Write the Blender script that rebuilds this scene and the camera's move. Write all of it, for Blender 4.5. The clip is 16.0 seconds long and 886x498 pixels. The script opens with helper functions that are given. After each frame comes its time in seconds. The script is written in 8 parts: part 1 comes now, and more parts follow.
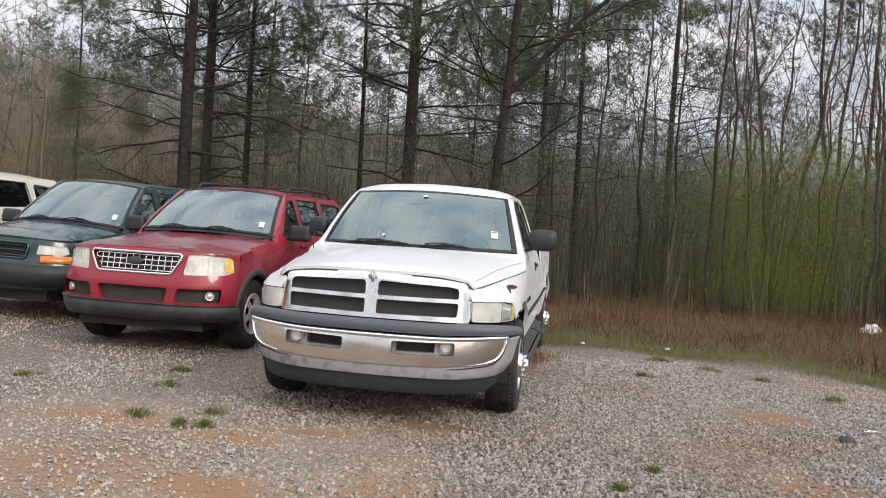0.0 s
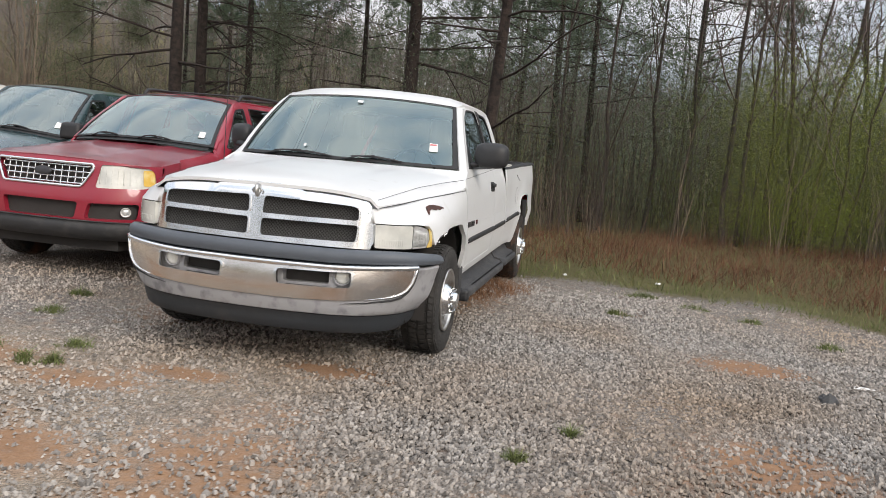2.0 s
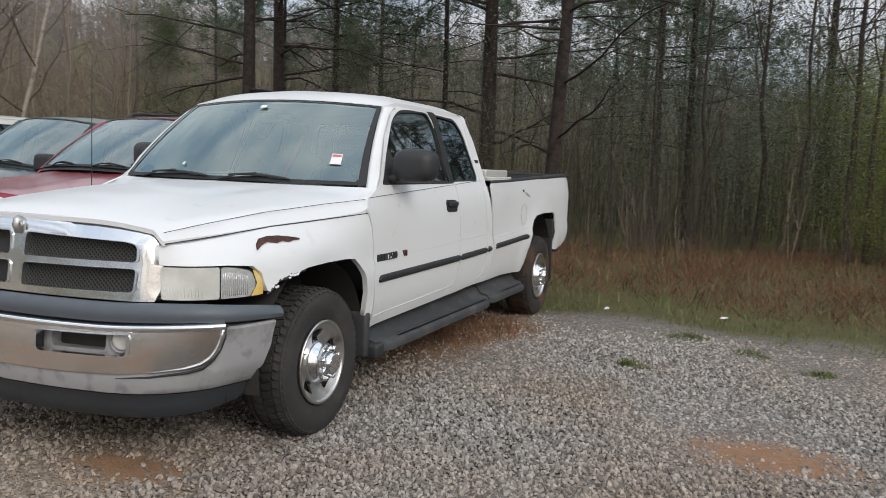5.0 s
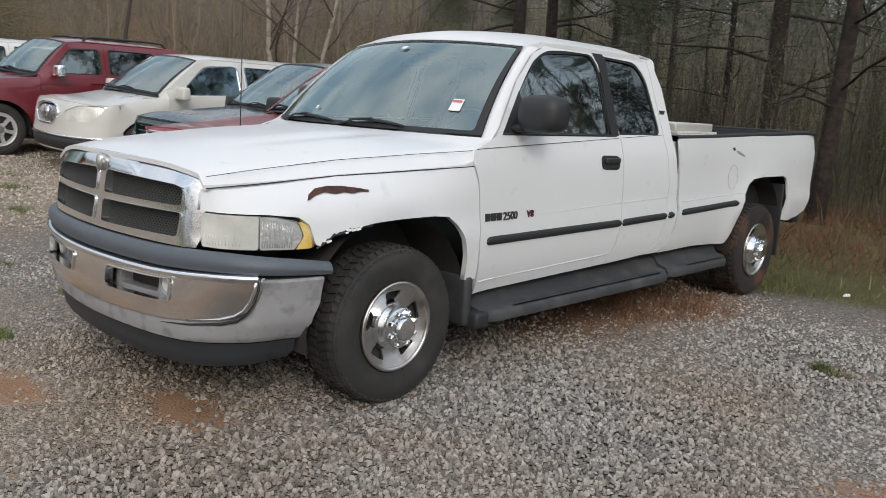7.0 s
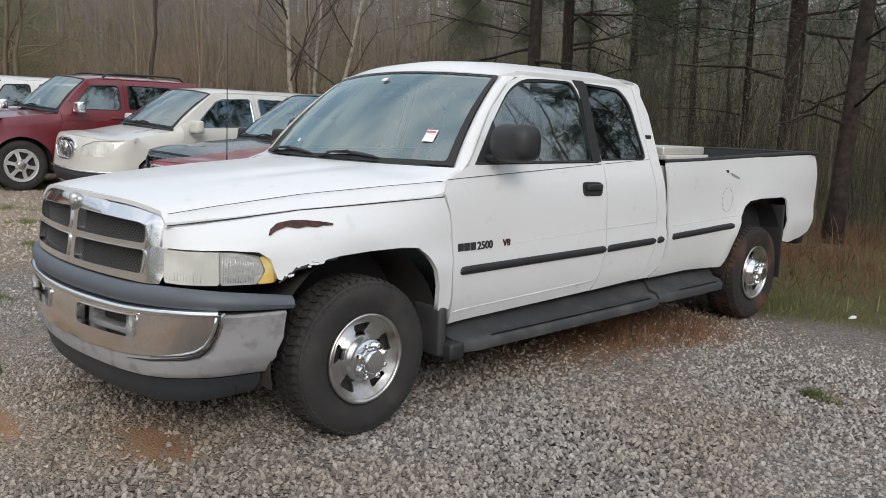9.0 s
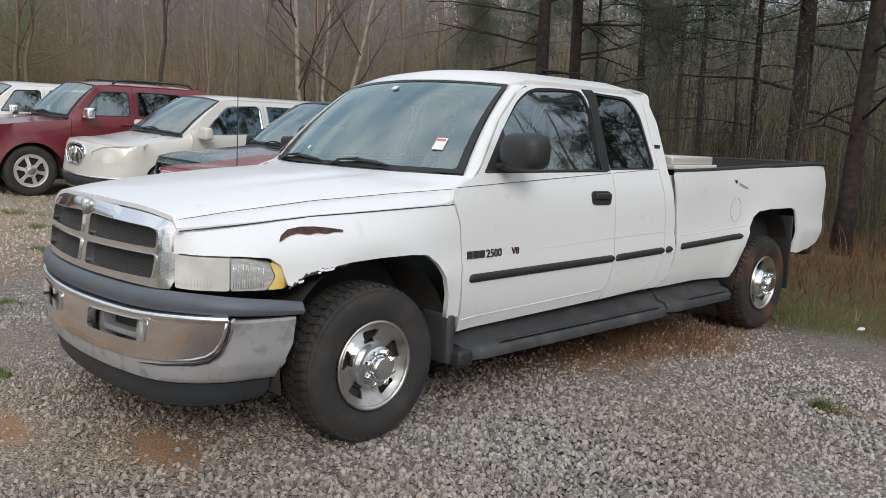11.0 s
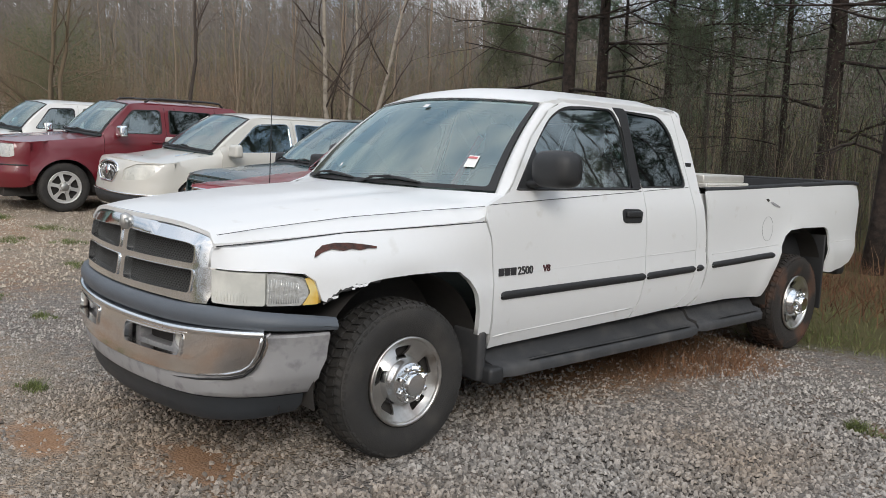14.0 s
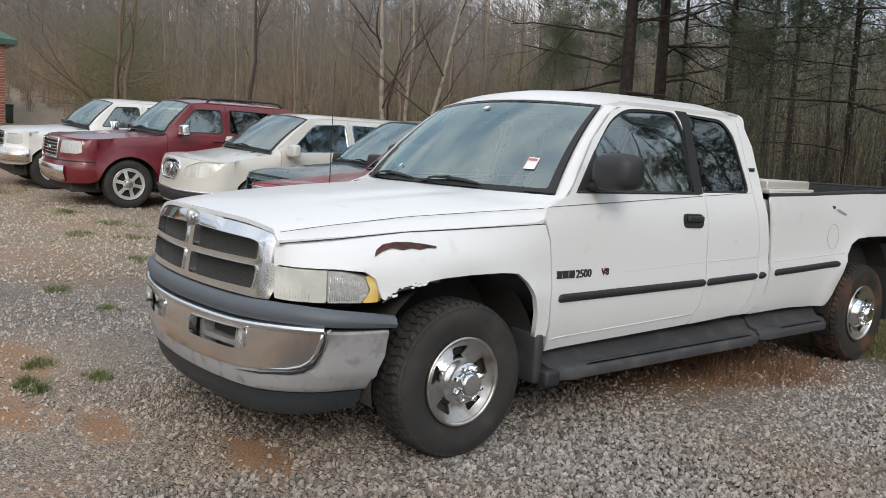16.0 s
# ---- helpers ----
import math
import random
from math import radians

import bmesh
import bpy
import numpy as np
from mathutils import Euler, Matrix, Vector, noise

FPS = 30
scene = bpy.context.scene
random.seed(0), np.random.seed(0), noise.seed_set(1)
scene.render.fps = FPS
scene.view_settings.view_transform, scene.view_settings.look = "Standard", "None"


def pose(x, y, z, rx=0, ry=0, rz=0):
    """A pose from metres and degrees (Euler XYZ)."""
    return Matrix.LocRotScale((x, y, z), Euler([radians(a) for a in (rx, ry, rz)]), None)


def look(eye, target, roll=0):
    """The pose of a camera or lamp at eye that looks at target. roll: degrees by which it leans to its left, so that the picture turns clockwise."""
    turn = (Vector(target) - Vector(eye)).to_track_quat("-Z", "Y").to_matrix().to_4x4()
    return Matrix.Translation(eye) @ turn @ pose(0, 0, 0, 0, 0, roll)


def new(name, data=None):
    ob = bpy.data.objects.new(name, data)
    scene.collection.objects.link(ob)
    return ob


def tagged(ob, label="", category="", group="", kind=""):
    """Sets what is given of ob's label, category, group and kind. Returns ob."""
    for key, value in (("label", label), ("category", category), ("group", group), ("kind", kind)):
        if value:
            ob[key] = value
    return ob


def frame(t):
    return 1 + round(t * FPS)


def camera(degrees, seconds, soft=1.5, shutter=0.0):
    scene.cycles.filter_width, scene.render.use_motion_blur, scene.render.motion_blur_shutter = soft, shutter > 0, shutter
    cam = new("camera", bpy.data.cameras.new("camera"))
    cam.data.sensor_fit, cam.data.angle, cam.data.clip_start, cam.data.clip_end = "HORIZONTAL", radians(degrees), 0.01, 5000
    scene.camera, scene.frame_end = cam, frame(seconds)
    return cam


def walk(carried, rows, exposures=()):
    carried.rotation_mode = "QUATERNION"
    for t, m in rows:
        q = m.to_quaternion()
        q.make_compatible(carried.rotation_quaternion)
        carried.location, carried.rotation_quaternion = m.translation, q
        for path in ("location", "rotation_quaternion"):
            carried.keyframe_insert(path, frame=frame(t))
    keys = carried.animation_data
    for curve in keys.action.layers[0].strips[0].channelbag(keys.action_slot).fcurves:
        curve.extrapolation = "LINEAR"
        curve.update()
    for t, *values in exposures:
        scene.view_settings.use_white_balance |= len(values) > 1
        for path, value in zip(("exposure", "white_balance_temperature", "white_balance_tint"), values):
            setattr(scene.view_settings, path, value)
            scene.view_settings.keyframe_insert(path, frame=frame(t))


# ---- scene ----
cam = camera(56.8, 16.0, 0.75, 0.4)
PATH = [
    (0, (1.446, -6.463, 1.416), (1.107, -4.492, 1.366), 3.6),
    (0.5, (1.641, -6.241, 1.424), (1.267, -4.278, 1.344), 4.7),
    (1, (1.708, -5.915, 1.392), (1.361, -3.954, 1.21), 5.3),
    (1.5, (1.864, -5.626, 1.37), (1.514, -3.672, 1.127), 4.5),
    (2, (2.074, -5.346, 1.364), (1.665, -3.403, 1.129), 4.8),
    (2.5, (2.238, -5.003, 1.357), (1.778, -3.067, 1.158), 4.8),
    (3, (2.418, -4.709, 1.367), (1.897, -2.789, 1.163), 4.4),
    (5.5, (3.289, -3.164, 1.387), (2.344, -1.413, 1.185), 0.5),
    (6, (3.5, -2.887, 1.412), (2.297, -1.312, 1.149), 1.6),
    (6.5, (3.583, -2.651, 1.395), (2.297, -1.154, 1.07), 3.9),
    (7, (3.645, -2.477, 1.403), (2.29, -1.049, 1.048), 3.2),
    (7.5, (3.801, -2.354, 1.432), (2.35, -1.016, 1.108), 2.2),
    (8, (3.851, -2.294, 1.446), (2.38, -0.977, 1.125), 1.7),
    (8.5, (3.846, -2.267, 1.446), (2.413, -0.908, 1.133), 1.7),
    (9, (3.852, -2.265, 1.449), (2.433, -0.889, 1.148), 1.8),
    (11.5, (3.843, -2.286, 1.443), (2.41, -0.919, 1.169), 2.3),
    (12, (3.827, -2.283, 1.441), (2.397, -0.911, 1.173), 2.5),
    (12.5, (3.833, -2.288, 1.44), (2.399, -0.918, 1.176), 2.5),
    (13, (3.838, -2.298, 1.439), (2.39, -0.943, 1.183), 2.5),
    (13.5, (3.838, -2.312, 1.437), (2.375, -0.971, 1.187), 2.4),
    (14, (3.834, -2.325, 1.441), (2.357, -0.997, 1.201), 2.3),
    (14.5, (3.837, -2.332, 1.436), (2.344, -1.023, 1.198), 2.1),
    (15, (3.828, -2.342, 1.433), (2.327, -1.044, 1.184), 2.7),
    (15.5, (3.828, -2.347, 1.43), (2.294, -1.088, 1.181), 3.0),
    (16, (3.82, -2.36, 1.433), (2.263, -1.128, 1.193), 3.0),
]
walk(cam, [(t, look(eye, target, roll)) for t, eye, target, roll in PATH], [(0, 0.66, 6820, 12), (3, 0.60, 6780, 12), (5.5, 0.22, 6500, 10), (6.5, 0.19, 6500, 10), (7.5, 0.26, 6500, 10), (16, 0.30, 6560, 10)])

# ---- light ----
from mathutils.geometry import delaunay_2d_cdt
world = bpy.data.worlds.new("overcast_sky")
scene.world = world
world.use_nodes = True
wt = world.node_tree
wt.nodes.clear()
w_out = wt.nodes.new("ShaderNodeOutputWorld")
w_bg = wt.nodes.new("ShaderNodeBackground")
w_sky = wt.nodes.new("ShaderNodeTexSky")
w_sky.sky_type = "NISHITA"
w_sky.sun_disc = False
w_sky.sun_elevation = radians(24)
w_sky.sun_rotation = radians(150)
w_sky.dust_density = 4.0
w_co = wt.nodes.new("ShaderNodeTexCoord")
w_map = wt.nodes.new("ShaderNodeMapping")
w_map.inputs["Scale"].default_value = (1.6, 1.6, 4.5)
w_noise = wt.nodes.new("ShaderNodeTexNoise")
w_noise.inputs["Scale"].default_value = 1.7
w_noise.inputs["Detail"].default_value = 6.0
w_ramp = wt.nodes.new("ShaderNodeValToRGB")
w_ramp.color_ramp.elements[0].position, w_ramp.color_ramp.elements[0].color = 0.34, (3.9, 4.9, 6.1, 1)
w_ramp.color_ramp.elements[1].position, w_ramp.color_ramp.elements[1].color = 0.64, (8.7, 8.65, 8.85, 1)
w_mix = wt.nodes.new("ShaderNodeMix")
w_mix.data_type = "RGBA"
w_mix.inputs["Factor"].default_value = 0.86
wt.links.new(w_co.outputs["Generated"], w_map.inputs["Vector"])
wt.links.new(w_map.outputs["Vector"], w_noise.inputs["Vector"])
wt.links.new(w_noise.outputs["Fac"], w_ramp.inputs["Fac"])
wt.links.new(w_sky.outputs["Color"], w_mix.inputs["A"])
wt.links.new(w_ramp.outputs["Color"], w_mix.inputs["B"])
w_sep = wt.nodes.new("ShaderNodeSeparateXYZ")
w_up = wt.nodes.new("ShaderNodeMapRange")
w_up.inputs["From Min"].default_value, w_up.inputs["From Max"].default_value = 0.0, 1.0
w_up.inputs["To Min"].default_value, w_up.inputs["To Max"].default_value = 0.52, 1.06
w_mul = wt.nodes.new("ShaderNodeVectorMath")
w_mul.operation = "SCALE"
wt.links.new(w_co.outputs["Generated"], w_sep.inputs["Vector"])
wt.links.new(w_sep.outputs["Z"], w_up.inputs["Value"])
wt.links.new(w_mix.outputs["Result"], w_mul.inputs["Vector"])
wt.links.new(w_up.outputs["Result"], w_mul.inputs["Scale"])
wt.links.new(w_mul.outputs["Vector"], w_bg.inputs["Color"])
w_bg.inputs["Strength"].default_value = 0.14
wt.links.new(w_bg.outputs["Background"], w_out.inputs["Surface"])
sun_data = bpy.data.lights.new("sun", "SUN")
sun_data.energy, sun_data.angle, sun_data.color = 1.3, radians(25), (1.0, 0.96, 0.9)
sun = new("sun", sun_data)
sun.matrix_world = look((44, -26, 31), (0, 2, 0))


# ---- materials ----
def shade(name, base, rough=0.6, metal=0.0, vary=0.12, scale=6.0, fine=60.0, bump=0.0, bump_scale=80.0, coat=0.0, second=None, second_scale=3.0,
          second_cut=0.55, second_soft=0.12, per_object=0.0, per_island=0.0, spec=0.5, sheen=0.0):
    """A surface with variation at two scales, an optional second colour in patches and an optional relief."""
    m = bpy.data.materials.new(name)
    m.use_nodes = True
    t = m.node_tree
    p = t.nodes["Principled BSDF"]
    co = t.nodes.new("ShaderNodeTexCoord").outputs["Object"]

    def noise_at(s, detail=4.0):
        n = t.nodes.new("ShaderNodeTexNoise")
        n.inputs["Scale"].default_value, n.inputs["Detail"].default_value = s, detail
        t.links.new(co, n.inputs["Vector"])
        return n.outputs["Fac"]

    def value(op, a, b):
        n = t.nodes.new("ShaderNodeMath")
        n.operation = op
        for i, v in ((0, a), (1, b)):
            if isinstance(v, (int, float)):
                n.inputs[i].default_value = v
            else:
                t.links.new(v, n.inputs[i])
        return n.outputs[0]

    wave = value("ADD", value("MULTIPLY", noise_at(scale), 0.65), value("MULTIPLY", noise_at(fine), 0.35))
    gain = value("ADD", 1.0 - vary, value("MULTIPLY", wave, 2 * vary))
    if per_object:
        info = t.nodes.new("ShaderNodeObjectInfo")
        gain = value("MULTIPLY", gain, value("ADD", 1 - per_object, value("MULTIPLY", info.outputs["Random"], 2 * per_object)))
    if per_island:
        geo = t.nodes.new("ShaderNodeNewGeometry")
        gain = value("MULTIPLY", gain, value("ADD", 1 - per_island, value("MULTIPLY", geo.outputs["Random Per Island"], 2 * per_island)))
    colour = t.nodes.new("ShaderNodeRGB").outputs[0]
    colour.default_value = (*base, 1)
    if second:
        ramp = t.nodes.new("ShaderNodeMapRange")
        ramp.inputs["From Min"].default_value, ramp.inputs["From Max"].default_value = second_cut - second_soft, second_cut + second_soft
        t.links.new(noise_at(second_scale, 7.0), ramp.inputs["Value"])
        mix = t.nodes.new("ShaderNodeMix")
        mix.data_type = "RGBA"
        t.links.new(ramp.outputs["Result"], mix.inputs["Factor"])
        t.links.new(colour, mix.inputs["A"])
        mix.inputs["B"].default_value = (*second, 1)
        colour = mix.outputs["Result"]
    scaled = t.nodes.new("ShaderNodeVectorMath")
    scaled.operation = "SCALE"
    t.links.new(colour, scaled.inputs[0])
    t.links.new(gain, scaled.inputs["Scale"])
    t.links.new(scaled.outputs["Vector"], p.inputs["Base Color"])
    r = value("ADD", rough - 0.06, value("MULTIPLY", noise_at(scale * 2.3), 0.12))
    t.links.new(r, p.inputs["Roughness"])
    p.inputs["Metallic"].default_value = metal
    p.inputs["Specular IOR Level"].default_value = spec
    p.inputs["Coat Weight"].default_value = coat
    p.inputs["Coat Roughness"].default_value = 0.06
    if bump:
        b = t.nodes.new("ShaderNodeBump")
        b.inputs["Strength"].default_value = bump
        b.inputs["Distance"].default_value = 0.02
        t.links.new(noise_at(bump_scale, 6.0), b.inputs["Height"])
        t.links.new(b.outputs["Normal"], p.inputs["Normal"])
    return m


def glass(name, tint, mirror=0.05, rough=0.02, sheen=(0.80, 0.95, 1.0)):
    """A thin pane: tinted, clear, with the gloss that its angle gives."""
    m = bpy.data.materials.new(name)
    m.use_nodes = True
    t = m.node_tree
    t.nodes.remove(t.nodes["Principled BSDF"])
    out = t.nodes["Material Output"]
    clear = t.nodes.new("ShaderNodeBsdfTransparent")
    clear.inputs["Color"].default_value = (*tint, 1)
    gloss = t.nodes.new("ShaderNodeBsdfGlossy")
    gloss.inputs["Roughness"].default_value = rough
    gloss.inputs["Color"].default_value = (*sheen, 1)
    fres = t.nodes.new("ShaderNodeFresnel")
    fres.inputs["IOR"].default_value = 1.62
    add = t.nodes.new("ShaderNodeMath")
    add.operation = "ADD"
    add.inputs[1].default_value = mirror
    mix = t.nodes.new("ShaderNodeMixShader")
    t.links.new(fres.outputs["Fac"], add.inputs[0])
    t.links.new(add.outputs[0], mix.inputs["Fac"])
    t.links.new(clear.outputs[0], mix.inputs[1])
    t.links.new(gloss.outputs[0], mix.inputs[2])
    t.links.new(mix.outputs[0], out.inputs["Surface"])
    return m


WHITE = shade("white_truck_paint", (0.73, 0.74, 0.745), 0.36, vary=0.03, scale=2.0, coat=0.3, second=(0.60, 0.59, 0.56), second_scale=9, second_cut=0.74, second_soft=0.1)
MAROON = shade("maroon_paint", (0.29, 0.015, 0.034), 0.35, vary=0.08, scale=2.0, coat=0.7)
DEEP_RED = shade("deep_red_paint", (0.145, 0.012, 0.020), 0.30, vary=0.08, scale=2.0, coat=0.8)
# maroon for the hood, with the sky's pinkish sheen put into its colour
HOOD_SHEEN = shade("faded_maroon_paint", (0.25, 0.030, 0.048), 0.30, vary=0.08, scale=2.0, coat=0.6)
GREEN = shade("dark_green_paint", (0.008, 0.032, 0.036), 0.28, vary=0.1, scale=2.0, coat=0.6)
ROOF_GREEN = shade("faded_green_paint", (0.025, 0.062, 0.046), 0.4, vary=0.1, scale=3.0, coat=0.4)
CREAM = shade("cream_pearl_paint", (0.58, 0.57, 0.53), 0.30, vary=0.04, scale=2.0, coat=0.7)
OFF_WHITE = shade("off_white_paint", (0.72, 0.72, 0.70), 0.3, vary=0.04, scale=2.0, coat=0.6)
CHROME = shade("chrome", (0.84, 0.86, 0.88), 0.13, 1.0, vary=0.08, scale=8, bump=0.02, bump_scale=30)
RIM_CHROME = shade("dusty_wheel_chrome", (0.70, 0.685, 0.66), 0.33, 1.0, vary=0.15, scale=12, second=(0.34, 0.29, 0.25), second_scale=9, second_cut=0.62)
WORN_CHROME = shade("worn_chrome", (0.88, 0.85, 0.82), 0.20, 1.0, vary=0.08, scale=5, second=(0.74, 0.66, 0.60), second_scale=4, second_cut=0.6)
ALLOY = shade("bright_alloy", (0.76, 0.76, 0.75), 0.32, 0.55, vary=0.1, scale=9)
DULL_METAL = shade("dull_metal", (0.45, 0.45, 0.44), 0.45, 0.9, vary=0.15, scale=9)
SILVER = shade("scuffed_silver_plastic", (0.345, 0.345, 0.355), 0.5, vary=0.10, scale=7, second=(0.20, 0.20, 0.21), second_scale=11, second_cut=0.60, second_soft=0.08)
DAM = shade("dark_air_dam_rubber", (0.032, 0.037, 0.043), 0.55, vary=0.25, scale=8, bump=0.1, bump_scale=200, second=(0.07, 0.07, 0.07), second_scale=5, second_cut=0.66)
PAD = shade("grey_blue_rubber", (0.094, 0.108, 0.127), 0.5, vary=0.15, scale=8, bump=0.1, bump_scale=200)
BLACK_PLASTIC = shade("black_plastic", (0.024, 0.025, 0.027), 0.55, vary=0.25, scale=10, bump=0.12, bump_scale=220)
GREY_PLASTIC = shade("grey_plastic", (0.043, 0.044, 0.047), 0.55, vary=0.2, scale=8, bump=0.15, bump_scale=200, second=(0.085, 0.082, 0.080), second_scale=6, second_cut=0.62)
# base raised above black: haze over deep shade put into the colour
DARK = shade("dusty_dark_plastic", (0.036, 0.033, 0.031), 0.8, vary=0.3, scale=12)
MESH_GREY = shade("grey_wire_mesh", (0.085, 0.085, 0.083), 0.5, 0.3, vary=0.2, scale=20)
TYRE = shade("tyre_rubber", (0.028, 0.027, 0.026), 0.78, vary=0.3, scale=9, bump=0.25, bump_scale=160, second=(0.050, 0.046, 0.042), second_scale=7, second_cut=0.6)
MUD_TYRE = shade("muddy_tyre_rubber", (0.024, 0.021, 0.019), 0.8, vary=0.3, scale=9, bump=0.25, bump_scale=160, second=(0.13, 0.060, 0.034), second_scale=5, second_cut=0.62)
RUST = shade("rust_scrape", (0.085, 0.030, 0.022), 0.85, vary=0.4, scale=20, bump=0.4, bump_scale=90, second=(0.03, 0.018, 0.016), second_scale=25, second_cut=0.55)
LENS = shade("hazed_lens", (0.54, 0.545, 0.51), 0.18, vary=0.12, scale=5, coat=0.6, bump=0.05, bump_scale=40, second=(0.72, 0.72, 0.67), second_scale=6)
CLEAR_LENS = shade("clear_lens", (0.58, 0.59, 0.58), 0.12, 0.35, vary=0.25, scale=25, coat=0.8, bump=0.35, bump_scale=60)
ORANGE = shade("orange_lens", (0.62, 0.17, 0.02), 0.25, vary=0.15, scale=12, coat=0.6)
AMBER = shade("amber_lens", (0.74, 0.47, 0.09), 0.22, vary=0.15, scale=12, coat=0.6, second=(0.75, 0.6, 0.25), second_scale=12, second_cut=0.55)
RED_LENS = shade("red_lens", (0.35, 0.012, 0.012), 0.22, vary=0.15, scale=12, coat=0.6)
GLASS = glass("windscreen_glass", (0.64, 0.82, 0.78), 0.19, sheen=(0.82, 0.98, 0.98))
CAR_GLASS = glass("parked_car_glass", (0.54, 0.74, 0.73), 0.19, sheen=(0.84, 0.98, 0.99))
SIDE_GLASS = glass("side_glass", (0.50, 0.54, 0.50), 0.20)
DARK_GLASS = glass("privacy_glass", (0.045, 0.05, 0.05), 0.09)
RUBBER = shade("rubber_seal", (0.016, 0.016, 0.017), 0.6, vary=0.2, scale=20)
SEAT = shade("grey_seat_cloth", (0.26, 0.25, 0.23), 0.9, vary=0.12, scale=12, bump=0.2, bump_scale=240)
DASH = shade("grey_dashboard", (0.20, 0.21, 0.21), 0.7, vary=0.1, scale=9, bump=0.1, bump_scale=240)
PAPER = shade("white_paper", (0.78, 0.77, 0.76), 0.7, vary=0.05, scale=20)
RED_PAPER = shade("red_print", (0.55, 0.16, 0.17), 0.7, vary=0.1, scale=20)
ALU = shade("brushed_aluminium", (0.70, 0.68, 0.64), 0.42, 0.55, vary=0.12, scale=10, bump=0.2, bump_scale=60)
LETTER = shade("dark_badge", (0.06, 0.06, 0.065), 0.35, 0.4, vary=0.2, scale=40)
LETTER_RED = shade("red_badge", (0.075, 0.022, 0.025), 0.35, 0.2, vary=0.2, scale=40)
BARK = shade("pine_bark", (0.046, 0.032, 0.026), 0.95, vary=0.4, scale=7, fine=35, bump=1.0, bump_scale=14, second=(0.020, 0.015, 0.013), second_scale=9, second_cut=0.5, per_object=0.2)
GREY_BARK = shade("grey_bark", (0.066, 0.050, 0.041), 0.95, vary=0.35, scale=5, fine=40, bump=0.6, bump_scale=30, second=(0.06, 0.05, 0.045), second_scale=7, second_cut=0.52, per_object=0.25)
PALE_BARK = shade("pale_bark", (0.34, 0.30, 0.25), 0.9, vary=0.3, scale=5, fine=40, bump=0.4, bump_scale=30, second=(0.15, 0.13, 0.11), second_scale=6, second_cut=0.6)
TWIG = shade("bare_twigs", (0.092, 0.068, 0.055), 0.95, vary=0.3, scale=1.0, per_island=0.4, per_object=0.15)
BRUSH_BARK = shade("olive_brown_bark", (0.15, 0.115, 0.075), 0.9, vary=0.3, scale=5, fine=40, per_object=0.1)
FINE_TWIG = shade("fine_pinkish_twigs", (0.150, 0.112, 0.105), 0.95, vary=0.3, scale=1.0, per_island=0.3, per_object=0.15)
NEEDLE = shade("pine_needles", (0.062, 0.098, 0.052), 0.7, vary=0.3, scale=1.2, per_island=0.3, per_object=0.15)
LEAF = shade("spring_leaves", (0.130, 0.155, 0.030), 0.6, vary=0.3, scale=1.0, per_island=0.22)
PALE_STEM = shade("pale_dead_stems", (0.20, 0.155, 0.115), 0.9, vary=0.2, scale=1.0, per_island=0.4)
BLUE_GREEN = shade("blue_green_needles", (0.088, 0.126, 0.086), 0.7, vary=0.3, scale=0.8, per_island=0.25)
OLIVE = shade("olive_leaves", (0.105, 0.122, 0.058), 0.7, vary=0.3, scale=0.8, per_island=0.2)
BUDS = shade("bright_budding_leaves", (0.200, 0.240, 0.028), 0.6, vary=0.3, scale=1.0, per_island=0.22)
DULL_LEAF = shade("dull_green_leaves", (0.105, 0.132, 0.076), 0.65, vary=0.35, scale=0.8, per_island=0.25)
DRY = shade("dry_russet_weeds", (0.135, 0.056, 0.028), 0.9, vary=0.35, scale=0.9, per_island=0.5, second=(0.13, 0.080, 0.042), second_scale=0.8, second_cut=0.58)
GRASS = shade("green_grass", (0.125, 0.150, 0.045), 0.75, vary=0.3, scale=0.8, per_island=0.45, second=(0.18, 0.155, 0.07), second_scale=1.6, second_cut=0.58)
STRAW_RED = shade("russet_pine_straw", (0.205, 0.105, 0.055), 0.9, vary=0.3, scale=3.0, per_island=0.5)
GREY_DRY = shade("grey_dead_grass", (0.085, 0.066, 0.055), 0.9, vary=0.3, scale=2.0, per_island=0.4)
FRESH = shade("fresh_grass", (0.130, 0.155, 0.052), 0.7, vary=0.3, scale=0.9, per_island=0.5)
STRAW = shade("straw_stalks", (0.155, 0.095, 0.052), 0.9, vary=0.3, scale=0.7, per_island=0.5, second=(0.17, 0.085, 0.05), second_scale=0.9, second_cut=0.55)
BRUSH = shade("brown_thicket", (0.275, 0.182, 0.116), 0.95, vary=0.3, scale=0.12, per_island=0.4, second=(0.19, 0.165, 0.135), second_scale=0.1, second_cut=0.5)
FAR_WOOD = shade("far_bare_wood", (0.160, 0.140, 0.126), 0.95, vary=0.35, scale=0.05, per_island=0.25)
FAR_PINE = shade("far_pine", (0.11, 0.13, 0.11), 0.9, vary=0.35, scale=0.05, per_island=0.4)
BRICK = shade("red_brick", (0.28, 0.09, 0.06), 0.9, vary=0.25, scale=6, per_object=0.2)
MORTAR = shade("mortar", (0.32, 0.29, 0.26), 0.95, vary=0.2, scale=12)
METAL_GREEN = shade("green_metal_roof", (0.055, 0.115, 0.085), 0.45, 0.2, vary=0.15, scale=2)
BIN = shade("dark_green_bin", (0.015, 0.028, 0.02), 0.5, vary=0.2, scale=6)


# ---- mesh helpers ----
def smooth01(t):
    t = np.clip(t, 0, 1)
    return t * t * (3 - 2 * t)


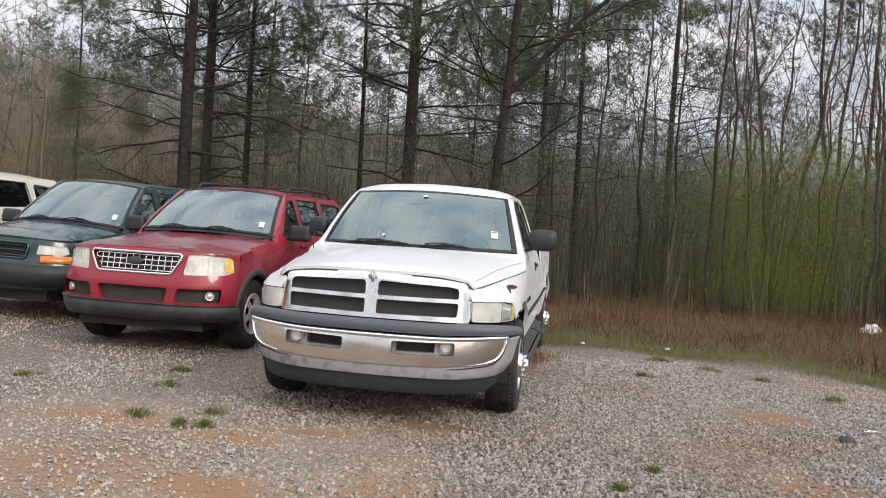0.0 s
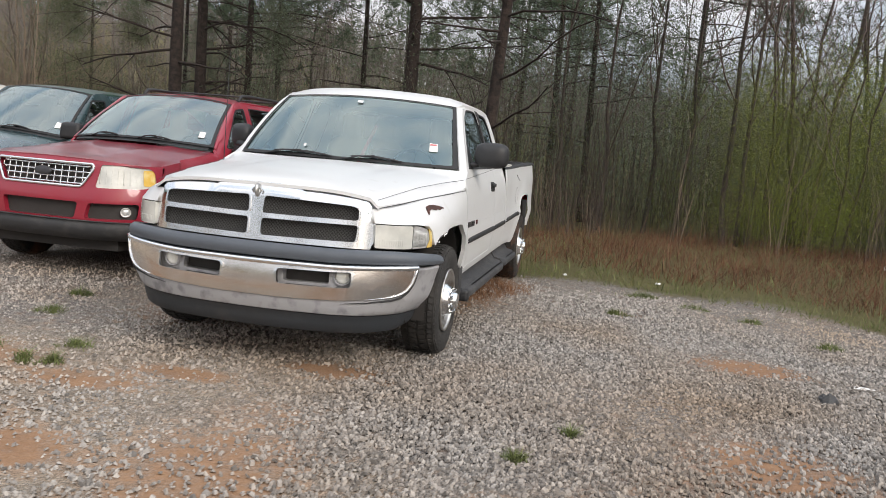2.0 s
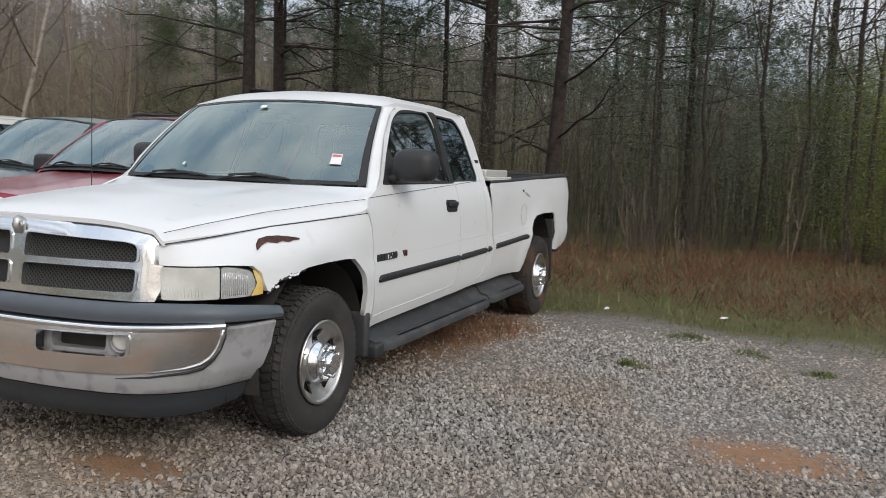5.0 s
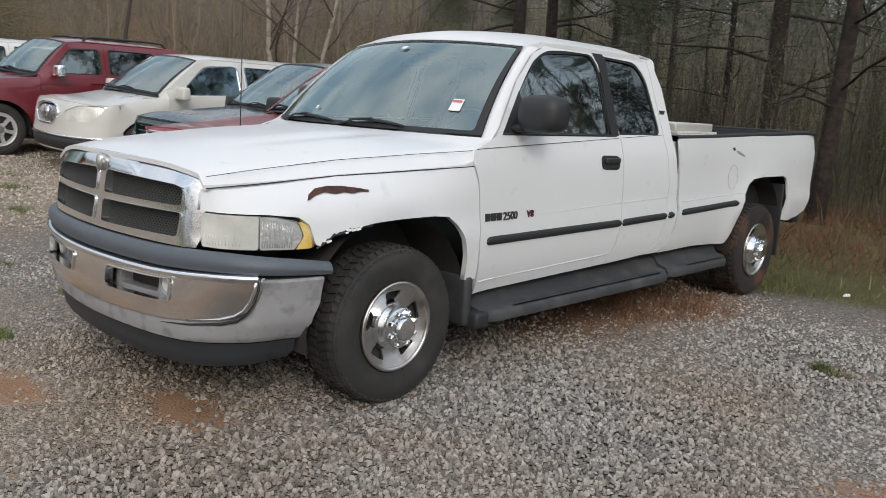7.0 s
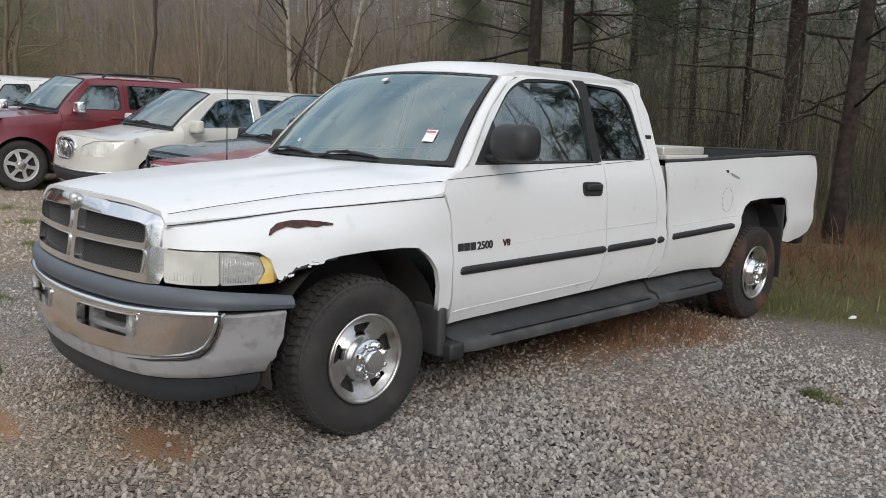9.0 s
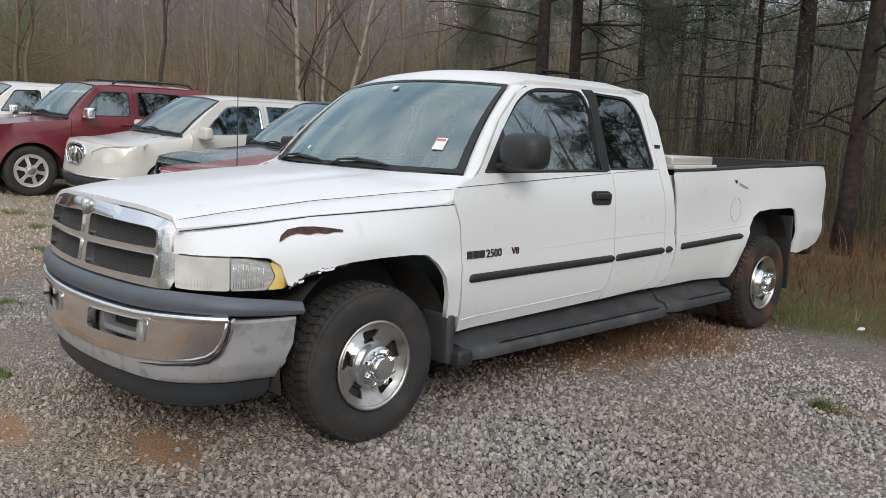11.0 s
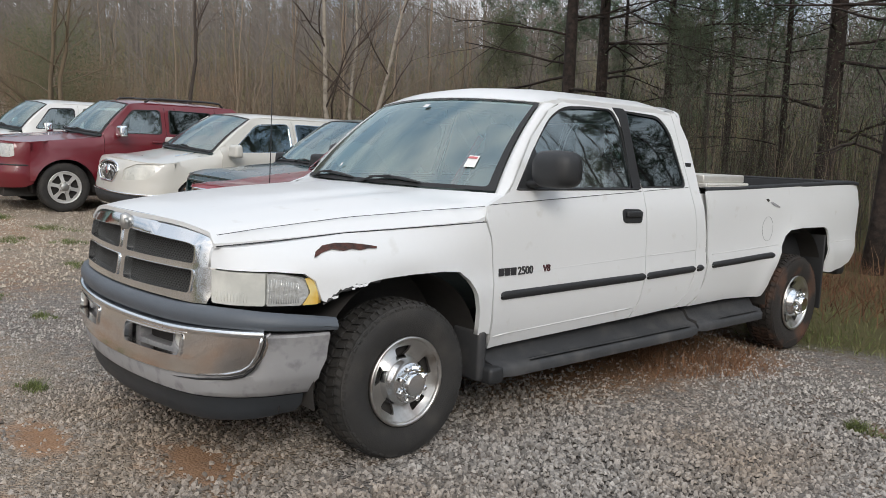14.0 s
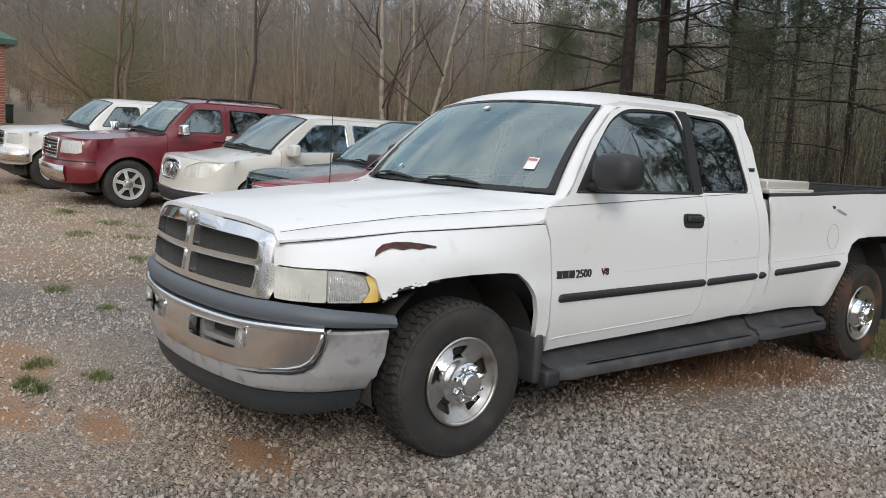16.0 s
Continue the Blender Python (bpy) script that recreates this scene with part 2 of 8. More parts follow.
def mesh_of(name, verts, faces, material, smooth=True, sharp=()):
    me = bpy.data.meshes.new(name)
    me.from_pydata([tuple(v) for v in verts], [], faces)
    me.materials.append(material)
    if smooth:
        me.polygons.foreach_set("use_smooth", [True] * len(me.polygons))
    me.update()
    return me


def part(name, me, parent=None, label="", m=None):
    ob = new(name, me)
    if parent is not None:
        ob.parent = parent
    if m is not None:
        ob.matrix_basis = m
    if label:
        ob["label"] = label
    return ob


def thing(name, label, category, m=None, group="", kind=""):
    ob = new(name)
    ob.empty_display_size = 0.2
    if m is not None:
        ob.matrix_basis = m
    return tagged(ob, label, category, group, kind)


class Geo:
    """Vertices and faces that grow into one mesh."""

    def __init__(self):
        self.v, self.f = [], []

    def add(self, verts, faces):
        n = len(self.v)
        self.v.extend(tuple(p) for p in verts)
        self.f.extend(tuple(i + n for i in q) for q in faces)

    def box(self, a, b):
        (x0, y0, z0), (x1, y1, z1) = a, b
        self.add([(x, y, z) for x in (x0, x1) for y in (y0, y1) for z in (z0, z1)],
                 [(0, 1, 3, 2), (4, 6, 7, 5), (0, 4, 5, 1), (2, 3, 7, 6), (0, 2, 6, 4), (1, 5, 7, 3)])

    def tube(self, pts, radii, sides=6, cap=True, flat=1.0):
        pts = [Vector(p) for p in pts]
        ring, verts, faces = None, [], []
        side = Vector((0.31, 0.87, 0.11))
        for i, p in enumerate(pts):
            d = (pts[min(i + 1, len(pts) - 1)] - pts[max(i - 1, 0)]).normalized()
            a = side - d * side.dot(d)
            if a.length < 1e-3:
                a = d.orthogonal()
            a.normalize()
            side = a
            b = d.cross(a)
            r = radii[i] if not isinstance(radii, (int, float)) else radii
            for k in range(sides):
                w = 2 * math.pi * k / sides
                verts.append(p + a * (r * math.cos(w)) + b * (r * flat * math.sin(w)))
            if i:
                o = (i - 1) * sides
                for k in range(sides):
                    faces.append((o + k, o + (k + 1) % sides, o + sides + (k + 1) % sides, o + sides + k))
        if cap:
            faces.append(tuple(range(sides))[::-1])
            faces.append(tuple(range((len(pts) - 1) * sides, len(pts) * sides)))
        self.add(verts, faces)

    def lathe(self, profile, n=48, axis="x"):
        """profile: (radius, along) pairs, turned round the x axis."""
        verts, faces = [], []
        for r, x in profile:
            for k in range(n):
                w = 2 * math.pi * k / n
                verts.append((x, r * math.cos(w), r * math.sin(w)))
        for i in range(len(profile) - 1):
            for k in range(n):
                faces.append((i * n + k, i * n + (k + 1) % n, (i + 1) * n + (k + 1) % n, (i + 1) * n + k))
        self.add(verts, faces)

    def grid(self, rows, closed=False):
        n = len(rows[0])
        faces = []
        for i in range(len(rows) - 1):
            for k in range(n if closed else n - 1):
                faces.append((i * n + k, i * n + (k + 1) % n, (i + 1) * n + (k + 1) % n, (i + 1) * n + k))
        self.add([p for r in rows for p in r], faces)

    def mesh(self, name, material, smooth=True, angle=None):
        me = mesh_of(name, self.v, self.f, material, smooth)
        if angle:
            bm = bmesh.new()
            bm.from_mesh(me)
            bmesh.ops.recalc_face_normals(bm, faces=bm.faces)
            for e in bm.edges:
                if len(e.link_faces) == 2 and e.calc_face_angle() > radians(angle):
                    e.smooth = False
            bm.to_mesh(me)
            bm.free()
        return me


def rounded_box(name, size, material, r=0.02, seg=2, centre=(0, 0, 0), taper=(1, 1)):
    """A box with rounded edges; taper narrows its top in x and y."""
    bm = bmesh.new()
    bmesh.ops.create_cube(bm, size=1)
    for v in bm.verts:
        k = taper if v.co.z > 0 else (1, 1)
        v.co = Vector((v.co.x * size[0] * k[0], v.co.y * size[1] * k[1], v.co.z * size[2]))
    bmesh.ops.bevel(bm, geom=bm.edges[:], offset=min(r, min(size) * 0.45), segments=seg, profile=0.6, affect="EDGES")
    bmesh.ops.translate(bm, verts=bm.verts, vec=centre)
    me = bpy.data.meshes.new(name)
    for f in bm.faces:
        f.smooth = True
    bm.to_mesh(me)
    bm.free()
    me.materials.append(material)
    return me


def round_off(pts, r, n=4):
    """A closed outline with its corners rounded; r is one radius, or one for each corner."""
    out, m = [], len(pts)
    for i in range(m):
        a, b, c = (Vector(pts[(i + k) % m]) for k in (-1, 0, 1))
        q = r[i] if isinstance(r, (list, tuple)) else r
        q = min(q, 0.45 * (a - b).length, 0.45 * (c - b).length)
        if q < 1e-4:
            out.append(tuple(b))
            continue
        s, e = b + (a - b).normalized() * q, b + (c - b).normalized() * q
        for k in range(n + 1):
            u = k / n
            out.append(tuple(s * (1 - u) ** 2 + b * (2 * u * (1 - u)) + e * u ** 2))
    return out


def dense(loop, step):
    out = []
    for i, p in enumerate(loop):
        a, b = Vector(p), Vector(loop[(i + 1) % len(loop)])
        n = max(1, int(math.ceil((b - a).length / step)))
        out.extend(a.lerp(b, k / n) for k in range(n))
    return out


def inside(p, loop):
    hit, (x, y) = False, p
    for i in range(len(loop)):
        (x0, y0), (x1, y1) = loop[i - 1], loop[i]
        if (y0 > y) != (y1 > y) and x < (x1 - x0) * (y - y0) / (y1 - y0) + x0:
            hit = not hit
    return hit


def sheet(name, outline, place, material, holes=(), step=0.07, thick=0.015, inward=(-1, 0, 0), flip=False):
    """A pressed panel: an outline with holes in two numbers, placed in space, with its edges turned inwards."""
    loops = [dense(l, step) for l in (outline, *holes)]
    pts, edges = [], []
    for l in loops:
        n = len(pts)
        pts += [Vector((p[0], p[1])) for p in l]
        edges += [(n + i, n + (i + 1) % len(l)) for i in range(len(l))]
    xs, ys = [p[0] for p in loops[0]], [p[1] for p in loops[0]]
    arr = np.array([(p[0], p[1]) for p in pts])
    for i in range(1, int((max(xs) - min(xs)) / step) + 1):
        for k in range(1, int((max(ys) - min(ys)) / step) + 1):
            q = (min(xs) + i * step, min(ys) + k * step)
            if inside(q, loops[0]) and not any(inside(q, h) for h in loops[1:]):
                if np.min(np.hypot(arr[:, 0] - q[0], arr[:, 1] - q[1])) > 0.45 * step:
                    pts.append(Vector(q))
    v, _, f, *_ = delaunay_2d_cdt(pts, edges, [], 0, 1e-5)
    mids = [(sum(v[i][0] for i in q) / len(q), sum(v[i][1] for i in q) / len(q)) for q in f]
    f = [q for q, c in zip(f, mids) if inside(c, loops[0]) and not any(inside(c, h) for h in loops[1:])]
    bm = bmesh.new()
    vs = [bm.verts.new(place(p[0], p[1])) for p in v]
    for q in f:
        try:
            bm.faces.new([vs[i] for i in q])
        except ValueError:
            pass
    for w in [w for w in bm.verts if not w.link_faces]:
        bm.verts.remove(w)
    bm.normal_update()
    way = Vector(inward)
    if callable(thick):
        way = Vector((0, 0, 0))
    if sum(fc.normal.dot(Vector(inward)) * fc.calc_area() for fc in bm.faces) > 0:
        bmesh.ops.reverse_faces(bm, faces=bm.faces[:])
    rim = [e for e in bm.edges if len(e.link_faces) == 1]
    ext = {}
    if thick:
        for e in rim:
            lp = e.link_loops[0]
            a, b = lp.vert, lp.link_loop_next.vert
            for w in (a, b):
                if w not in ext:
                    ext[w] = bm.verts.new(w.co + way * thick)
            fc = bm.faces.new((b, a, ext[a], ext[b]))
            e.smooth = False
    for fc in bm.faces:
        fc.smooth = True
    me = bpy.data.meshes.new(name)
    bm.to_mesh(me)
    bm.free()
    me.materials.append(material)
    return me


def mirrored(me):
    """The same panel on the other side of the vehicle."""
    bm = bmesh.new()
    bm.from_mesh(me)
    for v in bm.verts:
        v.co.x = -v.co.x
    bmesh.ops.reverse_faces(bm, faces=bm.faces[:])
    other = bpy.data.meshes.new(me.name)
    bm.to_mesh(other)
    bm.free()
    other.materials.append(me.materials[0])
    return other


def line(xs, ys):
    return lambda t: float(np.interp(t, xs, ys))


class Plan:
    """A plan curve x, y by arc length from the centre line to the side, mirrored for negative lengths."""

    def __init__(self, pts):
        p = [Vector((-pts[1][0], pts[1][1]))] + [Vector(q) for q in pts] + [Vector(pts[-1]) * 2 - Vector(pts[-2])]
        fine = []
        for i in range(1, len(p) - 2):
            for k in range(8):
                u = k / 8
                a, b, c, d = p[i - 1:i + 3]
                fine.append(0.5 * (2 * b + (c - a) * u + (2 * a - 5 * b + 4 * c - d) * u * u + (3 * b - 3 * c + d - a) * u ** 3))
        fine.append(p[-2])
        self.s = [0.0]
        for a, b in zip(fine, fine[1:]):
            self.s.append(self.s[-1] + (b - a).length)
        self.x, self.y, self.length = [q.x for q in fine], [q.y for q in fine], self.s[-1]

    def at(self, s):
        g = 1 if s >= 0 else -1
        return Vector((g * np.interp(abs(s), self.s, self.x), np.interp(abs(s), self.s, self.y)))

    def out(self, s):
        d = self.at(s + 0.01) - self.at(s - 0.01)
        return Vector((d.y, -d.x)).normalized()

    def of_x(self, x):
        return math.copysign(np.interp(abs(x), self.x, self.s), x)

# ---- wheels ----
def tyre_mesh(name, radius, rim, width, material):
    g = Geo()
    h, w = radius - rim, width / 2
    prof = [(rim - 0.012, -w * 0.72), (rim + 0.01, -w * 0.86), (rim + h * 0.45, -w), (radius - 0.035, -w * 0.95), (radius - 0.012, -w * 0.84), (radius - 0.010, -w * 0.4),
            (radius - 0.010, w * 0.4), (radius - 0.012, w * 0.84), (radius - 0.035, w * 0.95), (rim + h * 0.62, w * 1.0), (rim + h * 0.45, w), (rim + 0.022, w * 0.9), (rim + 0.012, w * 0.86), (rim - 0.012, w * 0.72)]
    g.lathe(prof, 64)
    return g.mesh(name, material, angle=38)


def tread_mesh(name, radius, width, material, lugs=54):
    g, w = Geo(), width / 2
    for row, (x0, x1) in enumerate(((-0.93, -0.55), (-0.45, -0.06), (0.06, 0.45), (0.55, 0.93))):
        for k in range(lugs):
            a0 = 2 * math.pi * (k + 0.5 * (row % 2)) / lugs
            a1 = a0 + 2 * math.pi / lugs * 0.66
            lean = 0.03 * (1 if row % 2 else -1)
            q = []
            for r in (radius - 0.016, radius):
                for x, da in ((x0, 0), (x1, lean)):
                    for a in (a0 + da, a1 + da):
                        drop = 0.02 if abs(x) > 0.9 else 0.0
                        q.append((x * w, (r - drop) * math.cos(a), (r - drop) * math.sin(a)))
            g.add(q, [(0, 1, 3, 2), (4, 6, 7, 5), (0, 4, 5, 1), (2, 3, 7, 6), (0, 2, 6, 4), (1, 5, 7, 3)])
    return g.mesh(name, material, False)


def rim_mesh(name, rim, dish, holes, material, hole_r=(0.62, 0.84), hole_w=0.34, twist=0.0, lip=0.012):
    """A pressed wheel face with openings round it."""
    loops = []
    for k in range(holes):
        a = 2 * math.pi * k / holes + twist
        q = []
        for r, d in ((hole_r[0], -hole_w * 0.7), (hole_r[1], -hole_w), (hole_r[1], hole_w), (hole_r[0], hole_w * 0.7)):
            q.append((rim * r * math.cos(a + d), rim * r * math.sin(a + d)))
        loops.append(round_off(q, rim * 0.11))
    ring = [(rim * math.cos(2 * math.pi * k / 48), rim * math.sin(2 * math.pi * k / 48)) for k in range(48)]
    prof = line([0, 0.3, 0.5, 0.62, 0.85, 0.93, 1.0], dish)

    def place(u, v):
        return Vector((prof(math.hypot(u, v) / rim), u, v))
    return sheet(name, ring, place, material, loops, step=rim * 0.12, thick=0.014, inward=(-1, 0, 0))


def lip_mesh(name, rim, x, material):
    g = Geo()
    g.lathe([(rim - 0.006, x - 0.02), (rim + 0.004, x - 0.006), (rim + 0.006, x + 0.006), (rim - 0.002, x + 0.011), (rim - 0.012, x + 0.004), (rim - 0.014, x - 0.03), (rim - 0.03, x - 0.12), (rim - 0.03, x - 0.2)], 56)
    return g.mesh(name, material)


def cap_mesh(name, steps, material, lugs=0, lug_r=0.05, lug_x=0.02):
    g = Geo()
    g.lathe([(0.0001, steps[-1][1])] + list(reversed(steps)), 40)
    for k in range(lugs):
        a = 2 * math.pi * (k + 0.5) / lugs
        c = (math.cos(a) * lug_r, math.sin(a) * lug_r)
        g.tube([(lug_x - 0.02, *c), (lug_x + 0.016, *c), (lug_x + 0.021, *c)], [0.0135, 0.0135, 0.008], 6)
    return g.mesh(name, material, angle=40)


def wheel(parent, at, s, meshes, name="wheel"):
    """A wheel under a vehicle; s is 1 for the driver's side."""
    w = part(name, meshes[0][1], parent, m=pose(*at, 0, 0, 0 if s > 0 else 180))
    w.name = name
    for n, me, lab in meshes[1:]:
        part(n, me, w, lab)
    return w


# ---- the white pickup ----
TRUCK = thing("pickup_truck", "white extended-cab pickup truck with rust scrape, parked on gravel", "pickup truck")
AX_R, ROLL_R = 3.929, 0.372
truck_base = line([0.40, 0.47, 0.55, 0.66, 0.74, 0.775, 0.80, 0.95, 1.10, 1.18, 1.245, 1.70, 1.76, 1.80],
                [0.925, 0.955, 0.982, 0.996, 1.003, 1.002, 0.992, 0.990, 0.978, 0.955, 0.930, 0.760, 0.725, 0.66])


def truck_x(y, z):
    x = truck_base(z)
    for ay in (0.02, AX_R + 0.03):
        d = math.hypot((y - ay) * 0.95, z - 0.40)
        x += 0.016 * math.exp(-((d - 0.50) / 0.07) ** 2)
    return x


NOSE = Plan([(0, -0.862), (0.35, -0.845), (0.60, -0.805), (0.70, -0.782), (0.80, -0.742), (0.885, -0.655), (0.935, -0.55), (0.965, -0.44), (0.985, -0.30)])
S_SIDE = NOSE.length
fender_top = line([-1.0, -0.79, -0.52, -0.25, 0.2, 0.6], [0.985, 0.99, 1.015, 1.045, 1.066, 1.08])
fender_in = line([-0.9, -0.62, -0.40, -0.2, 0.2, 0.5, 0.6], [0.015, 0.10, 0.125, 0.105, 0.045, 0.006, 0.004])


def truck_fender(u, z):
    """u is the length along the truck, wrapped round its nose before -0.30."""
    if u >= -0.30:
        p = Vector((truck_x(u, z), u, z))
    else:
        q = NOSE.at(S_SIDE + (u + 0.30))
        k = min(1.0, max(0.0, (-0.30 - u) / 0.2))
        p = Vector((q.x * (1 - k * 0) + (truck_x(-0.30, z) - 0.985) * (1 - 0.6 * k), q.y, z))
    if z > 0.89:
        f = min(1.2, (z - 0.89) / (fender_top(u) - 0.89))
        p.x -= fender_in(u) * f * f
        if u < -0.30:
            p.y += 0.02 * f * f
    return p


def both(name, me, lab="", lab2=""):
    a = part(name, me, TRUCK, lab)
    b = part(name, mirrored(me), TRUCK, lab2 or "")
    return a, b


U_IN, U_MID, U_OUT = -0.30 - (S_SIDE - NOSE.of_x(0.705)), -0.30 - (S_SIDE - NOSE.of_x(0.895)), -0.475
arch_f = [(-0.415, 0.775), (-0.36, 0.815), (-0.27, 0.84), (-0.12, 0.852), (0.05, 0.858), (0.22, 0.858), (0.32, 0.848), (0.385, 0.80), (0.43, 0.73), (0.455, 0.65), (0.468, 0.53)]
top_f = [(u, fender_top(u)) for u in np.linspace(0.50, U_IN - 0.01, 14)]
torn = random.Random(8)
jag = [(-0.413 + 0.011 * k, float(np.interp(-0.413 + 0.011 * k, [-0.415, -0.36, -0.27, -0.12], [0.775, 0.815, 0.84, 0.852])) + torn.uniform(-0.007, 0.006)) for k in range(18)]
arch_f = jag + [p for p in arch_f if p[0] > -0.2]
fender_line = arch_f + [(0.538, 0.53), (0.540, 0.72), (0.545, 0.82), (0.528, 1.00)] + top_f + [(U_IN - 0.01, 0.905), (-0.62, 0.904), (-0.50, 0.893), (-0.455, 0.862), (-0.43, 0.78)]
both("fender", sheet("fender", fender_line, truck_fender, WHITE, step=0.055, thick=0.03), "white front fender with peeling paint at the arch")
# flakes of paint along the torn arch edge
flake = Geo()
rnd = random.Random(5)
for k in range(9):
    y = rnd.uniform(-0.40, -0.21)
    z = float(np.interp(y, [-0.415, -0.36, -0.27, -0.12], [0.775, 0.815, 0.84, 0.852])) + rnd.uniform(-0.012, 0.0)
    p = truck_fender(y, z)
    w = rnd.uniform(0.006, 0.018)
    flake.add([p + Vector((0.003, -w, 0.002)), p + Vector((0.005, w, 0.006)), p + Vector((0.008, w * 0.8, rnd.uniform(-0.004, 0.001))), p + Vector((0.006, -w * 0.5, rnd.uniform(-0.010, -0.003)))], [(0, 1, 2, 3)])
part("peeling_paint", flake.mesh("peeling_paint", WHITE, False), TRUCK, "white paint flakes peeling along the wheel arch")["kind"] = "stuff"
g = Geo()
g.tube([truck_fender(y, float(np.interp(y, [-0.42, -0.36, -0.27, -0.12], [0.762, 0.805, 0.832, 0.846]))) + Vector((-0.012, 0, 0)) for y in np.linspace(-0.42, -0.14, 12)], [0.004 + 0.004 * (k % 3) for k in range(12)], 5)
part("torn_filler", g.mesh("torn_filler", GREY_PLASTIC, False), TRUCK, "dark torn filler along the wheel arch")

# scrape on the fender
scrape = [(-0.447, 0.956), (-0.432, 0.977), (-0.39, 0.999), (-0.33, 1.008), (-0.26, 1.008), (-0.19, 1.000), (-0.13, 0.990), (-0.135, 0.982), (-0.18, 0.984), (-0.22, 0.978), (-0.26, 0.985), (-0.31, 0.978), (-0.36, 0.986), (-0.41, 0.972)]
part("rust_scrape", sheet("rust_scrape", scrape, lambda u, v: truck_fender(u, v) + Vector((0.004, 0, 0.002)), RUST, step=0.03, thick=0.006), TRUCK, "rusty brown scrape in the white paint")

# doors
def truck_side(u, v):
    return Vector((truck_x(u, v), u, v))


win_f = round_off([(0.755, 1.238), (0.985, 1.49), (1.14, 1.635), (1.28, 1.70), (1.48, 1.712), (1.735, 1.712), (1.79, 1.60), (1.765, 1.242)], [0.04, 0.1, 0.1, 0.1, 0.05, 0.05, 0.1, 0.04])
win_r = round_off([(1.84, 1.712), (2.22, 1.70), (2.315, 1.60), (2.345, 1.25), (1.815, 1.245)], [0.03, 0.10, 0.10, 0.05, 0.03])
door_f = [(0.562, 0.445), (1.755, 0.475), (1.81, 0.58), (1.838, 0.72), (1.842, 1.20), (1.842, 1.735), (1.30, 1.728), (1.15, 1.672), (0.955, 1.515), (0.70, 1.225), (0.512, 1.155), (0.505, 1.09), (0.535, 1.00), (0.552, 0.82), (0.548, 0.72)]
door_r = [(1.765, 0.473), (2.22, 0.490), (2.33, 0.56), (2.395, 0.70), (2.405, 0.92), (2.375, 1.20), (2.375, 1.735), (1.848, 1.737), (1.848, 1.20), (1.844, 0.72), (1.818, 0.58)]
both("front_door", sheet("front_door", door_f, truck_side, WHITE, [win_f], step=0.07, thick=0.03))
both("rear_door", sheet("rear_door", door_r, truck_side, WHITE, [win_r], step=0.07, thick=0.03))
corner_f = [(2.410, 0.92), (2.40, 0.70), (2.34, 0.56), (2.23, 0.487), (2.385, 0.487), (2.495, 0.56), (2.530, 0.72), (2.520, 0.95), (2.485, 1.22), (2.492, 1.34), (2.495, 1.55), (2.43, 1.735), (2.38, 1.737), (2.380, 1.20)]
both("cab_corner", sheet("cab_corner", corner_f, truck_side, WHITE, step=0.06, thick=0.05))


def grown(loop, d):
    c = Vector((sum(p[0] for p in loop) / len(loop), sum(p[1] for p in loop) / len(loop)))
    return [tuple(Vector(p) + (Vector(p) - c).normalized() * d) for p in loop]


def inset(off):
    return lambda u, v: truck_side(u, v) + Vector((-off, 0, -off * 0.3))


for nm, loop, gl in (("door_window", win_f, SIDE_GLASS), ("rear_window", win_r, DARK_GLASS)):
    both(nm, sheet(nm, grown(loop, 0.012), inset(0.012), gl, step=0.12, thick=0), "reflecting side window" if nm == "door_window" else "dark tinted rear side window")
    seal = sheet("window_seal", grown(loop, 0.006), inset(0.005), RUBBER, [grown(loop, -0.016)], step=0.12, thick=0.01)
    both("window_seal", seal)
pillar = [(1.745, 1.238), (1.832, 1.240), (1.866, 1.70), (1.845, 1.722), (1.74, 1.722), (1.775, 1.66), (1.782, 1.58)]
both("door_pillar_trim", sheet("door_pillar_trim", pillar, inset(-0.004), RUBBER, step=0.1, thick=0.01))
for s in (1, -1):
    g = Geo()
    g.tube([Vector((s * (truck_x(y, 1.238) + 0.001), y, 1.236 + 0.004 * (y - 0.75))) for y in np.linspace(0.76, 1.80, 10)], 0.0065, 6)
    part("belt_strip", g.mesh("belt_strip", BLACK_PLASTIC), TRUCK)
sail = [(0.745, 1.232), (1.05, 1.236), (0.985, 1.30), (0.955, 1.46)]
both("mirror_sail", sheet("mirror_sail", sail, inset(-0.003), BLACK_PLASTIC, step=0.1, thick=0.015))

# pillars, roof, windscreen
ROOF_Z = line([0.0, 0.4, 0.6, 0.72, 0.76], [1.825, 1.812, 1.795, 1.765, 1.737])


def roof_place(x, y):
    a = min(1.0, abs(x) / 0.715)
    front = 1.02 + 0.115 * a * a
    k = min(1.0, max(0.0, (front + 0.34 - y) / 0.34))
    fall = ROOF_Z(abs(x)) - (1.735 - 0.03 * a * a) - 0.008
    j = max(0.0, (y - 2.15) / 0.32)
    return Vector((x, y, ROOF_Z(abs(x)) - fall * k ** 2.2 - 0.07 * j ** 2.2))


def ws_top(a):
    return Vector((0.715 * a, 1.02 + 0.115 * a * a, 1.735 - 0.03 * a * a))


def ws_low(a):
    return Vector((0.875 * a, 0.42 + 0.235 * abs(a) ** 2.2, 1.225 - 0.005 * a * a))


roof_line = [tuple(ws_top(a).xy) for a in np.linspace(-1, 1, 17)] + [(0.735, 1.16), (0.748, 1.32), (0.750, 2.40), (0.70, 2.475), (0.0, 2.49), (-0.70, 2.475), (-0.750, 2.40), (-0.748, 1.32), (-0.735, 1.16)]
part("roof", sheet("roof", roof_line, roof_place, WHITE, step=0.09, thick=0.03, inward=(0, 0, -1)), TRUCK)


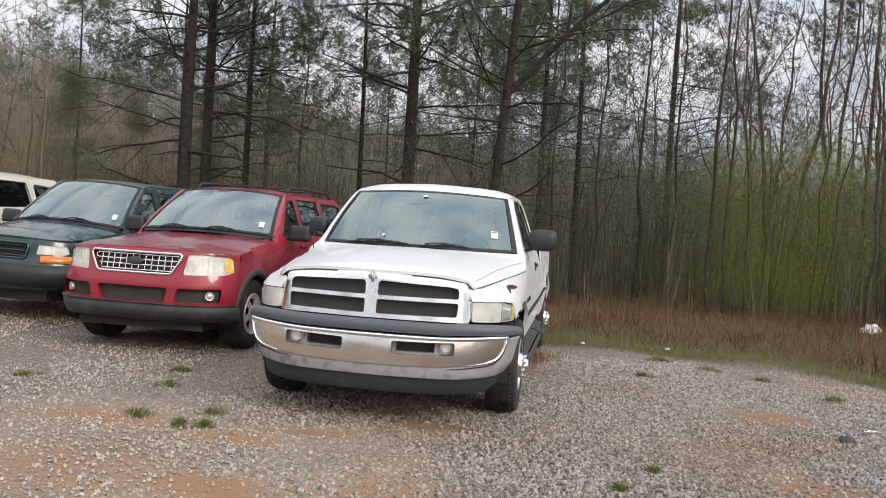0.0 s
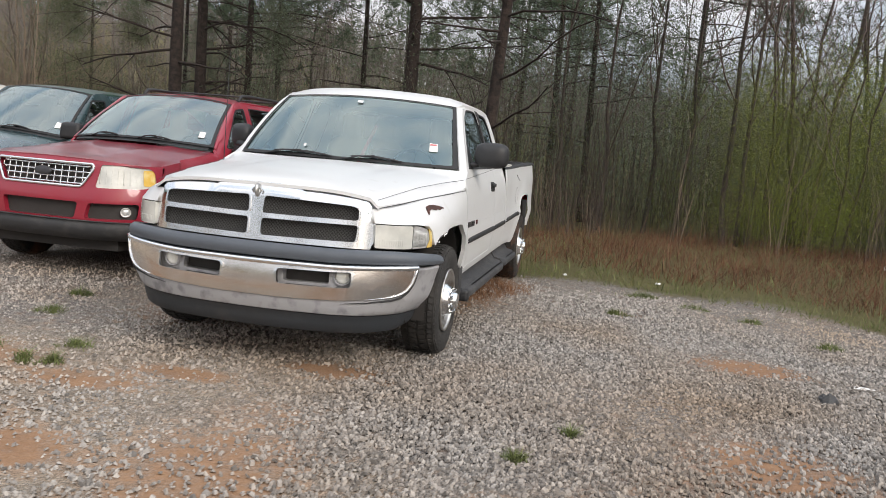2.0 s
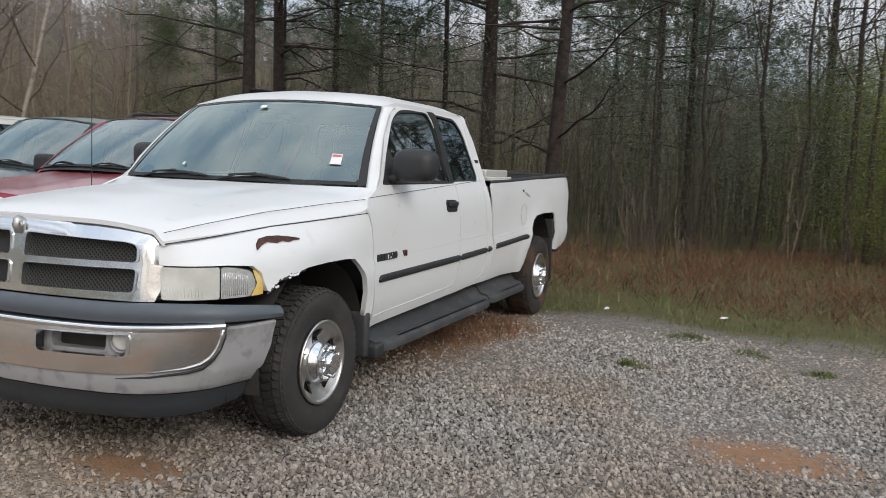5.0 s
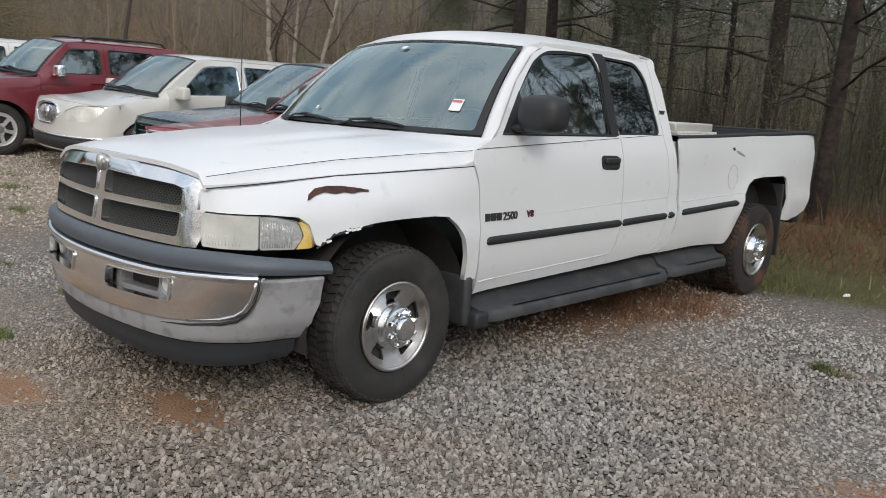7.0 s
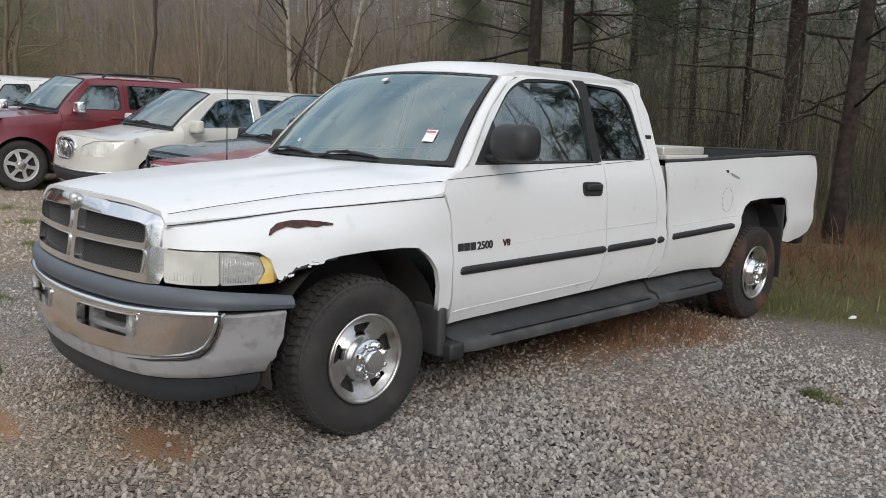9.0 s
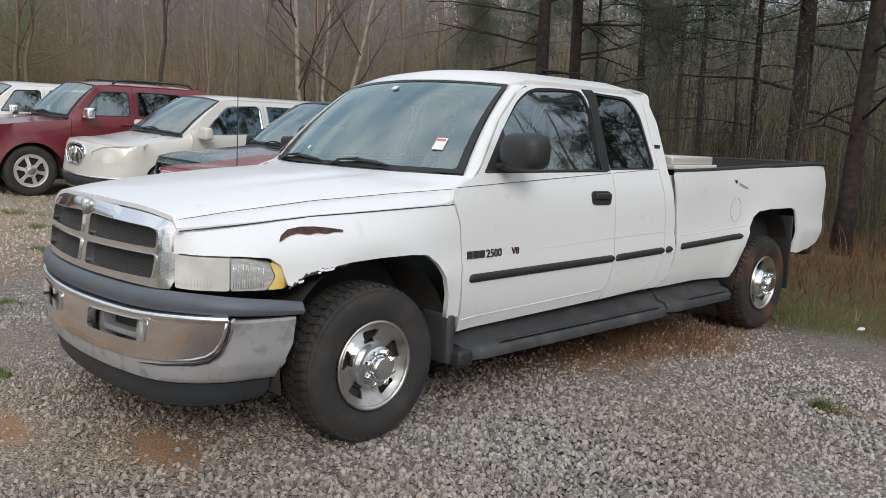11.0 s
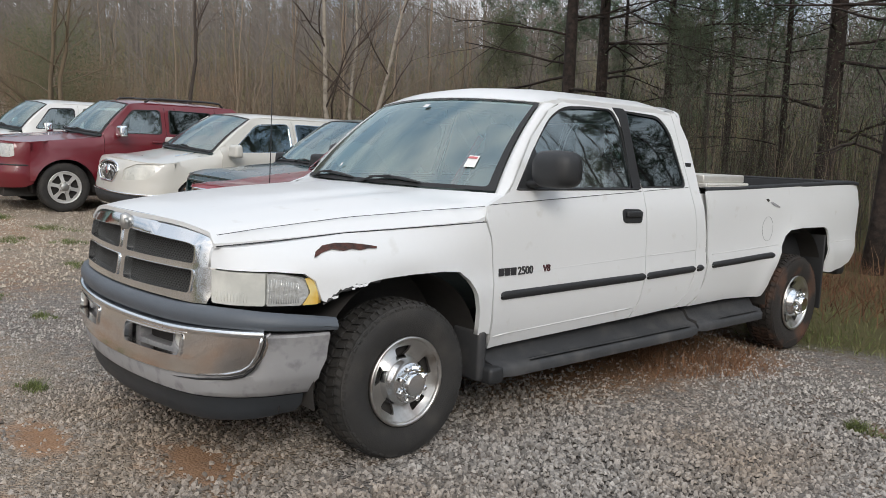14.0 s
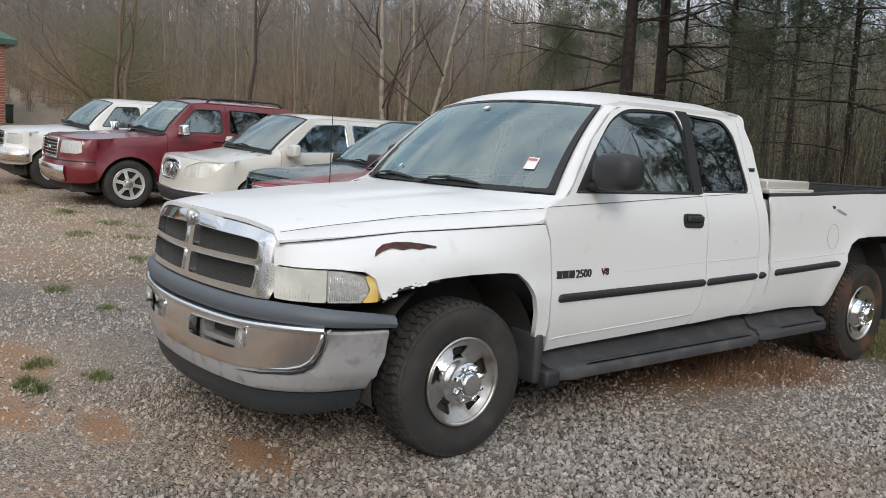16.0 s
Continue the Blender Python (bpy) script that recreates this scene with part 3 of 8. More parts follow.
def ws_place(a, b, lift=0.0):
    p = ws_low(a).lerp(ws_top(a), b)
    return p + Vector((0, -0.035 - lift, 0.03 + lift)) * (4 * b * (1 - b)) * 0.6 + Vector((0, -lift, lift))


part("windscreen", sheet("windscreen", [(-0.985, 0.02), (0.985, 0.02), (0.985, 0.985), (-0.985, 0.985)], ws_place, GLASS, step=0.14, thick=0, inward=(0, 1, -0.6)), TRUCK, "windscreen with faint blue sky reflections")
band = sheet("windscreen_band", [(-1, 0), (1, 0), (1, 1), (-1, 1)], lambda a, b: ws_place(a, b, 0.004), RUBBER,
             [round_off([(-0.972, 0.035), (0.955, 0.035), (0.965, 0.984), (-0.972, 0.984)], 0.03)], step=0.14, thick=0, inward=(0, 1, -0.6))
part("windscreen_seal", band, TRUCK)
for s in (1, -1):
    g = Geo()
    rows = []
    for b in np.linspace(-0.02, 1, 10):
        p = ws_place(1.0, b)
        z = p.z
        yd = float(np.interp(z, [1.155, 1.225, 1.515, 1.672, 1.728, 1.75], [0.515, 0.70, 0.955, 1.15, 1.30, 1.36]))
        q = Vector((truck_x(yd, z), yd, z))
        m = p.lerp(q, 0.5) + Vector((0.012, -0.012, 0.006)) * float(smooth01(b / 0.2))
        rows.append([Vector((s * v.x, v.y, v.z)) for v in (p + Vector((-0.02, 0.04, -0.02)), p, p.lerp(m, 0.55), m, m.lerp(q, 0.6), q, q + Vector((-0.04, 0.0, 0)))])
    g.grid(rows)
    part("windscreen_pillar", g.mesh("windscreen_pillar", WHITE), TRUCK)
    g = Geo()
    rail = []
    for y in np.linspace(1.25, 2.44, 14):
        a = Vector((truck_x(y, 1.733), y, 1.733))
        b = roof_place(0.735, y)
        rail.append([Vector((s * v.x, v.y, v.z)) for v in (a + Vector((-0.02, 0, -0.01)), a, a.lerp(b, 0.5) + Vector((0.006, 0, 0.006)), b + Vector((0, 0, 0.002)), b + Vector((-0.02, 0, -0.01)))])
    g.grid(rail)
    part("roof_rail", g.mesh("roof_rail", WHITE), TRUCK)
back = round_off([(-0.86, 1.15), (0.86, 1.15), (0.74, 1.74), (0.6, 1.78), (-0.6, 1.78), (-0.74, 1.74)], 0.04)
part("cab_back", sheet("cab_back", back, lambda u, v: Vector((u, 2.485, v)), WHITE, [round_off([(-0.6, 1.33), (0.6, 1.33), (0.56, 1.66), (-0.56, 1.66)], 0.06)], step=0.2, thick=0.03, inward=(0, -1, 0)), TRUCK)
part("back_window", sheet("back_window", round_off([(-0.61, 1.32), (0.61, 1.32), (0.57, 1.67), (-0.57, 1.67)], 0.06), lambda u, v: Vector((u, 2.478, v)), DARK_GLASS, step=0.3, thick=0, inward=(0, -1, 0)), TRUCK)
g = Geo()
g.box((-0.86, 2.44, 0.5), (0.86, 2.48, 1.2))
part("cab_back_panel", g.mesh("cab_back_panel", WHITE, False), TRUCK)

# hood
hood_c = line([-0.86, -0.80, -0.70, -0.4, 0.0, 0.4, 0.62], [1.075, 1.105, 1.128, 1.165, 1.198, 1.218, 1.222])
hood_x1 = line([-0.86, -0.78, -0.58, -0.19, 0.2, 0.5, 0.66], [0.67, 0.70, 0.745, 0.80, 0.865, 0.950, 0.955])
hood_z1 = line([-0.86, -0.79, -0.58, -0.19, 0.3, 0.5, 0.66], [1.028, 1.035, 1.066, 1.108, 1.140, 1.153, 1.165])
hood_x2 = line([-0.86, -0.77, -0.52, -0.25, 0.2, 0.6], [0.69, 0.718, 0.792, 0.868, 0.937, 0.980])


def hood_place(x, y):
    a, x1, x2 = abs(x), hood_x1(y), hood_x2(y)
    z1, z2 = hood_z1(y), fender_top(y) + 0.003
    if a <= x1:
        z = z1 + (hood_c(y) - z1) * (1 - (a / x1) ** 2.6)
        z -= 0.012 * math.exp(-((a - 0.40) / 0.05) ** 2) * min(1, max(0, (y + 0.75) * 1.5))
    else:
        z = z1 + (z2 - z1) * min(1.0, (a - x1) / (x2 - x1)) ** 0.8 * (1 - float(smooth01((y - 0.495) / 0.02)))
    aa = min(1.0, a / 0.875)
    k = float(smooth01(1 - (0.42 + 0.235 * aa ** 2.2 - y) / 0.16))
    goal = 1.222 - 0.008 * aa if a <= 0.875 else 1.214 + (float(np.interp(y, [0.512, 0.665], [1.155, 1.212])) - 1.214) * min(1.0, (a - 0.875) / 0.07)
    return Vector((x, y, z + (goal - z) * k * k))


side_y = list(np.linspace(-0.775, 0.50, 16))
hood_line = [(hood_x2(y) - 0.005, y) for y in side_y] + [(0.962, 0.516), (0.952, 0.60), (0.932, 0.662)] + [(ws_low(a).x, ws_low(a).y - 0.008) for a in np.linspace(1.0, -1.0, 21)] + [(-0.932, 0.662), (-0.952, 0.60), (-0.962, 0.516)] + \
    [(-hood_x2(y) + 0.005, y) for y in reversed(side_y)] + [(x, -0.862 + 0.165 * x * x + 0.02) for x in np.linspace(-0.66, 0.66, 13)]
part("hood", sheet("hood", hood_line, hood_place, WHITE, step=0.06, thick=0.02, inward=(0, 0, -1)), TRUCK)
# pinstripe along the hood and doors
for s in (1, -1):
    g = Geo()
    pts = [hood_place(hood_x1(y), y) for y in np.linspace(-0.76, 0.515, 24)]
    g.tube([Vector((s * p.x, p.y, p.z + 0.001)) for p in pts], 0.0016, 5)
    part("hood_crease", g.mesh("hood_crease", GREY_PLASTIC), TRUCK)
    g = Geo()
    g.tube([Vector((s * (hood_x2(y) + 0.002), y, fender_top(y) + 0.002)) for y in np.linspace(-0.77, 0.505, 22)], 0.0026, 5)
    part("hood_gap", g.mesh("hood_gap", BLACK_PLASTIC), TRUCK)
    g = Geo()
    for y0, y1 in ((0.53, 1.83), (1.86, 2.36)):
        g.tube([Vector((s * (truck_x(y, 1.16 + 0.05 * (y - 0.5)) + 0.001), y, 1.16 + 0.05 * (y - 0.5))) for y in np.linspace(y0, y1, 14)], 0.0016, 5)
    part("pinstripe", g.mesh("pinstripe", GREY_PLASTIC), TRUCK)
# cowl and wipers
g = Geo()
g.grid([[(ws_low(a).x, ws_low(a).y - 0.02, 1.180) for a in np.linspace(-0.8, 0.8, 21)], [(ws_low(a).x, ws_low(a).y + 0.02, 1.205) for a in np.linspace(-0.8, 0.8, 21)]])
part("cowl", g.mesh("cowl", BLACK_PLASTIC), TRUCK)


def wiper(parent, a0, a1, place, b0=0.0, b1=0.045):
    """An arm from the cowl, and a curved blade lying low on the glass."""
    g = Geo()
    span = a1 - a0
    p, q = place(a0, b0, 0.008), place(a0 + span * 0.55, b1, 0.024)
    g.tube([p, p.lerp(q, 0.5) + Vector((0, -0.010, 0.010)), q], [0.014, 0.010, 0.007], 5, flat=0.5)
    blade = [place(a0 + span * (0.12 + 0.88 * k / 7), 0.018 + 0.035 * math.sin(math.pi * (0.25 + 0.7 * k / 7)), 0.010) for k in range(8)]
    g.tube(blade, [0.006, 0.010, 0.012, 0.013, 0.013, 0.012, 0.010, 0.005], 5, flat=0.7)
    part("wiper", g.mesh("wiper", BLACK_PLASTIC), parent)


wiper(TRUCK, -0.70, -0.05, ws_place)
wiper(TRUCK, 0.05, 0.55, ws_place)

# grille
def grille_y(x, z):
    return -0.876 + 0.165 * x * x + 0.13 * (z - 0.9)


top_z = line([0, 0.2, 0.45, 0.60, 0.66, 0.70], [1.082, 1.078, 1.064, 1.05, 1.035, 0.985])
g_out = [(x, top_z(abs(x))) for x in np.linspace(0.70, -0.70, 29)] + [(-0.70, 0.80), (-0.685, 0.752), (0.685, 0.752), (0.70, 0.80)]
cells = []
for s in (1, -1):
    cells.append(round_off([(s * 0.040, 0.910), (s * 0.616, 0.913), (s * 0.611, 0.984), (s * 0.56, 0.996), (s * 0.056, 1.012), (s * 0.044, 0.996)], 0.02))
    cells.append(round_off([(s * 0.040, 0.782), (s * 0.610, 0.788), (s * 0.616, 0.886), (s * 0.040, 0.882)], 0.02))


def g_place(u, v):
    y = grille_y(u, v)
    return Vector((u, y + 0.035 * max(0, (abs(u) - 0.62) / 0.08) ** 2 + (0.03 * max(0, (v - (top_z(abs(u)) - 0.03)) / 0.03) ** 2), v))


grille = part("grille", sheet("grille", g_out, g_place, CHROME, cells, step=0.05, thick=0.035, inward=(0, 1, 0)), TRUCK, "chrome cross-bar grille surround")
g = Geo()
shell = []
for x in np.linspace(-0.66, 0.66, 33):
    a, y_h = g_place(x, top_z(abs(x)) - 0.004), -0.862 + 0.165 * x * x + 0.03
    b = hood_place(x, y_h) + Vector((0, 0, -0.003))
    shell.append([a, a.lerp(b, 0.35) + Vector((0, -0.008, 0.006)), a.lerp(b, 0.7) + Vector((0, -0.006, 0.005)), b])
g.grid(shell)
part("grille_top", g.mesh("grille_top", CHROME), grille)
g = Geo()
for c in cells:
    xs, zs = [p[0] for p in c], [p[1] for p in c]
    d = 0.0205
    n = int((max(xs) - min(xs) + max(zs) - min(zs)) / d) + 2
    for k in range(n):
        for lean in (1, -1):
            x0 = min(xs) - (max(zs) - min(zs)) + k * d if lean > 0 else min(xs) + k * d
            a = Vector((x0, 0, min(zs)))
            b = Vector((x0 + lean * (max(zs) - min(zs)), 0, max(zs)))
            lo, hi = (a, b) if a.x < b.x else (b, a)
            if hi.x <= min(xs) or lo.x >= max(xs):
                continue
            t0 = max(0.0, (min(xs) - lo.x) / (hi.x - lo.x))
            t1 = min(1.0, (max(xs) - lo.x) / (hi.x - lo.x))
            p, q = lo.lerp(hi, t0), lo.lerp(hi, t1)
            for v in (p, q):
                v.y = grille_y(v.x, v.z) + 0.032
            g.tube([p, q], 0.0026, 3, cap=False)
part("grille_mesh", g.mesh("grille_mesh", MESH_GREY), grille, "diamond wire mesh")["kind"] = "stuff"
part("grille_backing", sheet("grille_backing", round_off([(-0.66, 0.77), (0.66, 0.77), (0.62, 1.03), (-0.62, 1.03)], 0.03), lambda u, v: Vector((u, grille_y(u, v) + 0.06, v)), DARK, step=0.15, thick=0, inward=(0, 1, 0)), grille)
for c in cells:
    part("cell_lip", sheet("cell_lip", grown(c, 0.007), lambda u, v: g_place(u, v) + Vector((0, -0.006, 0)), CHROME, [grown(c, -0.003)], step=0.05, thick=0.016, inward=(0, 1, 0)), grille)
g = Geo()
g.tube([(0, -0.870, 1.00), (0, -0.868, 1.03), (0, -0.860, 1.058), (0, -0.852, 1.072)], [0.012, 0.025, 0.029, 0.018], 10, flat=0.45)
g.tube([(0.018, -0.872, 1.052), (0.027, -0.872, 1.038), (0.020, -0.876, 1.022)], [0.007, 0.007, 0.003], 6)
g.tube([(-0.018, -0.872, 1.052), (-0.027, -0.872, 1.038), (-0.020, -0.876, 1.022)], [0.007, 0.007, 0.003], 6)
part("hood_emblem", g.mesh("hood_emblem", DULL_METAL), TRUCK, "small chrome shield emblem")

# headlights
def lamp_place(off):
    def go(u, v):
        q = NOSE.at(S_SIDE + (u + 0.30))
        n = NOSE.out(S_SIDE + (u + 0.30))
        return Vector((q.x + n.x * off, q.y + n.y * off, v))
    return go


h_main = round_off([(U_IN + 0.004, 0.762), (U_MID - 0.003, 0.762), (U_MID - 0.003, 0.897), (U_IN + 0.004, 0.899)], 0.012)
h_turn = round_off([(U_MID + 0.003, 0.762), (-0.512, 0.762), (-0.478, 0.81), (-0.502, 0.872), (-0.60, 0.894), (U_MID + 0.003, 0.897)], [0.01, 0.01, 0.02, 0.04, 0.02, 0.01])
h_amber = round_off([(-0.508, 0.762), (-0.438, 0.764), (-0.444, 0.82), (-0.462, 0.857), (-0.500, 0.878), (-0.474, 0.815)], [0.005, 0.01, 0.03, 0.03, 0.01, 0.01])
h_back = round_off([(U_IN - 0.005, 0.752), (-0.430, 0.754), (-0.437, 0.825), (-0.468, 0.876), (-0.60, 0.902), (U_IN - 0.005, 0.906)], [0.01, 0.01, 0.05, 0.05, 0.03, 0.01])
for me_h, nm, lab in ((sheet("headlight", h_back, lamp_place(-0.03), DARK, step=0.07, thick=0), "headlight", "rectangular hazed headlight"),):
    heads = both(nm, me_h, lab, lab)
for nm, loop, mt, off in (("lens", h_main, LENS, 0.004), ("corner_lens", h_turn, CLEAR_LENS, 0.003), ("amber_lens", h_amber, AMBER, 0.004)):
    me = sheet(nm, loop, lamp_place(off), mt, step=0.04, thick=0.03, inward=(-0.5, 0.8, 0))
    part(nm, me, heads[0])
    part(nm, mirrored(me), heads[1])

for s, head in zip((1, -1), heads):
    for u0, u1, n, z0, z1, mt in ((U_IN + 0.02, U_IN + 0.17, 12, 0.775, 0.815, LENS), (U_MID + 0.012, -0.525, 13, 0.772, 0.872, CLEAR_LENS)):
        g = Geo()
        for k in range(n):
            u = u0 + (u1 - u0) * k / (n - 1)
            z_hi = z1 - 0.02 * max(0, (u + 0.60) / 0.08)
            pts = [lamp_place(0.0045)(u, z) for z in np.linspace(z0, z_hi, 4)]
            g.tube([(s * p.x, p.y, p.z) for p in pts], 0.0013 if mt is LENS else 0.0022, 5)
        part("lens_ribs", g.mesh("lens_ribs", mt), head)["kind"] = "stuff"

# bumper
BUMP = Plan([(0, -0.920), (0.30, -0.904), (0.60, -0.855), (0.78, -0.800), (0.90, -0.724), (0.97, -0.63), (1.01, -0.51), (1.03, -0.38)])
S_B = BUMP.length
bumper = thing("front_bumper", "", "")
bumper.parent = TRUCK
for key in ("category", "group", "kind", "label"):
    if key in bumper:
        del bumper[key]
bumper["label"] = "chrome front bumper with grey rubber top pad"


def swell(plan, s, z, d):
    q, n = plan.at(s), plan.out(s)
    return Vector((q.x + n.x * d, q.y + n.y * d, z - 0.018 * (1 - smooth01((abs(s) - 0.45) / 0.5))))


def swept(plan, profile, s0, s1, n=60):
    g = Geo()
    def ring_at(s):
        return [swell(plan, s * (q[2] if len(q) > 2 else 1.0), q[1], q[0]) for q in profile(s)]

    g.grid([ring_at(s) for s in np.linspace(s0, s1, n)])
    for s in (s0, s1):
        ring = ring_at(s)
        g.add(ring, [tuple(range(len(ring)))])
    return g


def pad_profile(s):
    k = abs(s) / S_B
    top = 0.763 - 0.052 * k ** 4
    low = 0.682 - 0.022 * k ** 3
    return [(-0.055, top - 0.03), (-0.045, top - 0.004), (-0.015, top), (0.004, top - 0.012), (0.014, top - 0.035), (0.014, low + 0.022), (0.004, low + 0.004), (-0.02, low), (-0.12, low)]


part("bumper_pad", swept(BUMP, pad_profile, -S_B, S_B).mesh("bumper_pad", PAD, angle=50), bumper, "grey-blue rubber pad")
SC = BUMP.of_x(0.945)
CH_TOP, CH_LOW = 0.664, 0.468


def chrome_place(u, v):
    k = (v - CH_LOW) / (CH_TOP - CH_LOW)
    lean = -0.045 * float(smooth01((abs(u) - 0.55) / 0.5)) * (1 - k)
    return swell(BUMP, u, v, 0.006 + 0.014 * math.sin(math.pi * min(1, max(0, 0.15 + 0.85 * k))) + lean)


c_end = [(SC, CH_TOP), (SC - 0.006, 0.62), (SC - 0.022, 0.575), (SC - 0.05, 0.535), (SC - 0.09, 0.51), (SC - 0.15, 0.495), (SC - 0.30, 0.482), (0.45, 0.474), (0.2, CH_LOW)]
c_line = c_end + [(-u, v) for u, v in reversed(c_end)]
slots = [round_off([(s * 0.175, 0.548), (s * 0.615, 0.551), (s * 0.618, 0.638), (s * 0.17, 0.632)], 0.022) for s in (1, -1)]
part("bumper_face", sheet("bumper_face", c_line, chrome_place, WORN_CHROME, slots, step=0.04, thick=0.03, inward=(0, 1, 0)), bumper, "worn chrome bumper face")
roll = swept(BUMP, lambda s: [(0.012, CH_TOP - 0.018), (0.021, CH_TOP - 0.012), (0.024, CH_TOP - 0.002), (0.020, CH_TOP + 0.007), (0.008, CH_TOP + 0.012), (-0.04, CH_TOP + 0.013)], -SC, SC, 70)
part("bumper_lip", roll.mesh("bumper_lip", CHROME), bumper, "bright rolled chrome lip")
for s in (1, -1):
    g = Geo()
    g.tube([chrome_place(s * (u - 0.004), v) + Vector((s * 0.002, -0.003, 0)) for u, v in c_end[:7]], [0.010, 0.009, 0.008, 0.007, 0.006, 0.005, 0.003], 6)
    part("bumper_end_lip", g.mesh("bumper_end_lip", CHROME), bumper, "bright rolled chrome edge")
for s, loop in zip((1, -1), slots):
    part("slot_lip", sheet("slot_lip", grown(loop, 0.010), lambda u, v: chrome_place(u, v) + Vector((0, -0.007, 0)), CHROME, [grown(loop, -0.004)], step=0.06, thick=0.02, inward=(0, 1, 0)), bumper, "bright slot trim")
    hole = [(s * 0.150, 0.535), (s * 0.635, 0.54), (s * 0.635, 0.65), (s * 0.145, 0.645)]
    part("slot_back", sheet("slot_back", hole, lambda u, v: chrome_place(u, v) + Vector((0, 0.058, 0)), SILVER, [round_off([(s * 0.19, 0.556), (s * 0.465, 0.559), (s * 0.465, 0.636), (s * 0.19, 0.634)], 0.015)], step=0.07, thick=0.06, inward=(0, 1, 0)), bumper)
    part("air_slot", sheet("air_slot", [(s * 0.17, 0.545), (s * 0.485, 0.55), (s * 0.485, 0.655), (s * 0.17, 0.65)], lambda u, v: chrome_place(u, v) + Vector((0, 0.11, 0)), DARK, step=0.1, thick=0, inward=(0, 1, 0)), bumper)
    g = Geo()
    g.lathe([(0.0001, 0.020), (0.025, 0.017), (0.038, 0.010), (0.043, 0.0), (0.043, -0.04)], 28)
    fog = part("fog_lamp", g.mesh("fog_lamp", LENS), bumper, "round hazed fog lamp", m=pose(s * 0.545, -0.834, 0.578, 0, 0, -90 + s * 9))
    g = Geo()
    g.lathe([(0.043, -0.02), (0.043, 0.004), (0.046, 0.012), (0.051, 0.011), (0.053, -0.02)], 28)
    part("fog_lamp_rim", g.mesh("fog_lamp_rim", SILVER), fog)
SL = S_B - 0.03


def tuck(s):
    return float(smooth01((abs(s) - 0.62) / 0.55))


def skirt_profile(s):
    k = abs(s) / S_B
    e1, e2 = 1 - 0.022 * k ** 8, 1 - 0.045 * k ** 8
    t = tuck(s)
    hide = -0.16 * float(smooth01((SC - 0.02 - abs(s)) / 0.05))
    return [(-0.2, 0.655), (-0.012 + hide, 0.655), (-0.004 + hide, 0.645), (-0.004 - 0.016 * t + hide, 0.60), (-0.004 - 0.03 * t + hide * 0.4, 0.54), (0.001 - 0.045 * t, 0.485, e1), (0.002 - 0.06 * t, 0.455, e1),
            (-0.006 - 0.085 * t, 0.41, e2), (-0.014 - 0.092 * t, 0.386, e2), (-0.03 - 0.092 * t, 0.380, e2), (-0.2, 0.380, e2)]


part("bumper_skirt", swept(BUMP, skirt_profile, -SL, SL, 90).mesh("bumper_skirt", SILVER, angle=50), bumper, "scuffed silver-grey plastic skirt")
SD = SL * 0.945


def dam_profile(s):
    k = abs(s) / SD
    t = tuck(s)
    low = 0.268 + 0.022 * k ** 4
    e = 1 - 0.02 * k ** 8
    return [(-0.16, 0.379), (-0.022 - 0.092 * t, 0.379), (-0.027 - 0.092 * t, 0.372), (-0.036 - 0.095 * t, 0.33), (-0.048 - 0.10 * t, low + 0.012, e), (-0.060 - 0.10 * t, low, e), (-0.16, low + 0.02, e)]


part("air_dam", swept(BUMP, dam_profile, -SD, SD, 60).mesh("air_dam", DAM, angle=50), bumper, "dark rubber air dam")
for s in (1, -1):
    g = Geo()
    g.tube([chrome_place(s * u, v) + Vector((0, 0, -0.004 - 0.008 * (v < 0.52))) for u, v in [(SC + 0.008, CH_TOP), (SC + 0.004, 0.62), (SC - 0.012, 0.572), (SC - 0.042, 0.529), (SC - 0.085, 0.503), (SC - 0.15, 0.488), (SC - 0.30, 0.475), (SC - 0.45, 0.469)]],
           [0.002, 0.003, 0.004, 0.005, 0.006, 0.006, 0.004, 0.001], 6)
    part("bumper_end_seam", g.mesh("bumper_end_seam", BLACK_PLASTIC), bumper)
    g = Geo()
    g.tube([swell(BUMP, s * q * SD, z, -0.128 - 0.01 * (z < 0.3)) for q, z in ((0.90, 0.374), (0.897, 0.33), (0.893, 0.30))], 0.003, 5)
    part("dam_crease", g.mesh("dam_crease", DARK), bumper)

# bed
arch_r = [(3.40, 0.465), (3.455, 0.545), (3.515, 0.70), (3.56, 0.83), (3.615, 0.905), (3.70, 0.945), (3.90, 0.955), (4.30, 0.952), (4.375, 0.93), (4.40, 0.88), (4.405, 0.585)]
bed_line = [(2.512, 1.235), (2.532, 1.05), (2.558, 0.82), (2.543, 0.64), (2.487, 0.52), (2.425, 0.478)] + [(2.9, 0.485), (3.36, 0.462)] + arch_r + [(4.50, 0.570), (4.75, 0.585), (4.93, 0.63), (4.99, 0.71), (5.005, 0.81), (5.005, 0.86), (5.015, 0.90), (5.035, 1.12), (5.025, 1.23), (4.985, 1.285), (4.9, 1.300)]
bed_base = line([0.44, 0.52, 0.70, 0.79, 0.82, 1.0, 1.12, 1.2, 1.30, 1.32], [0.93, 0.965, 1.0, 1.005, 0.992, 0.992, 0.99, 0.978, 0.965, 0.955])


def bed_place(u, v):
    x = bed_base(v)
    d = math.hypot((u - 3.97) * 0.95, v - 0.42)
    x += 0.022 * math.exp(-((d - 0.56) / 0.08) ** 2)
    x -= 0.02 * max(0, (u - 4.6) / 0.43) ** 2
    x -= 0.014 * math.exp(-(((u - 3.05) / 0.3) ** 2 + ((v - 1.02) / 0.17) ** 2))
    return Vector((x, u, v))


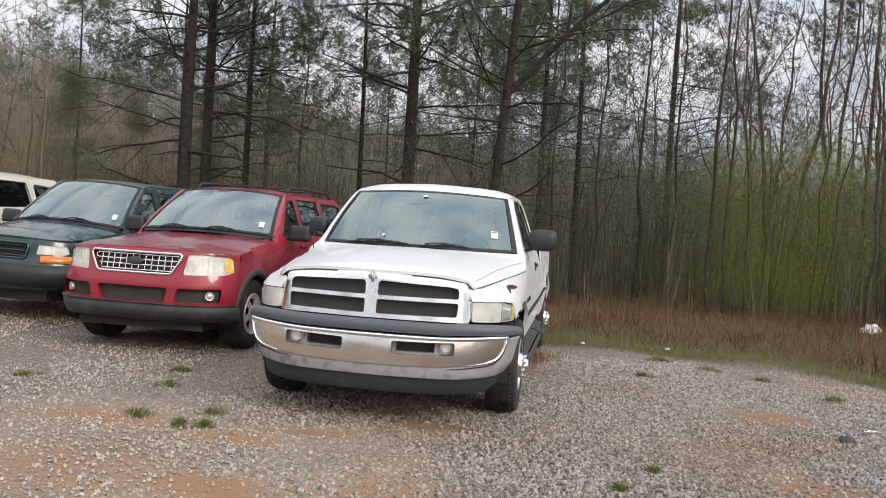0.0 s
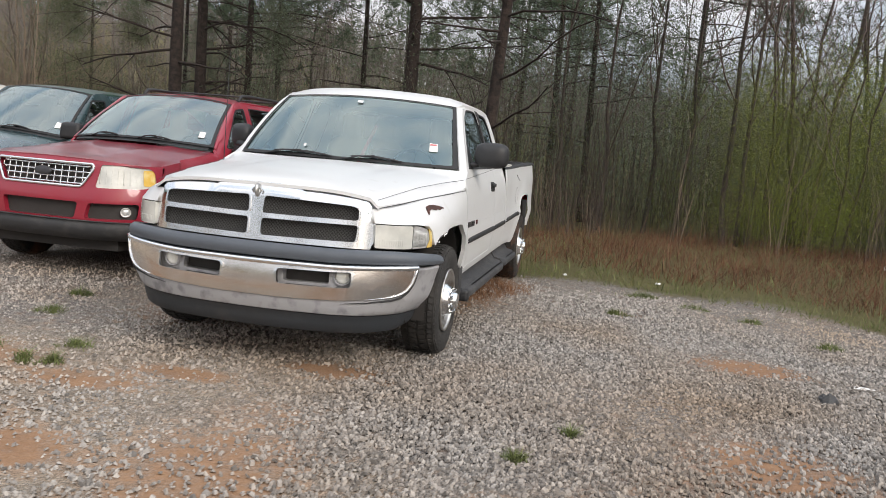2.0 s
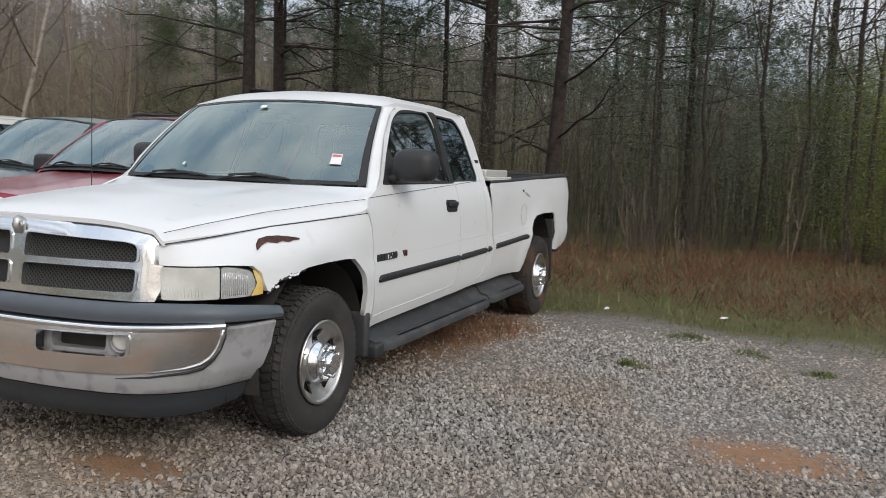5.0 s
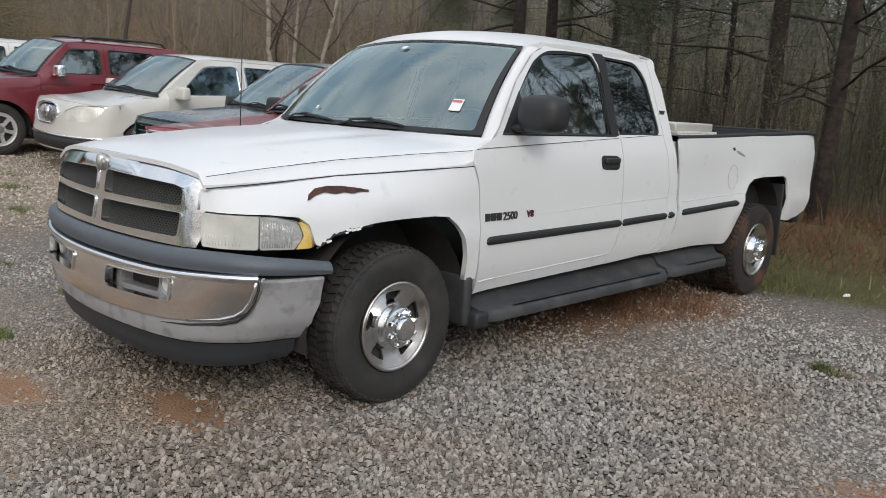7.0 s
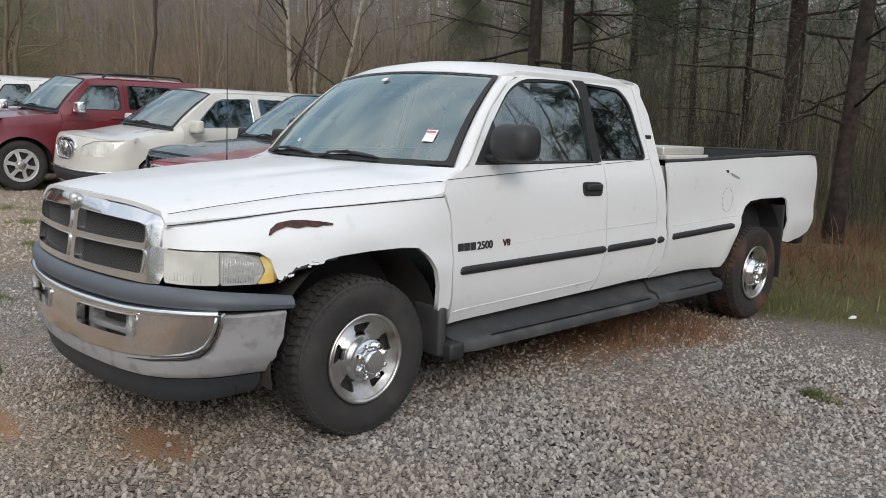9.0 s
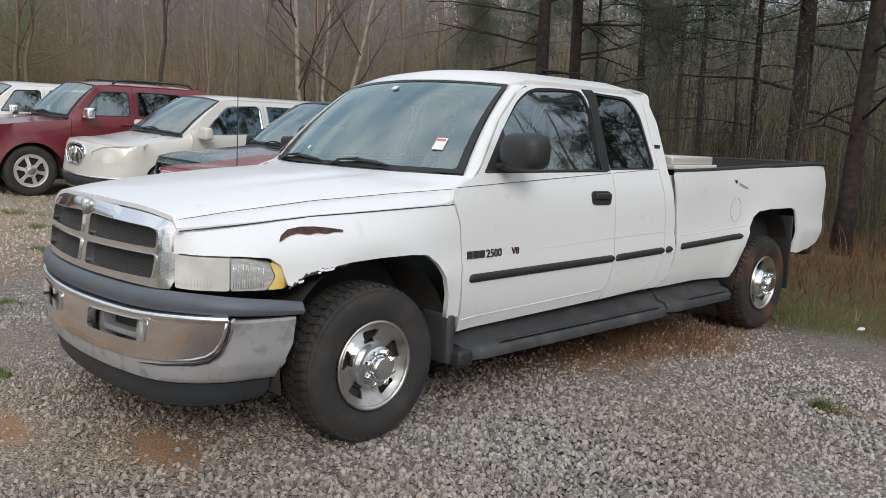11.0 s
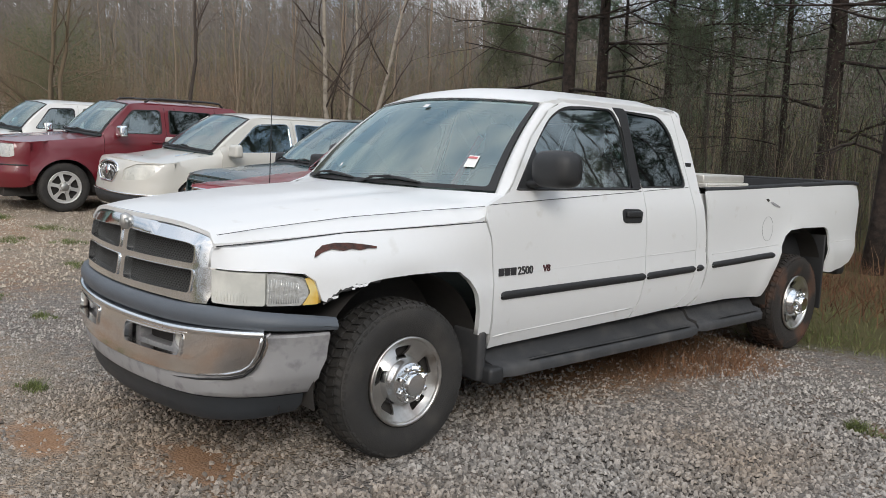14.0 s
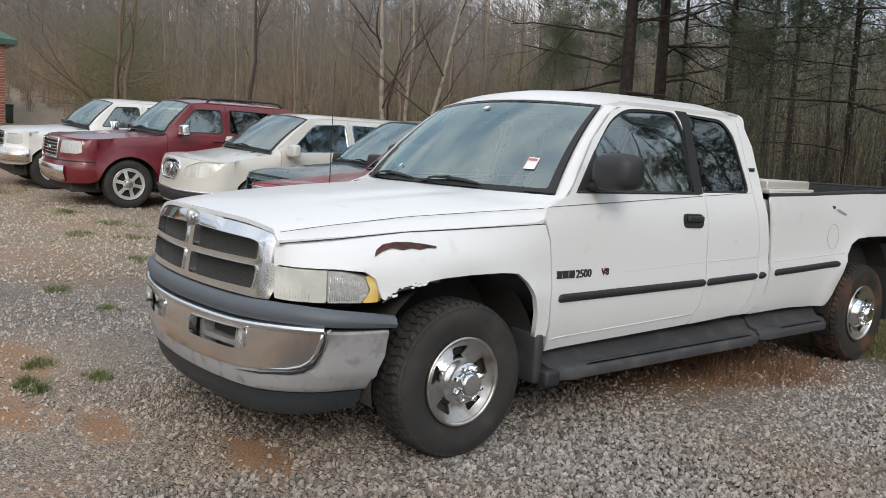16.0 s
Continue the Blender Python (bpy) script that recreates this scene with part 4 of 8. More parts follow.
both("bed_side", sheet("bed_side", bed_line, bed_place, WHITE, step=0.06, thick=0.014), "white dented bed side", "white bed side")
for s in (1, -1):
    g = Geo()
    rows = []
    for y in np.linspace(2.505, 5.0, 20):
        z = float(np.interp(y, [2.5, 4.9, 5.0], [1.237, 1.302, 1.292]))
        rows.append([(s * (0.968 + a), y, z + b) for a, b in ((-0.002, -0.012), (0.001, -0.008), (0.0, 0.008), (-0.008, 0.017), (-0.05, 0.019), (-0.085, 0.016), (-0.088, -0.06))])
    g.grid(rows)
    part("bed_rail_cap", g.mesh("bed_rail_cap", BLACK_PLASTIC), TRUCK, "black bed rail cap")
    g = Geo()
    g.grid([[(s * x, y, z) for x, z in ((0.80, 0.62), (0.80, float(np.interp(y, [2.5, 4.9, 5.0], [1.24, 1.305, 1.295]))), (0.885, float(np.interp(y, [2.5, 4.9, 5.0], [1.24, 1.305, 1.295]))), (0.885, 0.9))] for y in np.linspace(2.53, 4.98, 8)])
    part("bed_inner_wall", g.mesh("bed_inner_wall", BLACK_PLASTIC, False), TRUCK)
    w = Geo()
    w.grid([[(s * x, 3.97 + r * math.cos(a), 0.60 + r * math.sin(a) * 0.75) for x in (0.55, 0.80)] for a in np.linspace(0, math.pi, 13) for r in (0.45,)])
    part("wheel_box", w.mesh("wheel_box", BLACK_PLASTIC), TRUCK)
g = Geo()
g.box((-0.84, 2.52, 0.60), (0.84, 4.98, 0.63))
part("bed_floor", g.mesh("bed_floor", BLACK_PLASTIC, False), TRUCK)
g = Geo()
g.box((-0.84, 2.512, 0.60), (0.84, 2.545, 1.24))
part("bed_front_wall", g.mesh("bed_front_wall", BLACK_PLASTIC, False), TRUCK)
part("tailgate", rounded_box("tailgate", (1.62, 0.06, 0.60), WHITE, 0.02, centre=(0, 5.0, 0.99)), TRUCK)
part("tailgate_liner", rounded_box("tailgate_liner", (1.60, 0.014, 0.62), BLACK_PLASTIC, 0.005, centre=(0, 4.960, 0.985)), TRUCK, "black bed liner on the tailgate")
part("tailgate_cap", rounded_box("tailgate_cap", (1.66, 0.08, 0.025), BLACK_PLASTIC, 0.01, centre=(0, 4.995, 1.302)), TRUCK)
for s in (1, -1):
    part("tail_lamp", rounded_box("tail_lamp", (0.13, 0.10, 0.40), RED_LENS, 0.03, centre=(s * 0.885, 4.985, 1.02)), TRUCK, "red tail lamp")
part("rear_bumper", rounded_box("rear_bumper", (1.80, 0.12, 0.20), BLACK_PLASTIC, 0.04, centre=(0, 5.00, 0.60)), TRUCK, "dark rear bumper")
# fuel flap seam and gouge
g = Geo()
ring = [(3.365 + 0.075 * math.cos(a), 0.965 + 0.088 * math.sin(a)) for a in np.linspace(0.5, 2 * math.pi + 0.3, 26)]
g.tube([bed_place(u, v) + Vector((0.001, 0, 0)) for u, v in ring], 0.0012, 4, cap=False)
part("fuel_flap_seam", g.mesh("fuel_flap_seam", SILVER), TRUCK)
for dent, mt in (([(3.325, 1.180), (3.36, 1.184), (3.372, 1.168), (3.350, 1.158)], DARK), ([(3.385, 1.160), (3.42, 1.158), (3.47, 1.143), (3.53, 1.122), (3.52, 1.115), (3.46, 1.126), (3.41, 1.142)], SILVER)):
    part("bed_gouge", sheet("bed_gouge", dent, lambda u, v: bed_place(u, v) + Vector((0.003, 0, 0)), mt, step=0.03, thick=0.004), TRUCK, "scraped dent in the bed side")
# pressed creases along the flanks
for s in (1, -1):
    for pts, place_c in (([(u, 0.805 + 0.028 * (u - 0.6)) for u in np.linspace(0.57, 1.83, 12)], truck_side), ([(u, 0.840 + 0.02 * (u - 1.86)) for u in np.linspace(1.86, 2.39, 6)], truck_side), ([(u, 0.815 + 0.03 * (u - 2.6)) for u in np.linspace(2.61, 3.52, 10)], bed_place),
                         ([(u, 0.822) for u in np.linspace(4.42, 5.0, 8)], bed_place), ([(u, 0.508 + 0.025 * (u - 0.6)) for u in np.linspace(0.58, 1.76, 10)], truck_side)):
        g = Geo()
        g.tube([Vector((s * (place_c(u, v).x - 0.0005), u, v)) for u, v in pts], 0.0030, 5)
        part("body_crease", g.mesh("body_crease", WHITE), TRUCK)
    g = Geo()
    g.grid([[(s * 0.935, y, z) for y in (2.40, 2.62)] for z in (0.52, 0.8, 1.0, 1.215)])
    part("cab_gap_panel", g.mesh("cab_gap_panel", WHITE, False), TRUCK)
# side mouldings
def moulding(y0, y1, z0, z1, place, tip=True):
    g = Geo()
    rows = []
    length = abs(y1 - y0)
    steps = [0.0, 0.002, 0.006, 0.012, 0.020] + list(np.linspace(0.03, length - 0.03, 10)) + [length - 0.020, length - 0.012, length - 0.006, length - 0.002, length]
    for w in steps:
        u = w / length
        y, z = y0 + (y1 - y0) * u, z0 + (z1 - z0) * u
        d = min(1.0, min(w, length - w) / 0.024)
        h = 0.0015 + 0.0205 * (math.sqrt(max(0.0, 1 - (1 - d) ** 2)) if tip else 1)
        rows.append([place(y, z + b * h) + Vector((a, 0, 0)) for a, b in ((-0.002, 1.0), (0.010, 0.75), (0.014, 0.0), (0.010, -0.75), (-0.002, -1.0))])
    g.grid(rows)
    both("side_moulding", g.mesh("side_moulding", BLACK_PLASTIC), "black side moulding", "black side moulding")


moulding(0.60, 1.832, 0.705, 0.717, truck_side)
moulding(1.855, 2.385, 0.717, 0.730, truck_side)
moulding(2.415, 2.485, 0.731, 0.733, truck_side)
moulding(2.60, 3.44, 0.742, 0.772, bed_place)
# door handle
h_loop = round_off([(1.605, 1.045), (1.795, 1.040), (1.795, 1.122), (1.605, 1.127)], 0.035)
for s, me_h in ((1, sheet("door_handle", h_loop, lambda u, v: truck_side(u, v) + Vector((0.004, 0, 0)), BLACK_PLASTIC, step=0.04, thick=0.012)), (-1, None)):
    me_h = me_h or mirrored(bpy.data.meshes["door_handle"])
    hd = part("door_handle", me_h, TRUCK, "black door handle")
    part("handle_lever", rounded_box("handle_lever", (0.022, 0.15, 0.034), BLACK_PLASTIC, 0.009, 2, centre=(s * (truck_x(1.7, 1.09) + 0.010), 1.705, 1.095)), hd)
# badge letters on the door
def lettering(text, at, size, material, parent, name, depth=0.004, rot=(90, 0, 90), lab=""):
    cu = bpy.data.curves.new(name, "FONT")
    cu.body, cu.size, cu.extrude = text, size, depth
    cu.offset = size * 0.012
    ob = new(name, cu)
    dg = bpy.context.evaluated_depsgraph_get()
    me = bpy.data.meshes.new_from_object(ob.evaluated_get(dg))
    bpy.data.objects.remove(ob)
    me.materials.clear()
    me.materials.append(material)
    return part(name, me, parent, lab, m=pose(*at, *rot))


lettering("2500", (truck_x(0.74, 0.81) + 0.003, 0.722, 0.803), 0.058, LETTER, TRUCK, "model_number", lab="dark raised model number")
g = Geo()
for k in range(3):
    g.box((0.988, 0.585 + 0.044 * k, 0.803), (0.998, 0.622 + 0.044 * k, 0.842))
part("model_name", g.mesh("model_name", LETTER, False), TRUCK, "dark raised badge bars")
lettering("V8", (truck_x(0.9, 0.81) + 0.003, 0.915, 0.806), 0.052, LETTER_RED, TRUCK, "engine_badge", lab="small red engine badge")
g = Geo()
g.box((truck_x(2.41, 1.40) - 0.008, 2.392, 1.385), (truck_x(2.41, 1.40) + 0.006, 2.452, 1.41))
part("cab_badge", g.mesh("cab_badge", LETTER, False), TRUCK, "small dark pillar badge")
# mirrors
for s in (1, -1):
    g = Geo()
    rows = []
    for y, k in ((0.792, 0.01), (0.793, 0.25), (0.798, 0.5), (0.812, 0.80), (0.845, 0.97), (0.90, 1.0), (0.935, 0.96), (0.94, 0.90)):
        row = []
        for i in range(28):
            a = 2 * math.pi * i / 28
            cx = math.copysign(abs(math.cos(a)) ** 0.62, math.cos(a))
            cz = math.copysign(abs(math.sin(a)) ** 0.62, math.sin(a))
            x_m = 1.078 + 0.132 * k * cx
            fold = 0.0 if s > 0 else 0.09 + 0.45 * (x_m - 1.0)
            row.append((s * (x_m if s > 0 else 0.95 + 0.82 * (x_m - 0.95)), y + fold, 1.348 + 0.098 * k * cz))
        rows.append(row)
    g.grid(rows, closed=True)
    g.add(rows[0], [tuple(range(28))])
    g.add(rows[-1], [tuple(range(28))])
    mir = part("door_mirror", g.mesh("door_mirror", BLACK_PLASTIC, angle=60), TRUCK, "large black door mirror")
    g = Geo()
    g.tube([(s * 0.89, 0.86, 1.262), (s * 0.95, 0.87, 1.268), (s * 1.02, 0.885, 1.285)], [0.05, 0.042, 0.045], 8, flat=0.5)
    part("mirror_arm", g.mesh("mirror_arm", BLACK_PLASTIC), mir)
    g = Geo()
    g.grid([[(s * (1.078 + x) if s > 0 else -(1.055 + 0.82 * x), 0.943 if s > 0 else 1.068 + 0.45 * x, 1.348 + z) for x in (-0.092, 0.092)] for z in (-0.058, 0.058)])
    part("mirror_glass", g.mesh("mirror_glass", CHROME, False), mir)
# running boards and flaps
for s in (1, -1):
    for y0, y1, z, w, nm in ((0.575, 2.455, 0.335, 1.050, "running_board"), (2.47, 3.345, 0.350, 1.045, "rear_step")):
        g = Geo()
        rows = []
        for k, y in enumerate(np.linspace(y0, y1, 16)):
            e = 0.028 * (k in (0, 15))
            rows.append([(s * x, y, q) for x, q in ((0.84, z + 0.115), (0.90, z + 0.095), (0.935, z + 0.045), (1.0, z + 0.03), (w - e - 0.02, z + 0.020), (w - e, z + 0.002), (w - e - 0.004, z - 0.034), (0.95, z - 0.045), (0.84, z - 0.02))])
        g.grid(rows, closed=True)
        g.add(rows[0], [tuple(range(9))])
        g.add(rows[-1], [tuple(range(9))])
        brd = part(nm, g.mesh(nm, GREY_PLASTIC, angle=60), TRUCK, "scuffed grey plastic running board")
        g = Geo()
        for k in range(3):
            x = 0.955 + 0.03 * k
            g.box((min(s * x, s * (x + 0.012)), y0 + 0.25, z + 0.028), (max(s * x, s * (x + 0.012)), y1 - 0.1, z + 0.036 - 0.004 * k))
        part("tread_strip", g.mesh("tread_strip", BLACK_PLASTIC, False), brd)
    part("board_bracket", rounded_box("board_bracket", (0.15, 0.10, 0.085), BLACK_PLASTIC, 0.02, centre=(s * 0.975, 0.555, 0.322)), TRUCK)
    part("front_mud_flap", rounded_box("front_mud_flap", (0.20, 0.055, 0.26), GREY_PLASTIC, 0.02, centre=(s * 0.895, 0.500, 0.42)), TRUCK)
    part("rear_mud_flap", rounded_box("rear_mud_flap", (0.26, 0.02, 0.60), BLACK_PLASTIC, 0.01, centre=(s * 0.86, 4.392, 0.58)), TRUCK)
    for y0, zc, nm in ((0.03, 0.40, "front_wheel_liner"), (3.96, 0.48, "rear_wheel_liner")):
        g = Geo()
        g.grid([[(s * x, y0 + 0.475 * math.cos(a), zc + 0.47 * math.sin(a)) for x in (0.45, 0.80, 0.955)] for a in np.linspace(-0.2, math.pi + 0.2, 20)])
        g.add([(s * 0.45, y0 + 0.5 * math.cos(a), zc + 0.5 * math.sin(a)) for a in np.linspace(-0.2, math.pi + 0.2, 20)], [tuple(range(20))])
        part(nm, g.mesh(nm, DARK), TRUCK)
# underbody
g = Geo()
g.box((-0.45, -0.75, 0.36), (0.45, 4.9, 0.50))
g.box((-0.86, 0.5, 0.42), (0.86, 2.45, 0.52))
g.box((-0.62, -0.72, 0.5), (0.62, 0.45, 1.0))
part("chassis", g.mesh("chassis", DARK, False), TRUCK)
g = Geo()
g.tube([(-0.8, AX_R, ROLL_R - 0.01), (0.8, AX_R, ROLL_R - 0.01)], 0.05, 10)
g.tube([(-0.16, AX_R, ROLL_R), (0.16, AX_R, ROLL_R)], 0.15, 12)
g.tube([(-0.8, 0, ROLL_R - 0.01), (0.8, 0, ROLL_R - 0.01)], 0.045, 10)
part("axle", g.mesh("axle", DARK), TRUCK)
# wheels
RIM = 0.207
truck_rim = rim_mesh("rim", RIM - 0.012, [0.0, 0.0, -0.030, -0.032, -0.012, 0.000, 0.006], 5, RIM_CHROME, (0.60, 0.88), 0.31, twist=0.35)
truck_cap = cap_mesh("hub_cap", [(0.122, -0.034), (0.116, -0.010), (0.110, 0.006), (0.098, 0.020), (0.094, 0.040), (0.085, 0.046), (0.058, 0.050), (0.055, 0.078), (0.048, 0.086), (0.03, 0.088)], CHROME)
g = Geo()
g.tube([(0.0, 0, 0), (0.040, 0, 0), (0.045, 0, 0)], [0.0135, 0.0135, 0.008], 6)
truck_nut = g.mesh("lug_nut", CHROME, angle=40)
truck_lip = lip_mesh("rim_lip", RIM, 0.012, RIM_CHROME)
g = Geo()
g.lathe([(RIM - 0.02, -0.05), (0.12, -0.06), (0.001, -0.06)], 32)
truck_drum = g.mesh("brake_drum", DARK)
for y in (0.032, AX_R):
    for s in (1, -1):
        ty = tyre_mesh("wheel", ROLL_R, RIM, 0.245, MUD_TYRE if y > 1 else TYRE)
        w = wheel(TRUCK, (s * 0.885, y, ROLL_R), s, [("wheel", ty, "")])
        part("tread", tread_mesh("tread", ROLL_R, 0.245, MUD_TYRE if y > 1 else TYRE), w)["kind"] = "stuff"
        for n, me, lab in (("rim", truck_rim, "five-hole chrome wheel"), ("hub_cap", truck_cap, "chrome hub cap"), ("rim_lip", truck_lip, ""), ("brake_drum", truck_drum, "")):
            part(n, me, w, lab, m=pose(0.10, 0, 0))
        for k in range(8):
            a = 2 * math.pi * (k + 0.5) / 8
            part("lug_nut", truck_nut, w, m=pose(0.125, 0.076 * math.cos(a), 0.076 * math.sin(a)))


# interior
def seat_mesh(name, w=0.52):
    g = Geo()
    rows = []
    for y, z, h in ((0.0, 0.0, 0.16), (0.06, 0.02, 0.2), (0.44, -0.02, 0.2), (0.5, -0.01, 0.18)):
        rows.append([(x * w / 2, y, z + k * h) for x, k in ((-1, 0), (-1, 0.7), (-0.9, 1.0), (-0.6, 0.9), (0.6, 0.9), (0.9, 1.0), (1, 0.7), (1, 0))])
    g.grid(rows)
    rows = []
    for z, y, d, k in ((0.10, 0.42, 0.16, 1.0), (0.35, 0.48, 0.15, 1.0), (0.60, 0.55, 0.13, 0.92), (0.68, 0.575, 0.10, 0.75), (0.70, 0.58, 0.08, 0.45), (0.72, 0.58, 0.10, 0.42), (0.88, 0.60, 0.10, 0.42), (0.91, 0.61, 0.05, 0.3)):
        rows.append([(x * k * w / 2, y + dy * d, z) for x, dy in ((-1, 0.3), (-0.8, 0.0), (-0.4, 0.15), (0.4, 0.15), (0.8, 0.0), (1, 0.3), (0.9, 1.0), (-0.9, 1.0))])
    g.grid(rows, closed=True)
    return g.mesh(name, SEAT)


def cabin(parent, w, y_dash, z_belt, y_seat, z_seat, rows=2, spread=0.40):
    g = Geo()
    prof = [(y_dash - 0.32, z_belt - 0.03), (y_dash - 0.02, z_belt + 0.0), (y_dash + 0.08, z_belt - 0.03), (y_dash + 0.12, z_belt - 0.14), (y_dash + 0.06, z_belt - 0.35)]
    g.grid([[(x * w * 0.98, y, z + (0.02 if abs(x - 0.45) < 0.25 and i in (1, 2) else 0)) for x in np.linspace(-1, 1, 13)] for i, (y, z) in enumerate(prof)])
    part("dashboard", g.mesh("dashboard", DASH), parent)
    g = Geo()
    a = [(0.185 * math.cos(t), 0.185 * math.sin(t)) for t in np.linspace(0, 2 * math.pi, 25)]
    g.tube([(spread + p, y_dash + 0.24 + 0.35 * q, z_belt - 0.02 + 0.92 * q) for p, q in a], 0.014, 6, cap=False)
    g.tube([(spread - 0.18, y_dash + 0.24, z_belt - 0.02), (spread + 0.18, y_dash + 0.24, z_belt - 0.02)], 0.03, 6)
    g.tube([(spread, y_dash + 0.05, z_belt - 0.10), (spread, y_dash + 0.24, z_belt - 0.02)], 0.03, 6)
    part("steering_wheel", g.mesh("steering_wheel", BLACK_PLASTIC), parent)
    me = seat_mesh("seat", min(0.56, w * 0.62))
    for r in range(rows):
        for s in (1, -1):
            part("seat", me, parent, m=pose(s * spread, y_seat + 0.85 * r, z_seat))
    g = Geo()
    g.box((-w, y_dash - 0.3, z_seat - 0.16), (w, y_seat + 0.85 * rows, z_seat - 0.12))
    part("cabin_floor", g.mesh("cabin_floor", DARK, False), parent)
    g = Geo()
    g.tube([(-0.1, y_dash + 0.23, z_belt + 0.40), (0.1, y_dash + 0.23, z_belt + 0.40)], 0.035, 8, flat=0.5)
    part("inner_mirror", g.mesh("inner_mirror", BLACK_PLASTIC), parent)


cabin(TRUCK, 0.74, 0.78, 1.20, 1.32, 0.72, 2, 0.42)
for s in (1, -1):
    g = Geo()
    g.box((min(s * 0.86, s * 0.90), 0.80, 0.6), (max(s * 0.86, s * 0.90), 2.42, 1.20))
    part("door_card", g.mesh("door_card", SEAT, False), TRUCK)
# windscreen stickers
def ws_card(name, a0, a1, b0, b1, mt, lab, lift):
    g = Geo()
    g.grid([[ws_place(a, b, lift) for a in (a0, a1)] for b in (b0, b1)])
    part(name, g.mesh(name, mt, False), TRUCK, lab)


ws_card("window_sticker", 0.76, 0.83, 0.205, 0.32, PAPER, "white and red windscreen sticker", 0.003)
ws_card("sticker_print", 0.766, 0.824, 0.285, 0.305, RED_PAPER, "", 0.005)
ws_card("small_sticker", -0.36, -0.335, 0.13, 0.16, PAPER, "small white sticker", 0.006)
ws_card("hanging_tag", -0.06, 0.0, 0.86, 0.90, PAPER, "", 0.006)
g = Geo()
g.tube([(-0.12, 1.24, 1.17), (-0.02, 1.40, 1.52)], 0.022, 6, flat=0.3)
part("seat_belt_ribbon", g.mesh("seat_belt_ribbon", RED_PAPER), TRUCK, "red ribbon behind the windscreen")
# aerial
g = Geo()
g.tube([(-0.875, 0.36, 1.06), (-0.875, 0.36, 1.09)], 0.018, 10)
g.tube([(-0.875, 0.36, 1.09), (-0.872, 0.37, 1.95)], [0.0035, 0.002], 6)
part("aerial", g.mesh("aerial", BLACK_PLASTIC), TRUCK, "thin black radio aerial")

# the pressed body sits slightly longer and higher towards the cab than its drawn outlines
SHIFT_Y = line([-0.95, -0.5, 0.0, 0.5, 1.8, 2.5, 3.5, 4.2, 5.1], [-0.018, -0.004, 0.0, 0.025, 0.04, 0.04, 0.03, 0.0, -0.01])
SHIFT_Z = line([-0.95, 0.0, 0.6, 2.2, 3.0, 5.1], [0.014, 0.014, 0.018, 0.012, 0.002, 0.0])


def settle(ob):
    flat = ob.matrix_basis == Matrix.Identity(4)
    if flat:
        for v in ob.data.vertices:
            y, z = v.co.y, v.co.z
            v.co.y += SHIFT_Y(y)
            v.co.z += SHIFT_Z(y) * float(smooth01((z - 0.45) / 0.35))
    else:
        t = ob.matrix_basis.translation
        ob.matrix_basis = Matrix.Translation((0, SHIFT_Y(t.y), SHIFT_Z(t.y))) @ ob.matrix_basis


done = set()
for ob in TRUCK.children_recursive:
    ring = ob.name.startswith("wheel") or (ob.parent and ob.parent.name.startswith("wheel")) or (ob.parent and ob.parent.name.startswith("fog_lamp"))
    if ob.type == "MESH" and ob.name.split(".")[0] != "axle" and not (ring and "wheel_" not in ob.name) and (ob.name.split(".")[0] == "seat" or ob.data.name not in done):
        done.add(ob.data.name)
        settle(ob)

# toolbox in the bed
BOX = thing("toolbox", "low aluminium diamond-plate toolbox across the pickup bed", "toolbox", pose(0, 0.035, 0.004))
part("box_body", rounded_box("box_body", (1.70, 0.50, 0.34), ALU, 0.01, centre=(0, 2.86, 1.085)), BOX)
lid = part("lid", rounded_box("lid", (1.80, 0.54, 0.055), ALU, 0.012, centre=(0, 2.86, 1.315)), BOX, "pale aluminium lid")
part("lid_lip", rounded_box("lid_lip", (1.86, 0.56, 0.035), ALU, 0.006, centre=(0, 2.86, 1.270)), BOX)
g = Geo()
for k in range(26):
    for r in range(2):
        y = 2.60 + 0.02 * k + 0.01 * r
        g.tube([(0.929, y, 1.261 + 0.012 * r), (0.935, y + 0.006, 1.266 + 0.012 * r), (0.929, y + 0.012, 1.271 + 0.012 * r)], 0.0052, 4)
part("plate_ridges", g.mesh("plate_ridges", ALU), BOX)
for s in (1, -1):
    part("latch", rounded_box("latch", (0.09, 0.03, 0.05), CHROME, 0.01, centre=(s * 0.6, 3.125, 1.24)), BOX)

